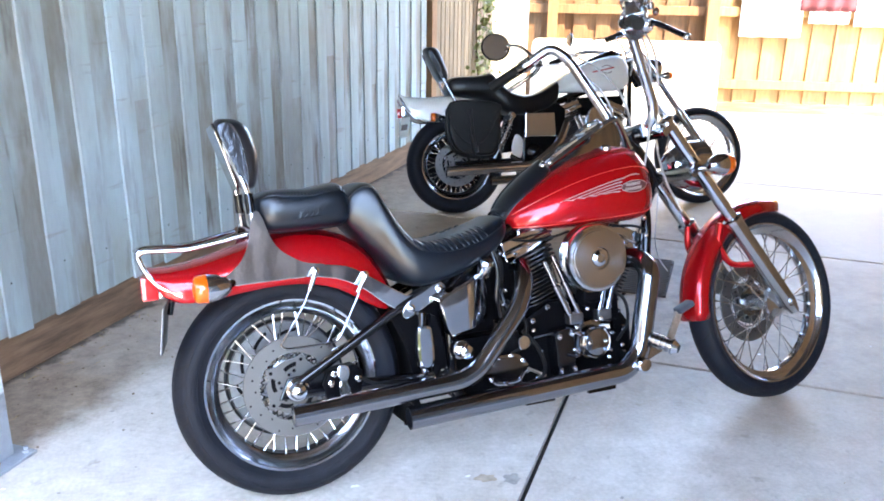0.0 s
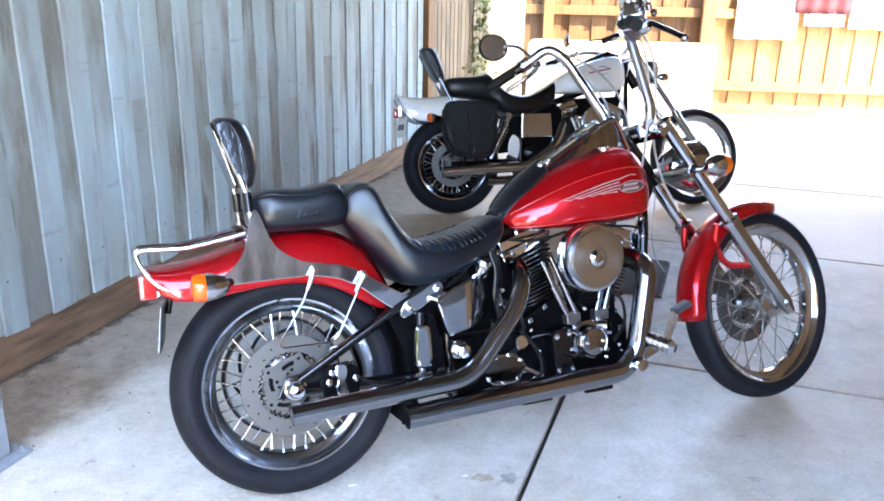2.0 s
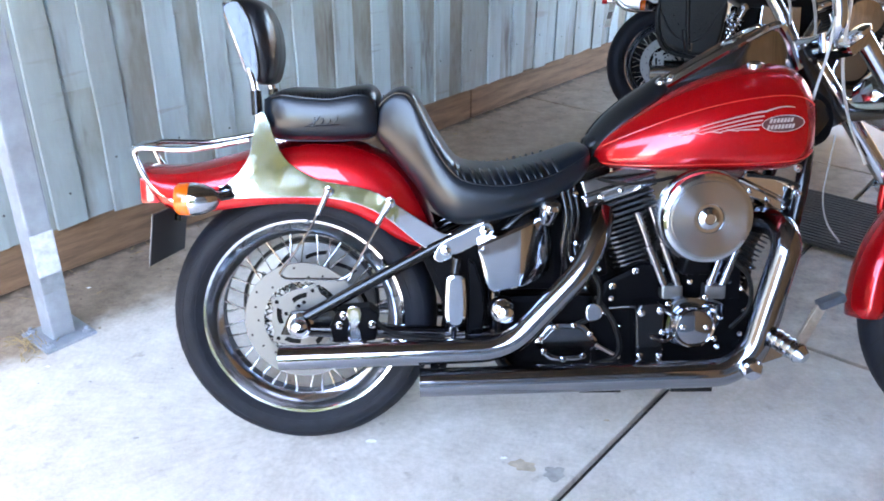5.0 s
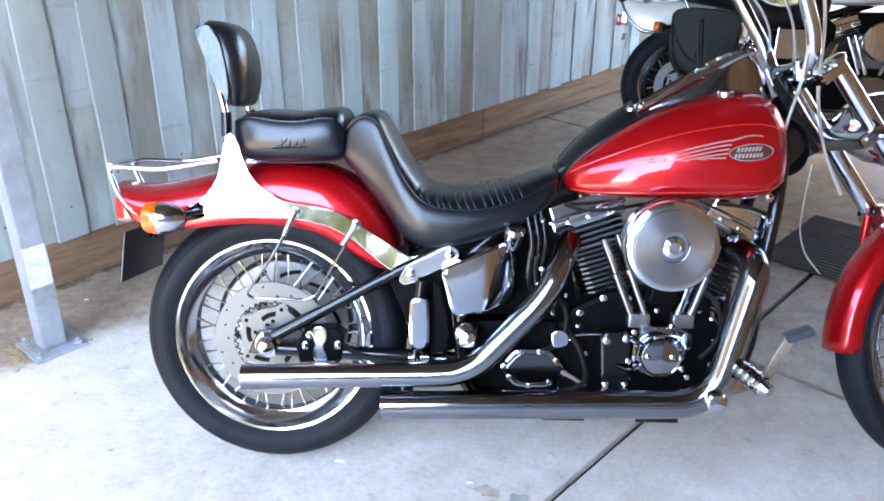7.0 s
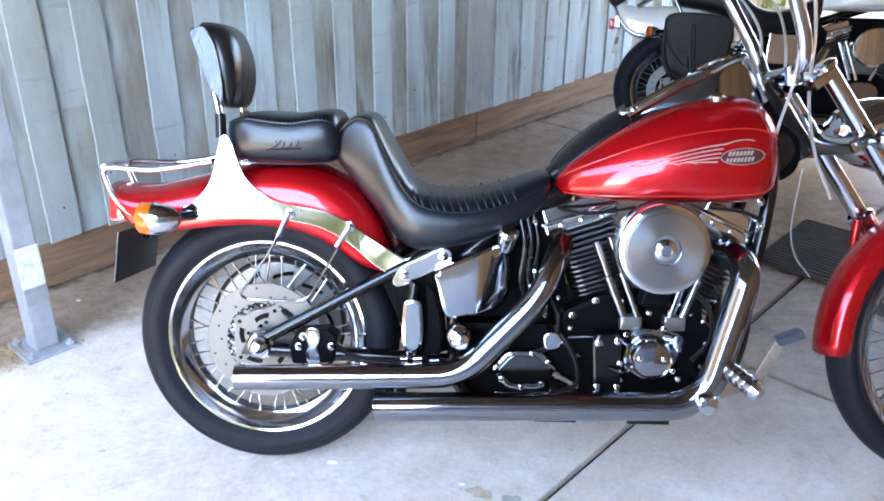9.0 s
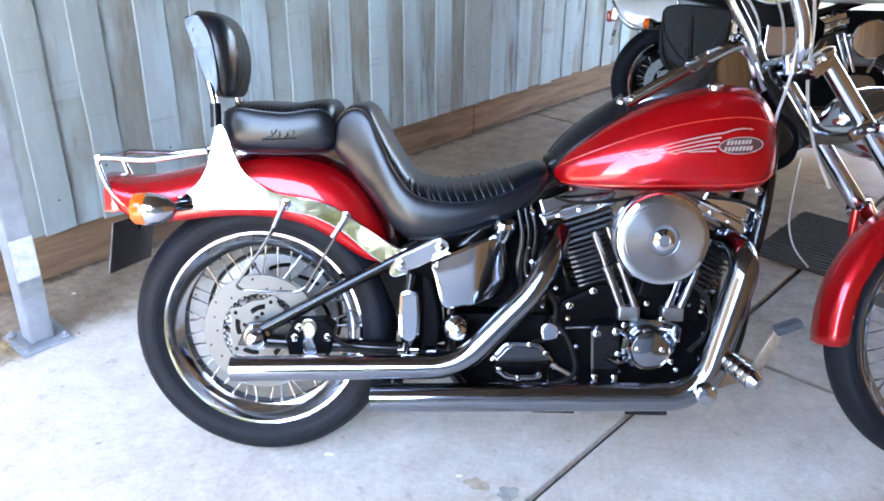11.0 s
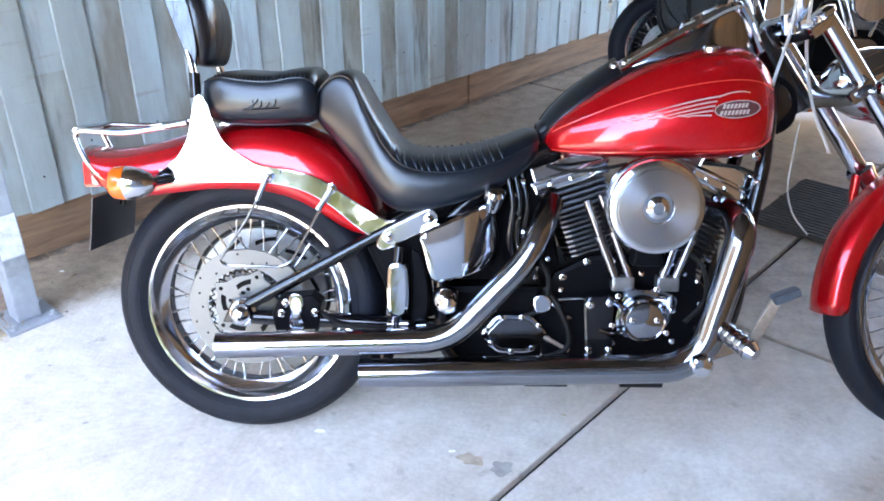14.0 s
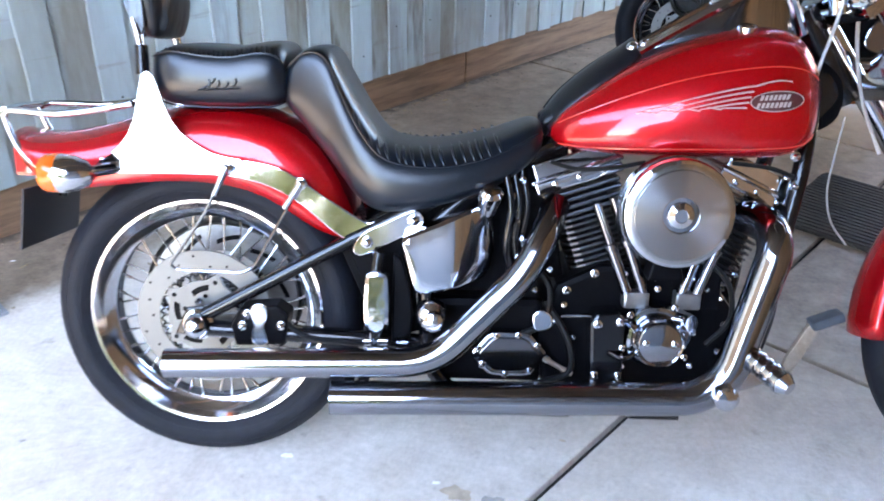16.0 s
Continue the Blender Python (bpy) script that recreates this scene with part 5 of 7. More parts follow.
for x, z, w, h in resample([(0.648, 0.694, 0.045, 0.010), (0.668, 0.722, 0.060, 0.013), (0.70, 0.756, 0.068, 0.014), (0.745, 0.792, 0.070, 0.015), (0.785, 0.820, 0.064, 0.014), (0.812, 0.842, 0.050, 0.012)], 3):
    rows.append([Vector((x - 0.7 * h * math.sin(a), w * math.cos(a), z + h * math.sin(a) - 0.02 * math.cos(a) ** 2)) for a in [2 * math.pi * i / 20 for i in range(20)]])
tp = part("tank_pad", Geo().loft(rows), LEATHER, red, "padded black leather bib on the tank", angle=80)
rod(tp, "pad_seam", [(p[3].x - 0.002, p[3].y, p[3].z + 0.002) for p in rows[2:-2]], 0.003, LEATHER)
rod(tp, "pad_seam", [(p[17].x + 0.002, p[17].y, p[17].z + 0.002) for p in rows[2:-2]], 0.003, LEATHER)
g = Geo().loft([[Vector((x, -w, z0)), Vector((x, -w * 0.85, z1)), Vector((x, w * 0.85, z1)), Vector((x, w, z0))] for x, w, z0, z1 in ((0.80, 0.035, 0.812, 0.828), (0.87, 0.045, 0.84, 0.868), (0.95, 0.054, 0.86, 0.912), (1.03, 0.058, 0.865, 0.952), (1.06, 0.056, 0.865, 0.945), (1.10, 0.04, 0.845, 0.88))])
dash = part("dash_console", g, CHROME_DARK, red, "dark chrome dash console with a bright edge", bevel=0.006)
for s in (-1, 1):
    g = Geo().tube(spline([(0.805, s * 0.036, 0.826), (0.87, s * 0.044, 0.866), (0.95, s * 0.050, 0.912), (1.03, s * 0.053, 0.955), (1.058, s * 0.05, 0.945), (1.10, s * 0.042, 0.865)], 5), 0.0085, 8)
    part("console_trim", g, CHROME, dash, "chrome console trim")
g = Geo().lathe(((0.042, 0.0), (0.044, 0.012), (0.038, 0.016), (0.036, 0.012), (0.0001, 0.012)), (0.985, 0, 0.925), (-0.45, 0, 0.89), 24)
part("speedometer", g, CHROME, dash, "round chrome-rimmed speedometer")
for s in (-1, 1):
    g = Geo().lathe(((0.016, -0.01), (0.017, 0.002), (0.014, 0.005), (0.006, 0.007), (0.0001, 0.0075)), (0.985, s * 0.088, 0.874), (0, s * 0.2, 1), 20)
    part("filler_cap", g, CHROME, red, "chrome tank filler cap")
g = Geo().ball((0.80, -0.03, 0.835), 0.012).ball((0.82, -0.036, 0.842), 0.010)
part("console_bolt", g, CHROME, dash)

# ---- frame
for s in (-1, 1):
    rod(red, "frame_tube", [(1.135, s * 0.03, 0.80), (1.112, s * 0.088, 0.645), (1.080, s * 0.105, 0.48), (1.072, s * 0.105, 0.33), (1.03, s * 0.105, 0.215), (0.93, s * 0.105, 0.178), (0.50, s * 0.105, 0.172), (0.44, s * 0.10, 0.23), (0.43, s * 0.098, 0.50), (0.55, s * 0.08, 0.60), (0.68, s * 0.04, 0.66)], 0.0155, BLACK, "black frame tube", 0.06)
rod(red, "frame_backbone", [(1.15, 0, 0.82), (0.95, 0, 0.70), (0.66, 0, 0.645), (0.45, 0, 0.60)], 0.022, BLACK, "black frame backbone", 0.05)
rod(red, "seat_rail", [(0.290, -0.10, 0.478), (0.42, -0.098, 0.545), (0.56, -0.085, 0.622), (0.66, -0.06, 0.662)], 0.016, BLACK, "", 0.04)
bolts(red, "frame_bolt", [(1.088, -0.105, 0.655), (1.095, -0.100, 0.60)], 0.006, (0, -1, 0), CHROME)

# ---- engine
crank = part("crankcase", Geo().plate([(0.66, 0.20), (0.97, 0.195), (1.03, 0.25), (1.03, 0.34), (0.97, 0.42), (0.92, 0.44), (0.76, 0.44), (0.68, 0.40), (0.645, 0.30)], -0.09, 0.12), BLACK_SATIN, red, "black engine crankcase", bevel=0.012)
cylinder(red, (0.782, 0.395), (0.716, 0.592), 0.066, 0.071, 13, CHROME_RIM)
cylinder(red, (0.944, 0.385), (1.034, 0.572), 0.064, 0.073, 13, CHROME_RIM)
# cam cover with its round points cover
cc = part("cam_cover", Geo().plate(spline([(0.806, 0.305), (0.83, 0.268), (0.89, 0.268), (0.925, 0.312), (0.918, 0.352), (0.875, 0.378), (0.825, 0.368)], 4, True), -0.146, -0.09), CHROME_DARK, red, "chrome cam cover", bevel=0.008)
g = Geo().lathe(((0.047, 0.0), (0.047, 0.014), (0.043, 0.019), (0.040, 0.017), (0.038, 0.019), (0.020, 0.022), (0.0001, 0.023)), (0.864, -0.150, 0.316), (0, -1, 0), 32)
part("points_cover", g, CHROME_DARK, cc, "polished chrome round points cover")
bolts(cc, "cover_bolt", [(0.838, -0.17, 0.318), (0.890, -0.17, 0.318), (0.80, -0.150, 0.30), (0.925, -0.150, 0.335), (0.915, -0.150, 0.285), (0.81, -0.150, 0.365), (0.89, -0.150, 0.38)], 0.0045, (0, -1, 0), CHROME)
rod(red, "cam_lobe", [(0.902, -0.135, 0.352), (0.918, -0.165, 0.356)], [0.021, 0.015], CHROME)
# pushrod tubes
for k, (x0, z0, x1, z1) in enumerate(((0.812, 0.385, 0.742, 0.560), (0.840, 0.392, 0.772, 0.572), (0.905, 0.392, 0.960, 0.560), (0.930, 0.385, 0.990, 0.550))):
    a, b = Vector((x0, -0.118, z0)), Vector((x1, -0.104, z1))
    rod(red, "pushrod_tube", [a, a.lerp(b, 0.52), a.lerp(b, 0.53), a.lerp(b, 0.58), a.lerp(b, 0.59), b], [0.0105, 0.0105, 0.0135, 0.0135, 0.0080, 0.0080], CHROME_DARK, "chrome pushrod tube")
for x in (0.823, 0.918):
    g = Geo().box((x, -0.115, 0.385), (0.048, 0.03, 0.032))
    part("tappet_block", g, ALU_CAST, red, bevel=0.006)
# oil pump, mounts and small fittings under the engine
part("oil_pump", Geo().plate([(0.745, 0.225), (0.803, 0.225), (0.803, 0.352), (0.793, 0.366), (0.748, 0.362), (0.738, 0.345)], -0.150, -0.09), BLACK, red, "black oil pump body", bevel=0.006)
bolts(red, "engine_bolt", [(0.752, -0.150, 0.345), (0.793, -0.150, 0.350), (0.752, -0.150, 0.245), (0.795, -0.15, 0.245), (0.70, -0.092, 0.39), (0.685, -0.092, 0.33), (0.67, -0.092, 0.25), (0.96, -0.092, 0.40), (1.00, -0.092, 0.33), (0.75, -0.092, 0.425)], 0.0055, (0, -1, 0), CHROME)
rod(red, "oil_line", spline([(0.69, -0.11, 0.345), (0.735, -0.125, 0.352), (0.80, -0.13, 0.35), (0.83, -0.135, 0.345)], 5), 0.0045, BLACK)
rod(red, "oil_line", spline([(0.66, -0.10, 0.37), (0.70, -0.12, 0.31), (0.71, -0.12, 0.24), (0.64, -0.12, 0.21)], 6), 0.006, RUBBER_DARK)
rod(red, "oil_line", spline([(0.62, -0.09, 0.46), (0.665, -0.11, 0.40), (0.655, -0.11, 0.33), (0.60, -0.11, 0.30)], 6), 0.006, RUBBER_DARK)
rod(red, "coil", [(0.88, -0.06, 0.44), (0.88, -0.12, 0.44)], 0.03, BLACK_SATIN, "black ignition coil housing")
rod(red, "carburettor", [(0.87, -0.14, 0.47), (0.87, -0.02, 0.47)], 0.028, ALU_CAST, "cast carburettor")
part("air_bracket", Geo().plate([(0.835, 0.43), (0.90, 0.43), (0.885, 0.50), (0.85, 0.50)], -0.150, -0.10), BLACK_SATIN, red, bevel=0.005)
part("coil_cover", Geo().plate([(0.905, 0.36), (0.985, 0.36), (0.985, 0.44), (0.93, 0.455)], -0.10, -0.05), BLACK_SATIN, red, bevel=0.006)

for pts, rr, m_ in (
    ([(0.95, -0.10, 0.46), (0.99, -0.125, 0.42), (1.00, -0.12, 0.35), (0.96, -0.12, 0.30)], 0.005, RUBBER_DARK),
    ([(0.79, -0.145, 0.36), (0.815, -0.155, 0.345), (0.83, -0.15, 0.33)], 0.006, CHROME_DARK),
    ([(0.775, -0.15, 0.29), (0.80, -0.165, 0.285), (0.825, -0.155, 0.295)], 0.005, CHROME_DARK),
    ([(0.66, -0.08, 0.63), (0.70, -0.12, 0.625), (0.76, -0.13, 0.63), (0.82, -0.12, 0.64)], 0.004, RUBBER_DARK),
    ([(0.98, -0.10, 0.64), (1.04, -0.12, 0.635), (1.085, -0.115, 0.62)], 0.004, RUBBER_DARK)):
    rod(red, "engine_hose", spline(pts, 6), rr, m_, seg=8)
rnd = random.Random(21)
for x, z, y in ((0.695, 0.365, -0.10), (0.715, 0.30, -0.10), (0.70, 0.225, -0.10), (0.81, 0.245, -0.10), (0.94, 0.25, -0.10), (0.99, 0.28, -0.10), (0.985, 0.385, -0.095), (0.665, 0.43, -0.09), (0.655, 0.465, -0.09), (0.80, 0.43, -0.11), (0.925, 0.425, -0.11), (0.86, 0.41, -0.13), (0.64, 0.39, -0.09), (1.01, 0.43, -0.09)):
    g = Geo().lathe(((0.0060, 0), (0.0060, 0.003), (0.0040, 0.004), (0.0040, 0.010), (0.0001, 0.012)), (x, y, z), (rnd.uniform(-0.3, 0.3), -1, rnd.uniform(0, 0.5)), 8)
    part("hex_bolt", g, CHROME, red)

# air cleaner
A = (0.871, -0.143, 0.561)
ac = part("air_cleaner", Geo().lathe(((0.070, -0.01), (0.094, 0.0), (0.0965, 0.006), (0.0965, 0.040), (0.094, 0.046), (0.088, 0.048)), A, (0, -1, 0), 64), CHROME, red, "round brushed-metal air cleaner")
g = Geo().lathe(((0.088, 0.048), (0.084, 0.0495), (0.079, 0.0495), (0.078, 0.0535), (0.040, 0.0545), (0.032, 0.0545)), A, (0, -1, 0), 64)
brushed = mat("brushed_cover", (0.46, 0.47, 0.485), 0.24, 1.0)
bn = brushed.node_tree.nodes["Principled BSDF"]
bn.inputs["Anisotropic"].default_value = 0.85
bn.inputs["Anisotropic Rotation"].default_value = 0.25
tg = brushed.node_tree.nodes.new("ShaderNodeTangent")
tg.direction_type, tg.axis = "RADIAL", "Y"
brushed.node_tree.links.new(tg.outputs[0], bn.inputs["Tangent"])
face = part("cover_face", Geo(), brushed, ac, "brushed aluminium face")
g2 = Geo().lathe([(r, h) for r, h in ((0.088, 0.048), (0.084, 0.0495), (0.079, 0.0495), (0.078, 0.0535), (0.040, 0.0545), (0.032, 0.0545))], (0, 0, 0), (0, -1, 0), 64)
tmp = part("tmp", g2, brushed)
face.data = tmp.data
bpy.data.objects.remove(tmp)
face.location = A
g = Geo().lathe(((0.032, 0.0545), (0.030, 0.050), (0.024, 0.050), (0.022, 0.055), (0.012, 0.060), (0.011, 0.058), (0.0001, 0.058)), A, (0, -1, 0), 32)
part("centre_cap", g, CHROME, ac, "domed chrome centre cap")
g = Geo().ring(((0.0975, -0.020), (0.099, -0.020), (0.099, 0.004), (0.0975, 0.004)), A, (0, 1, 0), 64)
part("filter_band", g, CHROME_DULL, ac)

# ---- oil tank, transmission, battery side
# flat cover that curves forward on its front half
top_z = resample([(0.394, 0.499, 0.478), (0.402, 0.503, 0.455), (0.418, 0.510, 0.398), (0.446, 0.522, 0.397), (0.480, 0.537, 0.404), (0.505, 0.547, 0.409), (0.530, 0.553, 0.415), (0.548, 0.548, 0.427), (0.558, 0.520, 0.450)], 3)
rows = []
for x, zt, zb in top_z:
    k = max(0.0, (x - 0.486) / 0.072)
    y = -0.158 + 0.030 * k + 0.022 * k * k
    rows.append([Vector((x, y + 0.05, zt)), Vector((x, y + 0.006, zt)), Vector((x, y, zt - 0.006))] + [Vector((x, y - 0.002 * math.sin(math.pi * i / 4), zt - 0.006 + (zb - zt + 0.012) * i / 4)) for i in range(1, 4)] + [Vector((x, y, zb + 0.006)), Vector((x, y + 0.006, zb)), Vector((x, y + 0.05, zb))])
ot = part("oil_tank", Geo().loft(rows, cap=True, closed=True), CHROME_RIM, red, "chrome-covered oil tank under the saddle", angle=40)
part("side_panel", Geo().plate([(0.268, 0.470), (0.40, 0.505), (0.425, 0.30), (0.33, 0.270), (0.315, 0.36)], -0.085, -0.078), BLACK_SATIN, red, "black panel before the rear wheel", bevel=0.002)
part("frame_gusset", Geo().plate([(0.54, 0.40), (0.70, 0.40), (0.68, 0.50), (0.66, 0.64), (0.57, 0.62)], -0.045, 0.06), BLACK_SATIN, red, "black frame gusset behind the cylinders", bevel=0.006)
part("oil_tank_body", Geo().box((0.49, 0.0, 0.475), (0.20, 0.15, 0.20)), BLACK_SATIN, red, bevel=0.02)
g = Geo().lathe(((0.020, -0.03), (0.022, 0.0), (0.022, 0.012), (0.016, 0.02), (0.0001, 0.022)), (0.548, -0.13, 0.572), (0.1, -0.55, 0.8), 18)
part("filler_cap", g, CHROME, ot, "chrome oil filler cap")
g = Geo().ball((0.447, -0.145, 0.355), 0.030, 18).lathe(((0.018, 0), (0.018, 0.022), (0.010, 0.026), (0.0001, 0.027)), (0.452, -0.165, 0.352), (0, -1, 0), 14)
part("brake_master", g, CHROME, red, "round chrome fitting under the oil tank")
for x, z in ((0.60, 0.525), (0.612, 0.49), (0.605, 0.455), (0.62, 0.43), (0.60, 0.42), (0.59, 0.57), (0.607, 0.60)):
    part("hose_fitting", Geo().ball((x, -0.10, z), 0.008, 8), CHROME, red)
for k in range(3):
    x = 0.575 + 0.016 * k
    rod(red, "rubber_hose", spline([(x, -0.11 + 0.02 * k, 0.615), (x + 0.012, -0.12 + 0.02 * k, 0.55), (x + 0.006, -0.115 + 0.02 * k, 0.48), (x + 0.02, -0.10, 0.42)], 5), 0.0075, BLACK)
part("gearbox", Geo().box((0.55, 0.0, 0.285), (0.22, 0.18, 0.17)), BLACK_SATIN, red, "black gearbox case", bevel=0.015)
out = []
for i in range(40):
    a = 2 * math.pi * i / 40
    k = 1 + 0.05 * math.cos(6 * a)
    out.append((0.595 + 0.068 * k * math.cos(a), 0.268 + 0.046 * k * math.sin(a)))
tc = part("gearbox_cover", Geo().plate(out, -0.118, -0.085), CHROME_DARK, red, "chrome ribbed oval gearbox cover", bevel=0.006)
part("cover_face", Geo().plate([(0.595 + (x - 0.595) * 0.80, 0.268 + (z - 0.268) * 0.78) for x, z in out], -0.121, -0.117), SMOKED, tc, bevel=0.002)
bolts(tc, "cover_bolt", [(0.595 + 0.060 * math.cos(a), -0.118, 0.268 + 0.040 * math.sin(a)) for a in (0.5, 1.3, 2.0, 2.9, 3.7, 4.6, 5.4)], 0.0045, (0, -1, 0), CHROME)
g = Geo().plate(spline([(0.642, 0.318), (0.668, 0.322), (0.672, 0.345), (0.655, 0.358), (0.636, 0.348)], 4, True), -0.12, -0.09)
part("cover_ear", g, CHROME, tc, bevel=0.003)
rod(red, "dip_lever", [(0.66, -0.115, 0.262), (0.715, -0.118, 0.232)], 0.0045, PEDAL_TAN, "thin tan lever")

# chrome canister and pillion peg before the wheel
cn = part("canister", Geo().plate(spline([(0.326, 0.324), (0.366, 0.324), (0.369, 0.41), (0.360, 0.432), (0.332, 0.432), (0.324, 0.41)], 4, True), -0.155, -0.122), CHROME, red, "upright chrome canister before the rear wheel", bevel=0.008)
rod(red, "canister_strap", [(0.345, -0.135, 0.428), (0.350, -0.130, 0.465)], 0.012, BLACK)
rod(red, "pillion_peg", [(0.343, -0.14, 0.322), (0.341, -0.14, 0.290)], 0.011, CHROME, "folded chrome pillion peg")
rod(red, "pillion_peg_joint", [(0.322, -0.14, 0.296), (0.366, -0.14, 0.298)], 0.009, CHROME)
rod(red, "frame_knob", [(0.392, -0.13, 0.300), (0.392, -0.15, 0.300)], 0.013, CHROME)
part("frame_cover", Geo().plate([(0.372, 0.290), (0.405, 0.290), (0.412, 0.34), (0.405, 0.40), (0.39, 0.45), (0.375, 0.46), (0.374, 0.40)], -0.125, -0.105), BLACK_SATIN, red, bevel=0.004)

# ---- exhaust
def pipe(name, pts, r, rnd_, label, shield):
    ob = rod(red, name, pts, r, CHROME_DARK, label, rnd_, 24)
    return ob


up_pipe = pipe("upper_silencer", [(-0.030, -0.200, 0.266), (0.455, -0.200, 0.282), (0.612, -0.185, 0.448), (0.648, -0.165, 0.52), (0.668, -0.10, 0.555)], 0.0265, 0.06, "long chrome slash-cut silencer", True)
g = Geo().lathe(((0.0266, 0.0), (0.0225, 0.0), (0.0225, 0.05), (0.0001, 0.06)), (-0.0305, -0.200, 0.266), (1, 0, 0.033), 24)
part("bore", g, BLACK_SATIN, up_pipe, "sooty bore")
low_pipe = pipe("lower_silencer", [(0.268, -0.196, 0.206), (0.930, -0.196, 0.224), (0.985, -0.196, 0.270), (1.048, -0.180, 0.505), (1.045, -0.13, 0.54), (1.02, -0.08, 0.54)], 0.031, 0.07, "long chrome lower silencer", True)
g = Geo().lathe(((0.0311, 0.0), (0.0265, 0.0), (0.0265, 0.05), (0.0001, 0.06)), (0.2675, -0.196, 0.206), (1, 0, 0.027), 24)
part("bore", g, BLACK_SATIN, low_pipe, "sooty bore")
for x in (0.46, 0.66, 0.86):
    part("pipe_clamp", Geo().box((x, -0.18, 0.182), (0.09, 0.012, 0.012)), BLACK, red, flat=True)
rod(red, "pipe_bracket", [(0.30, -0.10, 0.24), (0.30, -0.18, 0.235)], 0.010, BLACK)
bolts(red, "pipe_bolt", [(0.675, -0.125, 0.53), (0.64, -0.18, 0.47), (1.06, -0.15, 0.50)], 0.007, (0, -1, 0), CHROME)

# ---- forward controls on the right side
rod(red, "peg_mount", [(0.99, -0.10, 0.250), (0.975, -0.22, 0.248)], 0.020, CHROME_DULL, "chrome forward-control mount")
g = Geo().lathe(((0.020, 0), (0.022, 0.004), (0.022, 0.030), (0.017, 0.034), (0.0001, 0.035)), (0.968, -0.215, 0.246), (0, -1, 0), 16)
part("mount_cap", g, CHROME, red)
rod(red, "foot_peg", [(1.005, -0.19, 0.318), (1.052, -0.272, 0.290)], [0.020, 0.0195], CHROME_DARK, "ribbed dark chrome foot peg")
g = Geo()
for k in range(5):
    p = Vector((1.005, -0.19, 0.318)).lerp(Vector((1.052, -0.272, 0.290)), 0.25 + 0.17 * k)
    g.ring(((0.0195, -0.003), (0.0225, -0.003), (0.0225, 0.003), (0.0195, 0.003)), p, (0.047, -0.082, -0.028), 14)
part("peg_ring", g, CHROME_DULL, red)
rod(red, "peg_end", [(1.050, -0.270, 0.291), (1.058, -0.283, 0.286)], [0.021, 0.012], CHROME)
part("peg_bracket", Geo().plate([(0.985, 0.235), (1.06, 0.262), (1.062, 0.292), (1.02, 0.335), (0.99, 0.325)], -0.20, -0.185), CHROME_DULL, red, bevel=0.003)
arm = [(1.052, 0.268), (1.080, 0.290), (1.094, 0.315), (1.118, 0.368), (1.124, 0.386), (1.104, 0.386), (1.092, 0.366), (1.068, 0.318)]
part("brake_pedal", Geo().plate(arm, -0.226, -0.216), PEDAL_TAN, red, "worn flat tan brake pedal arm", bevel=0.003)
g = Geo().box((1.128, -0.224, 0.391), (0.056, 0.034, 0.018), pose(0, 0, 0, 0, -22, 0).to_3x3())
part("pedal_pad", g, PAD_RUBBER, red, "grey rubber brake pedal pad", bevel=0.006)
# side stand on the far side
rod(red, "side_stand", [(0.92, 0.105, 0.18), (0.95, 0.20, 0.085), (0.955, 0.262, 0.075)], 0.012, CHROME_DULL, "extended side stand", 0.03)

# ---- front end, turned a little to the left
STEER = 10.0
HEAD, RAKE = Vector((1.155, 0, 0.83)), Vector((-0.562, 0, 0.827))
SM = Matrix.Translation(HEAD) @ Matrix.Rotation(radians(STEER), 4, RAKE) @ Matrix.Translation(-HEAD)


def leg_point(z, dx=0.0):
    """A point on the fork's line at height z."""
    return Vector((1.205 + (0.912 - z) * 0.684 + dx, -0.044 * max(0.0, 0.912 - z), z))


wheel(red, "front_wheel", FW, 0.318, 0.046, 0.264, SM, 40, 0.056, 0.134, True, 0.032, 0.9)
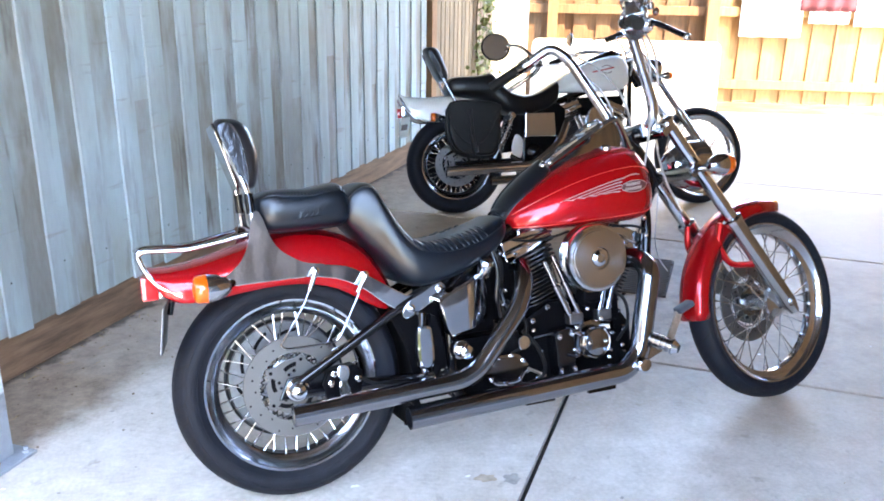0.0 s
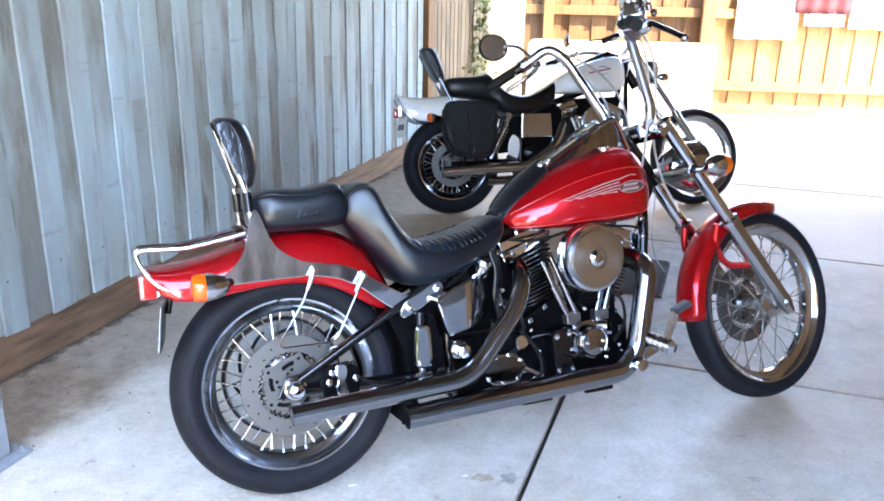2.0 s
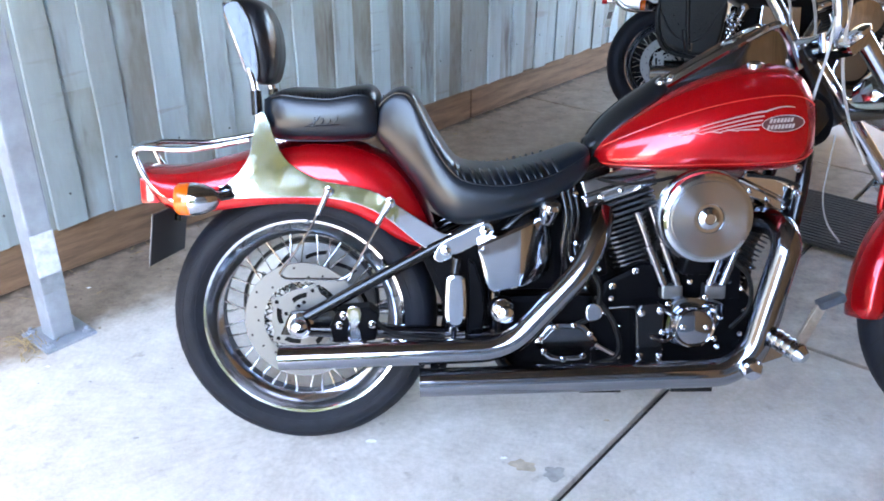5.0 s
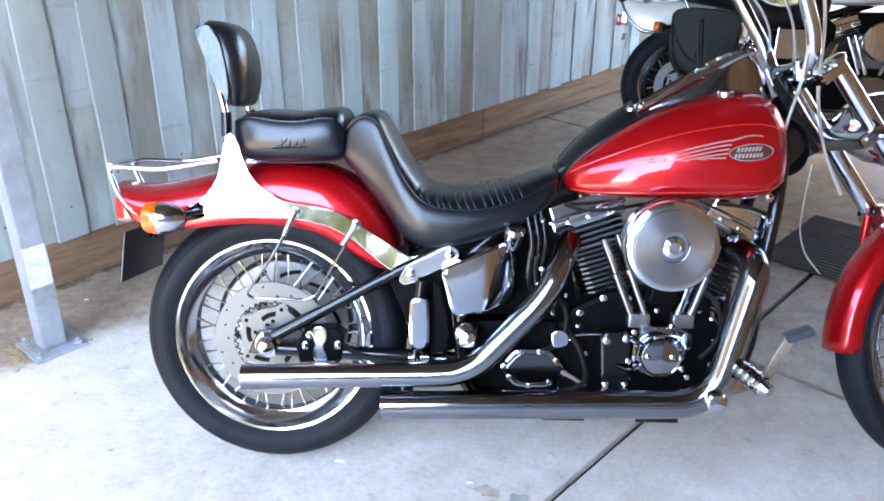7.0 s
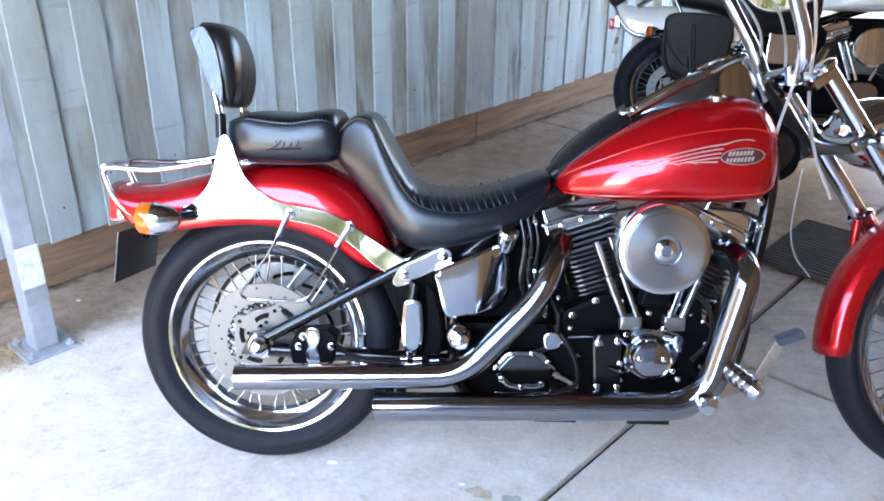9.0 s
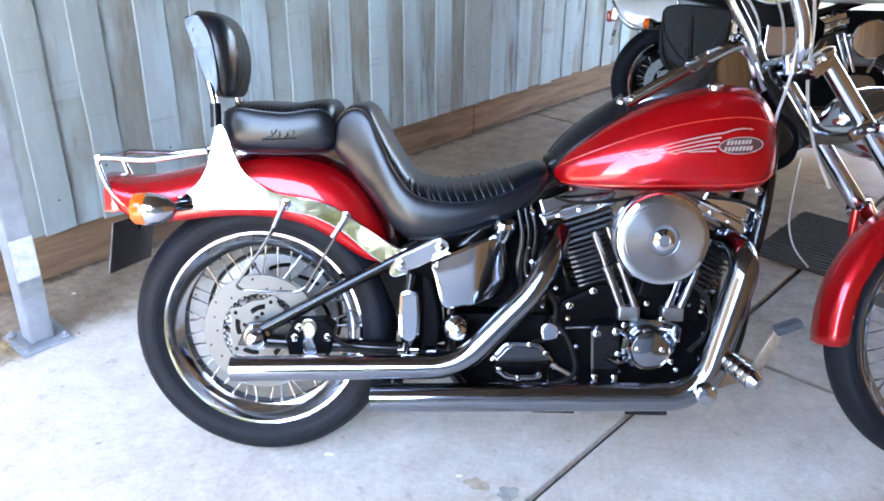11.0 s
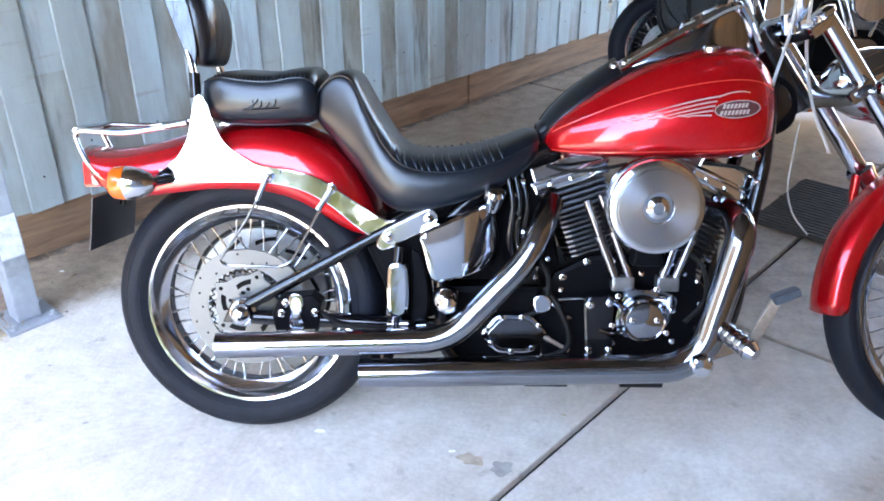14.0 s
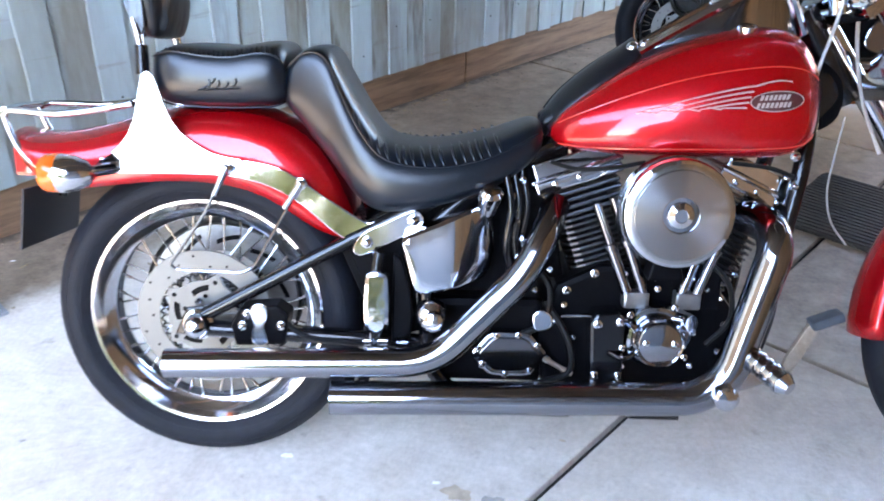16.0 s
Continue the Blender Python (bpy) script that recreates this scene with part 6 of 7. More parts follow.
for s in (-1, 1):
    o = Vector((0, s * 0.098, 0))
    rod(red, "fork_tube", [leg_point(0.925) + o, leg_point(0.52) + o], 0.0205, CHROME_RIM, "chrome fork tube", m=SM)
    lp = [leg_point(0.612), leg_point(0.606), leg_point(0.56), leg_point(0.40), leg_point(0.318), leg_point(0.285)]
    rod(red, "fork_slider", [p + o for p in lp], [0.024, 0.029, 0.0275, 0.0265, 0.0255, 0.017], CHROME_DULL, "polished fork slider", m=SM, seg=18)
    g = Geo().lathe(((0.031, -0.006), (0.031, 0.006), (0.022, 0.010)), leg_point(0.605) + o, RAKE, 18)
    part("dust_cover", mapped(g, SM), CHROME, red)
    g = Geo().lathe(((0.024, -0.004), (0.026, 0.006), (0.016, 0.012), (0.0001, 0.013)), leg_point(0.930) + o, RAKE, 18)
    part("fork_cap", mapped(g, SM), CHROME, red)
    rod(red, "axle_clamp", [FW + Vector((0, s * 0.06, 0)), FW + Vector((0, s * 0.118, 0))], 0.013, CHROME, m=SM)
    rod(red, "axle_nut", [FW + Vector((0, s * 0.118, 0)), FW + Vector((0, s * 0.130, 0))], 0.010, CHROME, m=SM)
    # red mudguard stay
    st_ = [leg_point(0.60) + Vector((-0.03, s * 0.070, 0.0)), Vector((1.385, s * 0.066, 0.535)), Vector((1.425, s * 0.068, 0.462)), leg_point(0.455) + Vector((-0.02, s * 0.082, 0))]
    rod(red, "mudguard_stay", st_, 0.011, RED, "red mudguard stay", 0.03, m=SM)
    bolts(red, "stay_bolt", [leg_point(0.455) + Vector((-0.012, s * 0.104, 0)), leg_point(0.598) + Vector((-0.02, s * 0.110, 0.004))], 0.008, (0, s, 0), CHROME, m=SM)
rod(red, "front_axle", [FW + Vector((0, -0.10, 0)), FW + Vector((0, 0.10, 0))], 0.010, STEEL, m=SM)
for z, h in ((0.905, 0.026), (0.775, 0.030)):
    c = leg_point(z)
    g = Geo().box(c + Vector((-0.028, 0, 0)), (0.062, 0.245, h), Matrix.Rotation(math.atan2(-0.562, 0.827), 3, "Y"))
    part("fork_yoke", mapped(g, SM), CHROME if z > 0.9 else CHROME_DULL, red, "chrome fork yoke", bevel=0.010)
rod(red, "steering_head", [HEAD + RAKE * 0.09, HEAD - RAKE * 0.10], 0.030, BLACK)
g = Geo().lathe(((0.0001, -0.09), (0.035, -0.085), (0.062, -0.055), (0.078, -0.01), (0.082, 0.03), (0.084, 0.036), (0.080, 0.040), (0.03, 0.052), (0.0001, 0.055)), leg_point(0.80) + Vector((0.075, 0, 0.0)), (0.99, 0, -0.10), 32)
part("headlamp", mapped(g, SM), CHROME, red, "round chrome headlamp")
# mudguard
rows = []
for i in range(13):
    a = radians(182.5 - 9.3 * i)
    c, s_ = math.cos(a), math.sin(a)
    lift = 0.0 if i < 10 else 0.0022 * (i - 9) ** 1.4
    w = 0.052 if i < 11 else 0.052 - 0.012 * (i - 10)
    rr = 0.346 + lift
    row = []
    for k, y in ((-0.048, -1), (-0.03, -1.0), (-0.012, -0.9), (-0.002, -0.6), (0.004, 0), (-0.002, 0.6), (-0.012, 0.9), (-0.03, 1.0), (-0.048, 1)):
        row.append(SM @ (FW + Vector(((rr + k) * c, y * w, (rr + k) * s_))))
    rows.append(row)
skin(red, "front_mudguard", rows, RED, "glossy red front mudguard", 0.003, 1)
# handlebar
bar = bend([(1.147, -0.070, 0.925), (1.150, -0.090, 0.945), (1.140, -0.105, 0.990), (1.045, -0.150, 1.19), (1.005, -0.180, 1.235), (0.955, -0.240, 1.195), (0.880, -0.355, 1.146)], 0.045)
barl = [Vector((p.x, -p.y, p.z)) for p in bar]
low = bend([(1.145, -0.070, 0.925), (1.145, 0.0, 0.920), (1.145, 0.070, 0.925)], 0.02)
handlebar = part("handlebar", mapped(Geo().tube(bar[::-1] + low[1:-1] + barl, 0.0155, 14), SM), CHROME, red, "tall chrome ape-hanger handlebar")
for s in (-1, 1):
    rod(red, "riser", [(1.145, s * 0.055, 0.935), (1.150, s * 0.055, 0.895)], 0.020, CHROME, m=SM)
    e0, e1 = Vector((0.965, s * 0.228, 1.203)), Vector((0.880, s * 0.355, 1.146))
    d = (e1 - e0).normalized()
    rod(red, "grip", [e0.lerp(e1, 0.28), e1 + d * 0.004], 0.0175, RUBBER_DARK, "black rubber grip", m=SM)
    rod(red, "switch_housing", [e0.lerp(e1, 0.05), e0.lerp(e1, 0.28)], 0.022, CHROME, "chrome switch housing", m=SM)
    rod(red, "switch_block", [e0.lerp(e1, 0.10) + Vector((-0.02, 0, -0.012)), e0.lerp(e1, 0.24) + Vector((-0.02, 0, -0.012))], 0.016, BLACK, m=SM)
    rod(red, "hand_lever", spline([e0.lerp(e1, 0.02) + Vector((0.035, 0, -0.01)), e0.lerp(e1, 0.4) + Vector((0.062, 0.0, -0.012)), e1 + Vector((0.065, 0, -0.012))] if s > 0 else [(1.000, -0.245, 1.195), (1.010, -0.30, 1.165), (1.017, -0.383, 1.108)], 5), 0.0075, BLACK if s < 0 else CHROME, "hand lever", m=SM)
    rod(red, "lever_clamp", [e0.lerp(e1, -0.03) + Vector((0.005, 0, -0.005)), e0.lerp(e1, 0.03) + Vector((0.03, 0, -0.008))], 0.014, CHROME, m=SM)
part("master_cylinder", mapped(Geo().box((0.995, -0.225, 1.235), (0.065, 0.055, 0.036), pose(0, 0, 0, 0, 20, 35).to_3x3()), SM), CHROME, red, "chrome brake fluid reservoir", bevel=0.005)
for c, sz, rz in (((0.972, -0.238, 1.250), (0.050, 0.046, 0.020), 35), ((0.945, -0.285, 1.205), (0.040, 0.055, 0.050), 35), ((0.985, -0.262, 1.205), (0.028, 0.034, 0.040), 20), ((0.965, -0.262, 1.168), (0.050, 0.060, 0.034), 30), ((1.000, -0.215, 1.172), (0.036, 0.040, 0.045), 10)):
    part("switch_pod", mapped(Geo().box(c, sz, pose(0, 0, 0, 0, 15, rz).to_3x3()), SM), ALU, red, "polished switch pod", bevel=0.006)
for c, rr in (((0.925, -0.312, 1.228), 0.008), ((0.935, -0.272, 1.236), 0.007), ((0.960, -0.300, 1.225), 0.007), ((1.012, -0.240, 1.215), 0.010), ((0.990, -0.282, 1.180), 0.009), ((1.018, -0.212, 1.190), 0.012)):
    part("switch_button", mapped(Geo().ball(c, rr, 10), SM), CHROME if rr > 0.0075 else BLACK, red)
# small chrome beads, added only to catch sparkling highlights round the switchgear
for dx, dy, dz, rr in ((-0.030, -0.020, 0.035, 0.012), (0.000, -0.045, 0.030, 0.010), (0.030, -0.030, 0.020, 0.011), (-0.020, -0.050, 0.000, 0.013), (0.022, -0.055, -0.005, 0.010), (-0.005, -0.035, -0.040, 0.016), (0.035, -0.010, -0.035, 0.012), (-0.035, 0.000, 0.005, 0.011), (0.012, -0.005, 0.055, 0.010), (0.045, -0.015, 0.045, 0.009)):
    c = Vector((0.965 + dx, -0.262 + dy, 1.200 + dz))
    g = Geo().lathe(((0.0001, -rr), (rr * 0.8, -rr * 0.9), (rr, 0), (rr * 0.75, rr * 0.6), (0.0001, rr * 0.9)), c, (dx * 4 - 0.3, dy * 6, dz * 8 + 0.2), 14)
    part("glint_bead", mapped(g, SM), CHROME, red)
part("lever_ball", mapped(Geo().ball((1.017, -0.386, 1.106), 0.011, 12), SM), CHROME_DULL, red)
# mirrors
for s in (-1, 1):
    rod(red, "mirror_stem", spline([(0.975, s * 0.235, 1.215), (0.965, s * 0.29, 1.265), (0.945, s * 0.335, 1.282)], 5), 0.0055, CHROME, m=SM)
    mc, md = Vector((0.925, s * 0.375, 1.287)), Vector((-0.45, -0.88, 0.12)) if s > 0 else Vector((-0.95, 0.25, 0.0))
    g = Geo().lathe(((0.0001, -0.022), (0.025, -0.018), (0.045, -0.008), (0.050, 0.0), (0.048, 0.004), (0.044, 0.003)), mc, md, 28)
    mi = part("mirror", mapped(g, SM), BLACK_SATIN, red, "round mirror with a dark back")
    g = Geo().lathe(((0.045, 0.003), (0.0001, 0.0032)), mc, md, 28)
    part("mirror_glass", mapped(g, SM), MIRROR, mi)
# cables
for k, (pts, r) in enumerate((
    ([(0.93, 0.26, 1.175), (1.05, 0.24, 1.205), (1.165, 0.15, 1.10), (1.175, 0.06, 0.95), (1.13, 0.05, 0.80), (1.08, 0.06, 0.70)], 0.0034),
    ([(1.02, -0.22, 1.22), (1.12, -0.16, 1.14), (1.17, -0.10, 1.02), (1.19, -0.05, 0.88), (1.21, -0.06, 0.76), (1.245, -0.085, 0.66)], 0.0034),
    ([(1.01, -0.22, 1.20), (1.09, -0.16, 1.16), (1.14, -0.11, 1.06), (1.145, -0.08, 0.92), (1.12, -0.085, 0.82), (1.11, -0.07, 0.74)], 0.0034),
    ([(1.20, -0.03, 0.72), (1.195, -0.02, 0.64), (1.20, 0.0, 0.57), (1.225, 0.02, 0.51), (1.27, 0.04, 0.46)], 0.0020),
    ([(0.94, 0.25, 1.16), (1.05, 0.20, 1.15), (1.13, 0.11, 1.02), (1.11, 0.09, 0.86), (1.09, 0.08, 0.74)], 0.0032))):
    rod(red, "control_cable", spline(pts, 7), r, CABLE, "pale braided control cable", seg=8)
# front indicators and mirrors
for s in (-1, 1):
    rod(red, "indicator_arm", [leg_point(0.775) + Vector((0.0, s * 0.11, 0)), leg_point(0.775) + Vector((0.005, s * 0.155, 0.004))], 0.012, CHROME, m=SM)
    indicator(red, leg_point(0.775) + Vector((0.015, s * 0.175, 0.004)), (1, 0, 0.0), SM, 1.0)
part("neck_cover", Geo().plate(spline([(1.120, 0.705), (1.150, 0.690), (1.190, 0.720), (1.190, 0.79), (1.135, 0.815)], 4, True), -0.030, 0.030), BLACK_SATIN, red, "black cover round the steering head", bevel=0.01)
# rear belt pulley and front brake caliper on the far side
g = Geo().ring(((0.098, 0.070), (0.154, 0.070), (0.157, 0.074), (0.157, 0.096), (0.098, 0.096)), RW, (0, 1, 0), 72)
pu = part("belt_pulley", g, ALU_CAST, red, "toothed alloy belt pulley")
part("drive_belt", Geo().ring(((0.1575, 0.072), (0.165, 0.072), (0.165, 0.095), (0.1575, 0.095)), RW, (0, 1, 0), 72), RUBBER_DARK, pu, "black toothed drive belt")
for k in range(10):
    a = 2 * math.pi * k / 10
    arc = [a + 0.40 * i / 6 for i in range(7)]
    sl = [(RW.x + (0.140 - 0.018 * i / 6) * math.cos(q), RW.z + (0.140 - 0.018 * i / 6) * math.sin(q)) for i, q in enumerate(arc)] + [(RW.x + (0.112 + 0.018 * i / 6) * math.cos(q), RW.z + (0.112 + 0.018 * i / 6) * math.sin(q)) for i, q in enumerate(arc[::-1])]
    part("pulley_slot", Geo().plate(sl, 0.0686, 0.0694), BLACK_SATIN, pu)
for k in range(5):
    a = 2 * math.pi * k / 5
    rod(pu, "pulley_arm", [RW + Vector((0.03 * math.cos(a), 0.080, 0.03 * math.sin(a))), RW + Vector((0.10 * math.cos(a), 0.080, 0.10 * math.sin(a)))], 0.012, ALU_CAST)
part("front_caliper", mapped(Geo().plate(spline([(1.50, 0.36), (1.53, 0.43), (1.50, 0.47), (1.455, 0.46), (1.45, 0.39)], 3, True), 0.055, 0.095), SM), ALU_CAST, red, "cast front brake caliper", bevel=0.006)
# red cap and bottom of the upper fork shroud behind the leg
part("horn_cover", Geo().plate(spline([(1.115, 0.70), (1.15, 0.72), (1.175, 0.76), (1.15, 0.80), (1.12, 0.78)], 4, True), -0.05, 0.05), BLACK, red, bevel=0.01)

# ---------------------------------------------------------------- the white motorcycle
white = thing("white_motorcycle", "white cruiser motorcycle with black saddlebags leaning on its stand", "motorcycle", Matrix.Translation((1.452, 2.354, 0)) @ pose(0, 0, 0, -12, 0, -10.65) @ Matrix.Scale(0.96, 4))
tagged(white, group="parked motorcycles")
RW2, FW2 = Vector((0.02, 0, 0.300)), Vector((1.645, 0, 0.312))
wheel(white, "rear_wheel", RW2, 0.300, 0.066, 0.212)
# added black disc that makes the gaps between the spokes dark
g = Geo().lathe(((0.0001, 0.080), (0.10, 0.078), (0.190, 0.074), (0.198, 0.078), (0.196, 0.084), (0.0001, 0.088)), RW2, (0, 1, 0), 48)
part("backing_disc", g, BLACK_SATIN, white, "black disc added on the wheel's far side to darken the view through the spokes")
rod(white, "axle", [RW2 + Vector((0, -0.12, 0)), RW2 + Vector((0, 0.12, 0))], 0.012, STEEL)
P = [(0.30, 0.555), (0.24, 0.64), (0.16, 0.700), (0.06, 0.722), (-0.05, 0.720), (-0.15, 0.710), (-0.24, 0.710), (-0.315, 0.730)]
Q = [(0.25, 0.53), (0.20, 0.56), (0.13, 0.585), (0.04, 0.590), (-0.05, 0.580), (-0.13, 0.560), (-0.20, 0.560), (-0.262, 0.585)]
fender2 = skin(white, "rear_mudguard", fender_rows(P, Q, [0.09, 0.092, 0.094, 0.096, 0.098, 0.098, 0.094, 0.082]), WHITE, "white rear mudguard with a chrome rim")
for s in (-1, 1):
    rod(white, "fender_trim", spline([(-0.315, s * 0.07, 0.70), (-0.27, s * 0.09, 0.62), (-0.20, s * 0.100, 0.565), (-0.08, s * 0.102, 0.560), (0.03, s * 0.102, 0.58)], 5), 0.007, CHROME, "chrome mudguard trim")
    rod(white, "indicator_stalk", [(-0.06, s * 0.10, 0.585), (-0.10, s * 0.135, 0.583)], 0.010, BLACK)
    indicator(white, (-0.118, s * 0.140, 0.582), (-1, 0, 0), s=0.75)
    rod(white, "swingarm", [(0.0, s * 0.105, 0.300), (0.42, s * 0.10, 0.310)], 0.020, BLACK, "black swingarm")
    # coil-over shock
    a, b = Vector((0.355, s * 0.135, 0.575)), Vector((0.235, s * 0.135, 0.330))
    sh = rod(white, "shock_absorber", [a, b], 0.014, CHROME, "chrome shock absorber with a coil spring")
    pts = []
    for k in range(90):
        t = k / 89
        an = t * 9 * 2 * math.pi
        ax = (b - a).normalized()
        e = ax.orthogonal().normalized()
        pts.append(a.lerp(b, 0.12 + 0.70 * t) + (e * math.cos(an) + ax.cross(e) * math.sin(an)) * 0.026)
    part("spring", Geo().tube(pts, 0.0052, 6), CHROME, sh, "chrome coil spring")
    g = Geo().lathe(((0.024, 0), (0.026, 0.01), (0.018, 0.02), (0.0001, 0.022)), a + Vector((0, -s * 0.01, 0.01)), (0, s, 0), 16)
    part("shock_cap", g, CHROME, sh)
tl = part("tail_lamp", Geo().box((-0.285, 0, 0.625), (0.05, 0.12, 0.07)), CHROME, white, "chrome tail lamp", bevel=0.01)
part("lens", Geo().box((-0.318, 0, 0.612), (0.03, 0.105, 0.055)), RED_LENS, tl, "red lens", bevel=0.01)
mt = Matrix.Translation((-0.285, -0.01, 0.530)) @ pose(0, 0, 0, 0, 10, 8)
pl = part("number_plate", mapped(Geo().box((0, 0, 0), (0.003, 0.18, 0.12)), mt), PLATE_WHITE, white, "pale number plate below the tail")
part("plate_bar", mapped(Geo().box((-0.0025, 0, 0.0), (0.001, 0.13, 0.035)), mt), DECAL_DARK, pl)
# sissy bar with pad
rod(white, "sissy_bar", bend([(0.03, -0.105, 0.64), (-0.04, -0.095, 0.78), (-0.125, -0.080, 0.94), (-0.130, 0.080, 0.94), (-0.04, 0.095, 0.78), (0.03, 0.105, 0.64)], 0.03), 0.008, CHROME_DARK, "chrome sissy bar")
rings = []
for x0, x1, z, w in resample([(-0.066, -0.034, 0.800, 0.060), (-0.078, -0.016, 0.812, 0.085), (-0.100, -0.018, 0.850, 0.098), (-0.126, -0.036, 0.905, 0.102), (-0.150, -0.058, 0.960, 0.096), (-0.158, -0.078, 0.990, 0.080), (-0.146, -0.104, 1.002, 0.055)], 3):
    cx, hx = (x0 + x1) / 2, (x1 - x0) / 2
    rings.append([Vector((cx + hx * math.copysign(abs(math.cos(t)) ** 0.75, math.cos(t)), w * math.copysign(abs(math.sin(t)) ** 0.6, math.sin(t)), z)) for t in [2 * math.pi * i / 24 for i in range(24)]])
pad2 = part("backrest", Geo().loft(rings), LEATHER_SHINY, white, "black leather backrest pad", angle=80, sub=1)
for s in (-1, 1):
    y0, y1 = sorted((s * 0.098, s * 0.103))
    part("side_trim", Geo().plate(spline([(-0.148, 0.968), (-0.120, 0.968), (-0.092, 0.910), (-0.066, 0.852), (-0.058, 0.815), (-0.074, 0.822), (-0.100, 0.868), (-0.128, 0.922)], 4, True), y0, y1), CREASED, pad2, "creased silver trim on the pad's side", bevel=0.002)
# saddle
S2 = [(-0.025, 0.724, 0.782, 0.792, 0.085), (0.0, 0.709, 0.802, 0.817, 0.105), (0.06, 0.699, 0.807, 0.825, 0.118), (0.14, 0.689, 0.807, 0.827, 0.124), (0.205, 0.674, 0.814, 0.837, 0.128), (0.24, 0.659, 0.82, 0.844, 0.126), (0.275, 0.639, 0.787, 0.812, 0.128), (0.31, 0.614, 0.75, 0.773, 0.132), (0.37, 0.589, 0.707, 0.727, 0.134), (0.45, 0.586, 0.69, 0.71, 0.13), (0.53, 0.602, 0.703, 0.725, 0.12), (0.61, 0.629, 0.74, 0.763, 0.108), (0.675, 0.682, 0.777, 0.803, 0.092)]
part("saddle", Geo().loft([seat_ring(*q) for q in resample(S2, 3)]), LEATHER, white, "black leather two-up saddle", angle=70, sub=1)
rod(white, "saddle_roll", [(0.225, -0.10, 0.815), (0.225, 0.10, 0.815)], 0.022, LEATHER)
# saddlebags
for s in (-1, 1):
    body = spline([(-0.045, 0.640), (-0.052, 0.54), (-0.035, 0.44), (0.005, 0.385), (0.10, 0.352), (0.205, 0.356), (0.240, 0.41), (0.256, 0.52), (0.250, 0.620), (0.10, 0.655)], 4, True)
    y0, y1 = sorted((s * 0.115, s * 0.235))
    bag = part("saddlebag", Geo().plate(body, y0, y1), HIDE, white, "black leather saddlebag with buckled flap", bevel=0.018, angle=50)
    flap = spline([(-0.050, 0.655), (-0.050, 0.56), (0.0, 0.47), (0.055, 0.425), (0.115, 0.418), (0.165, 0.46), (0.215, 0.55), (0.250, 0.640), (0.10, 0.668)], 4, True)
    y0, y1 = sorted((s * 0.236, s * 0.244))
    fl = part("flap", Geo().plate(flap, y0, y1), HIDE, bag, bevel=0.003)
    g = Geo().tube([(x, s * 0.243, z) for x, z in flap], 0.005, 6, closed=True)
    part("flap_edge", g, HIDE, bag)
    rod(bag, "strap", [(0.07, s * 0.246, 0.62), (0.08, s * 0.248, 0.50), (0.095, s * 0.246, 0.385)], 0.010, HIDE)
    g = Geo().tube([(0.078, s * 0.256, 0.405), (0.108, s * 0.256, 0.405), (0.110, s * 0.256, 0.375), (0.080, s * 0.256, 0.375)], 0.003, 6, closed=True)
    part("buckle", g, CHROME, bag, "chrome buckle")
    g = Geo()
    for k in range(9):
        a = flap[0]
        x, z = -0.01 + 0.026 * k, 0.455 + 0.9 * (k / 8 - 0.42) ** 2 * 0.5
        g.ball((x + 0.02, s * 0.246, z), 0.003, 8)
    part("stud", g, CHROME_DARK, bag)
    rod(bag, "gusset", spline([(-0.050, s * 0.18, 0.62), (-0.060, s * 0.18, 0.53), (-0.042, s * 0.18, 0.43), (0.0, s * 0.18, 0.372), (0.10, s * 0.18, 0.345), (0.21, s * 0.18, 0.350), (0.250, s * 0.18, 0.42), (0.262, s * 0.18, 0.52)], 4), 0.012, HIDE)
    rod(bag, "buckle_strap", [(0.066, s * 0.252, 0.47), (0.080, s * 0.256, 0.40), (0.094, s * 0.250, 0.355)], 0.011, HIDE)
# tank
T2 = [(0.64, 0.727, 0.744, 0.03), (0.66, 0.722, 0.777, 0.075), (0.71, 0.719, 0.83, 0.115), (0.79, 0.719, 0.875, 0.14), (0.88, 0.722, 0.912, 0.152), (0.98, 0.725, 0.94, 0.156), (1.06, 0.73, 0.948, 0.145), (1.105, 0.752, 0.927, 0.118), (1.125, 0.792, 0.89, 0.07)]
t2 = resample(T2, 4)
tank2 = part("fuel_tank", Geo().loft([tank_ring(*q) for q in t2]), WHITE, white, "white teardrop fuel tank with a red stripe", angle=80, sub=1)
g = Geo().plate([(0.86, 0.832), (1.00, 0.859), (1.00, 0.867), (0.86, 0.840)], -0.1525, -0.150)
part("red_stripe", g, RED_LENS, tank2, "thin red stripe")
g = Geo().tube([(0.95 + 0.035 * math.cos(a), -0.1545, 0.853 + 0.022 * math.sin(a)) for a in [math.pi * (0.15 + 0.7 * k / 10) for k in range(11)]], 0.002, 5)
g.tube([(0.955 + 0.033 * math.cos(a), -0.1525, 0.850 + 0.022 * math.sin(a)) for a in [math.pi * (1.15 + 0.7 * k / 10) for k in range(11)]], 0.002, 5)
part("tank_mark", g, DECAL_DARK, tank2)
g = Geo().loft([[Vector((x, -w, z0)), Vector((x, -w * 0.8, z1)), Vector((x, w * 0.8, z1)), Vector((x, w, z0))] for x, w, z0, z1 in ((0.80, 0.03, 0.865, 0.885), (0.93, 0.045, 0.905, 0.945), (1.03, 0.05, 0.925, 0.982), (1.08, 0.04, 0.915, 0.960))])
part("dash_console", g, BLACK, white, "black dash console", bevel=0.006)
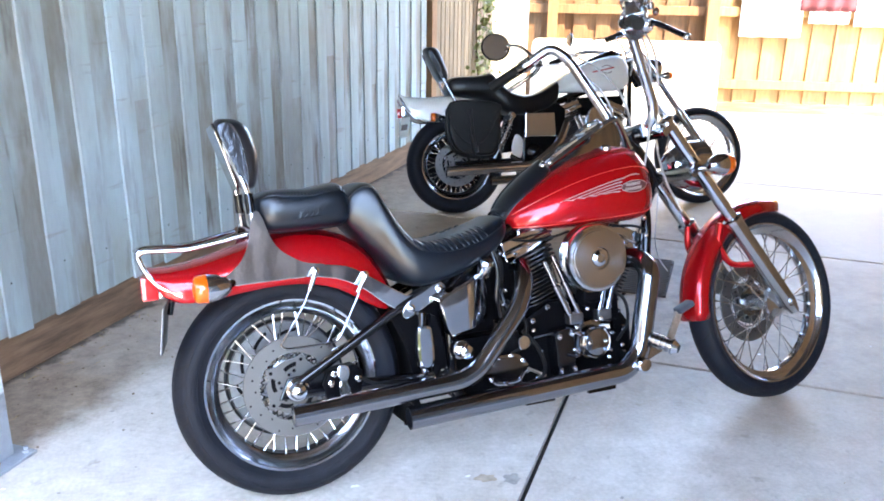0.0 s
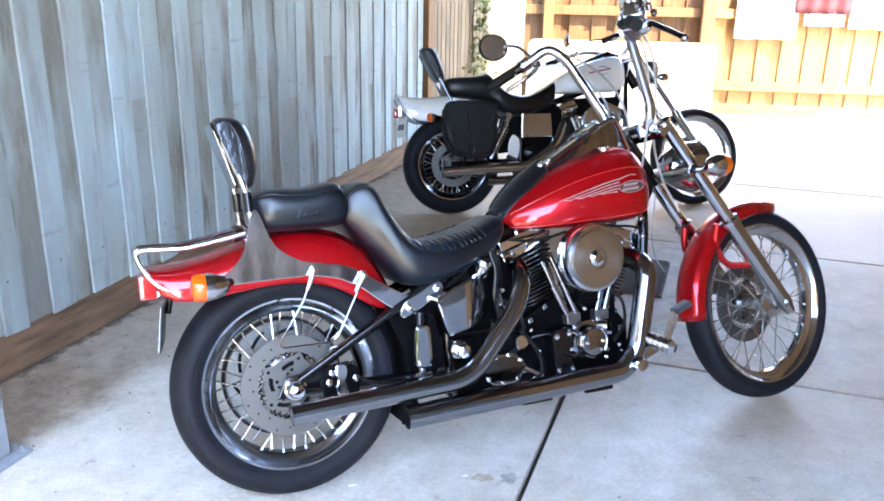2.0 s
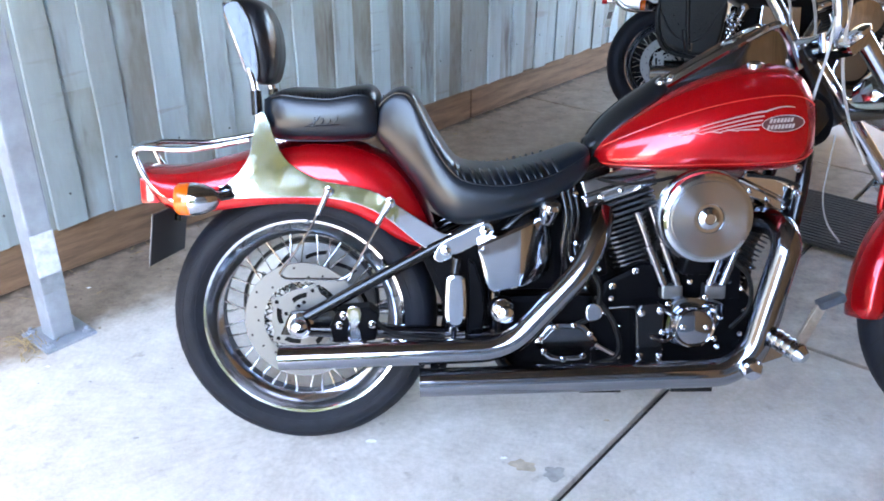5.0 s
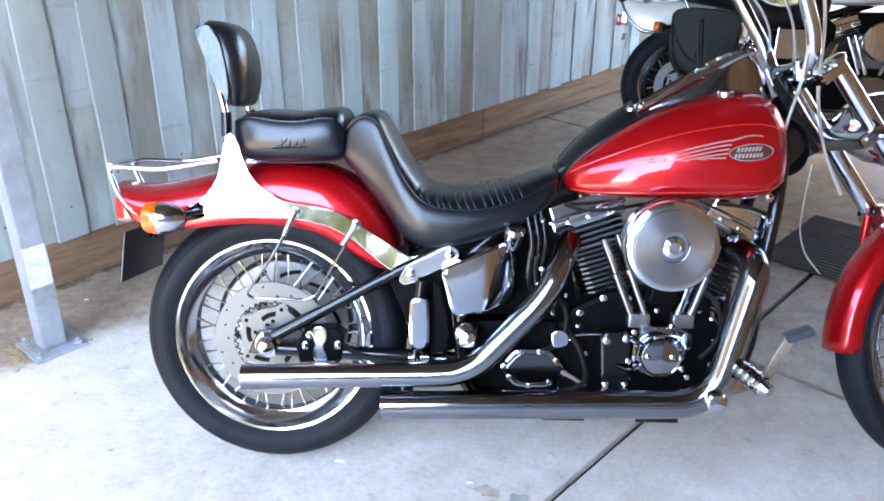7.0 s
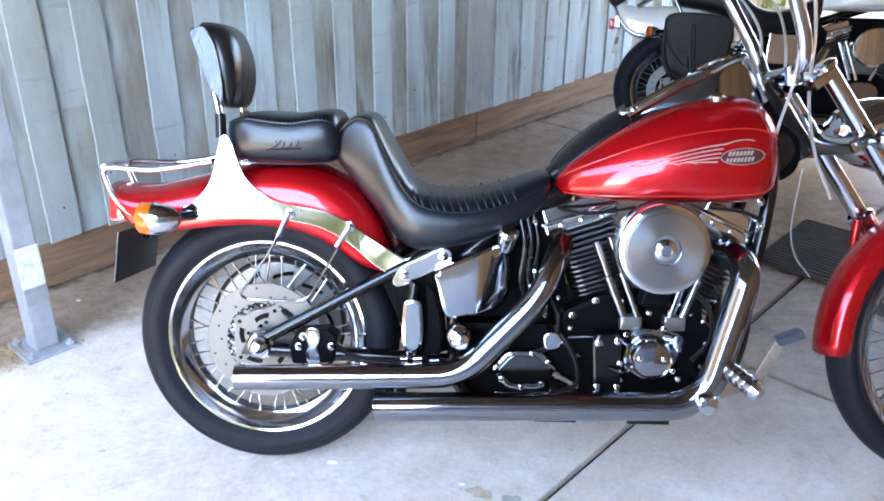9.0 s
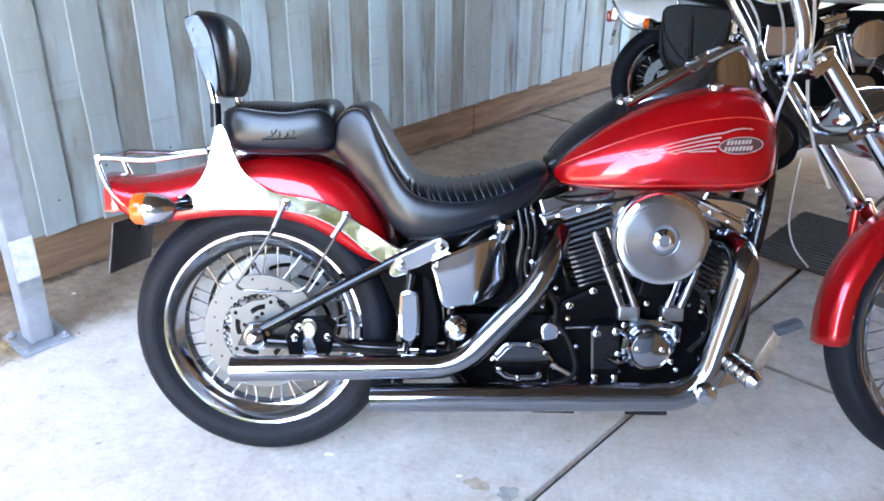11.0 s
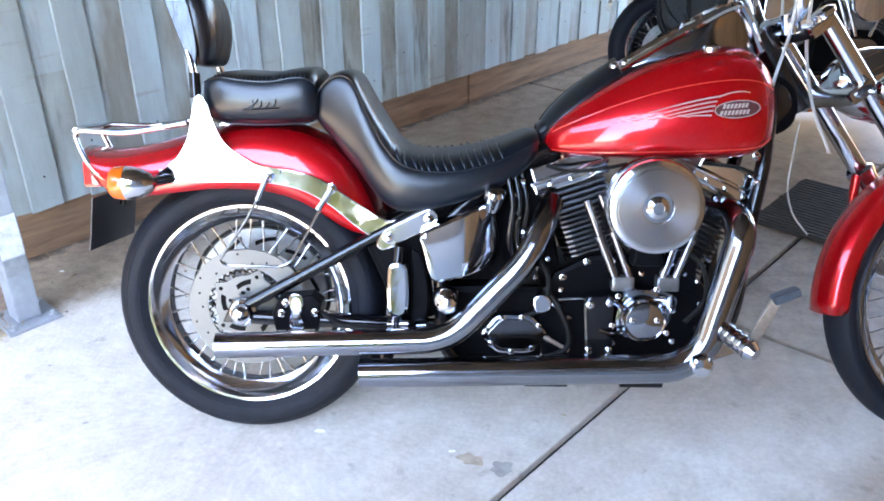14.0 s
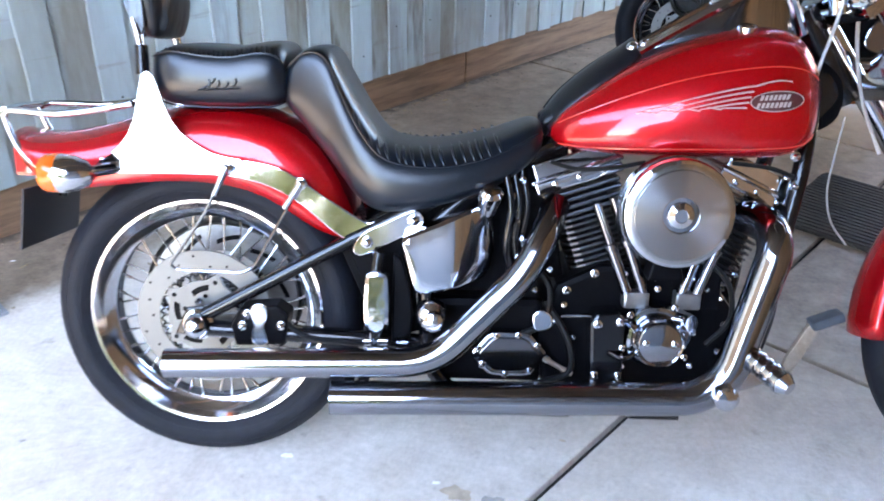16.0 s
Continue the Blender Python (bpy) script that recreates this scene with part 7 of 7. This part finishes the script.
# engine
part("crankcase", Geo().plate([(0.68, 0.20), (1.00, 0.20), (1.06, 0.26), (1.04, 0.38), (0.95, 0.44), (0.78, 0.44), (0.68, 0.38)], -0.09, 0.12), BLACK_SATIN, white, "black engine crankcase", bevel=0.012)
cylinder(white, (0.80, 0.41), (0.735, 0.60), 0.068, 0.075, 10, CHROME)
cylinder(white, (0.955, 0.40), (1.04, 0.59), 0.066, 0.075, 10, CHROME)
for x0, z0, x1, z1 in ((0.83, 0.40, 0.76, 0.57), (0.86, 0.40, 0.79, 0.58), (0.92, 0.40, 0.975, 0.57)):
    rod(white, "pushrod_tube", [(x0, -0.118, z0), (x1, -0.104, z1)], 0.010, CHROME)
g = Geo().lathe(((0.070, -0.01), (0.088, 0.0), (0.090, 0.006), (0.090, 0.045), (0.084, 0.052), (0.04, 0.056), (0.0001, 0.056)), (0.90, -0.14, 0.555), (0, -1, 0), 40)
part("air_cleaner", g, CHROME, white, "round chrome air cleaner")
part("cam_cover", Geo().plate(spline([(0.80, 0.30), (0.84, 0.255), (0.92, 0.258), (0.965, 0.31), (0.95, 0.37), (0.90, 0.395), (0.83, 0.385)], 4, True), -0.150, -0.09), CHROME_DARK, white, "chrome cam cover", bevel=0.008)
part("side_cover", Geo().plate([(0.435, 0.455), (0.625, 0.455), (0.615, 0.600), (0.440, 0.600)], -0.150, -0.10), CHROME_DULL, white, "square chrome battery cover", bevel=0.006)
part("cover_edge", Geo().plate([(0.428, 0.452), (0.446, 0.452), (0.450, 0.602), (0.432, 0.602)], -0.156, -0.10), CHROME, white, bevel=0.004)
part("battery_box", Geo().plate([(0.30, 0.36), (0.70, 0.40), (0.71, 0.62), (0.66, 0.66), (0.36, 0.60)], -0.085, 0.085), BLACK_SATIN, white, "black battery box under the saddle", bevel=0.01)
part("coil_mount", Geo().plate([(0.76, 0.58), (1.08, 0.58), (1.12, 0.70), (0.74, 0.69)], -0.05, 0.05), BLACK_SATIN, white, "black coil mount under the tank", bevel=0.01)
part("carburettor", Geo().box((0.88, -0.03, 0.50), (0.12, 0.14, 0.14)), ALU_CAST, white, "cast carburettor", bevel=0.015)
part("gearbox", Geo().box((0.55, 0.0, 0.31), (0.24, 0.18, 0.19)), BLACK_SATIN, white, "black gearbox case", bevel=0.02)
g = Geo().lathe(((0.055, 0), (0.050, 0.02), (0.03, 0.035), (0.0001, 0.04)), (0.50, -0.09, 0.36), (0, -1, 0), 24)
part("gearbox_cover", g, BLACK, white, "black domed gearbox cover")
part("white_panel", Geo().plate(spline([(0.375, 0.47), (0.42, 0.44), (0.415, 0.35), (0.385, 0.32), (0.35, 0.38)], 4, True), -0.125, -0.115), WHITE, white, "white side panel", bevel=0.004)
rod(white, "pillion_peg", [(0.34, -0.13, 0.345), (0.42, -0.17, 0.30)], 0.013, BLACK, "black pillion peg")
up2 = rod(white, "upper_silencer", [(-0.075, -0.205, 0.262), (0.46, -0.20, 0.282), (0.63, -0.18, 0.40), (0.70, -0.12, 0.53)], 0.031, CHROME, "long chrome slash-cut silencer", 0.06, 18)
g = Geo().lathe(((0.0312, 0.0), (0.0270, 0.0), (0.0270, 0.05), (0.0001, 0.06)), (-0.0755, -0.205, 0.262), (1, 0, 0.037), 20)
part("bore", g, BLACK_SATIN, up2, "sooty bore")
rod(white, "lower_silencer", [(0.20, -0.195, 0.200), (0.93, -0.195, 0.215), (1.00, -0.19, 0.28), (1.07, -0.16, 0.50)], 0.027, CHROME_DARK, "long chrome lower silencer", 0.07, 16)
for s in (-1, 1):
    rod(white, "frame_tube", [(1.15, s * 0.03, 0.82), (1.12, s * 0.10, 0.60), (1.10, s * 0.105, 0.30), (1.03, s * 0.105, 0.17), (0.50, s * 0.105, 0.165), (0.43, s * 0.10, 0.30), (0.44, s * 0.09, 0.58)], 0.015, BLACK, "black frame tube", 0.06)
rod(white, "frame_backbone", [(1.16, 0, 0.84), (0.66, 0, 0.66), (0.40, 0, 0.60)], 0.022, BLACK, "", 0.05)
rod(white, "side_stand", [(0.90, 0.105, 0.18), (0.93, 0.19, 0.075), (0.94, 0.235, 0.052)], 0.012, CHROME_DULL, "extended side stand", 0.03)
# front end
SM2 = Matrix.Translation((1.17, 0, 0.83)) @ Matrix.Rotation(radians(6), 4, Vector((-0.57, 0, 0.82))) @ Matrix.Translation((-1.17, 0, -0.83))


def leg2(z):
    return Vector((1.655 - (z - 0.308) * 0.718, 0, z))


wheel(white, "front_wheel", FW2, 0.312, 0.042, 0.262, SM2, 40, 0.056, 0.134, True, 0.030, 0.85)
for s in (-1, 1):
    o = Vector((0, s * 0.095, 0))
    rod(white, "fork_tube", [leg2(0.95) + o, leg2(0.55) + o], 0.0185, CHROME, "chrome fork tube", m=SM2)
    rod(white, "fork_slider", [leg2(0.60) + o, leg2(0.59) + o, leg2(0.40) + o, leg2(0.295) + o], [0.022, 0.026, 0.0245, 0.020], CHROME_DULL, "polished fork slider", m=SM2)
    rod(white, "axle_nut", [FW2 + Vector((0, s * 0.09, 0)), FW2 + Vector((0, s * 0.125, 0))], 0.013, CHROME, m=SM2)
    rod(white, "indicator_arm", [leg2(0.80) + o, leg2(0.80) + Vector((0.02, s * 0.15, 0.0))], 0.008, CHROME, m=SM2)
    indicator(white, leg2(0.80) + Vector((0.03, s * 0.165, 0)), (1, 0, 0), SM2, 0.75)
    # grips, levers and mirrors
    rod(white, "handlebar_arm", bend([(1.13, s * 0.04, 0.96), (1.12, s * 0.12, 0.985), (1.02, s * 0.30, 1.03), (0.90, s * 0.38, 1.00), (0.80, s * 0.41, 0.965)], 0.05), 0.013, CHROME, "swept chrome handlebar", m=SM2)
    rod(white, "grip", [(0.90, s * 0.385, 1.00), (0.80, s * 0.412, 0.964)], 0.017, RUBBER_DARK, "black rubber grip", m=SM2)
    rod(white, "switch_housing", [(0.945, s * 0.355, 1.015), (0.90, s * 0.385, 1.00)], 0.020, CHROME, m=SM2)
    rod(white, "lever", spline([(0.96, s * 0.35, 1.01), (0.92, s * 0.42, 0.995), (0.84, s * 0.45, 0.965)], 4), 0.006, CHROME, m=SM2)
    rod(white, "mirror_stem", spline([(0.95, s * 0.35, 1.02), (0.97, s * 0.37, 1.07), (0.955, s * 0.39, 1.11)], 4), 0.005, CHROME, m=SM2)
    g = Geo().ball((0.95, s * 0.40, 1.125), 0.048, 20, (0.22, 0.85, 1.0))
    mi = part("mirror", mapped(g, SM2), CHROME, white, "round chrome mirror")
    g = Geo().lathe(((0.036, 0), (0.0001, 0.001)), (0.938, s * 0.40, 1.125), (-1, 0, 0), 24)
    part("mirror_glass", mapped(g, SM2), MIRROR, mi)
    rod(white, "control_cable", spline([(0.95, s * 0.34, 1.01), (1.02, s * 0.26, 1.08), (1.13, s * 0.12, 1.06), (1.17, s * 0.05, 0.92), (1.14, s * 0.04, 0.78)], 6), 0.0048, CABLE if s < 0 else RUBBER_DARK, seg=7)
for z in (0.925, 0.78):
    part("fork_yoke", mapped(Geo().box(leg2(z) + Vector((-0.025, 0, 0)), (0.07, 0.24, 0.026)), SM2), CHROME, white, "chrome fork yoke", bevel=0.008)
rod(white, "steering_head", [(1.14, 0, 0.90), (1.23, 0, 0.76)], 0.028, BLACK)
g = Geo().lathe(((0.0001, -0.08), (0.04, -0.07), (0.068, -0.03), (0.074, 0.02), (0.070, 0.03), (0.0001, 0.045)), leg2(0.86) + Vector((0.07, 0, 0)), (1, 0, -0.1), 28)
part("headlamp", mapped(g, SM2), CHROME, white, "round chrome headlamp")
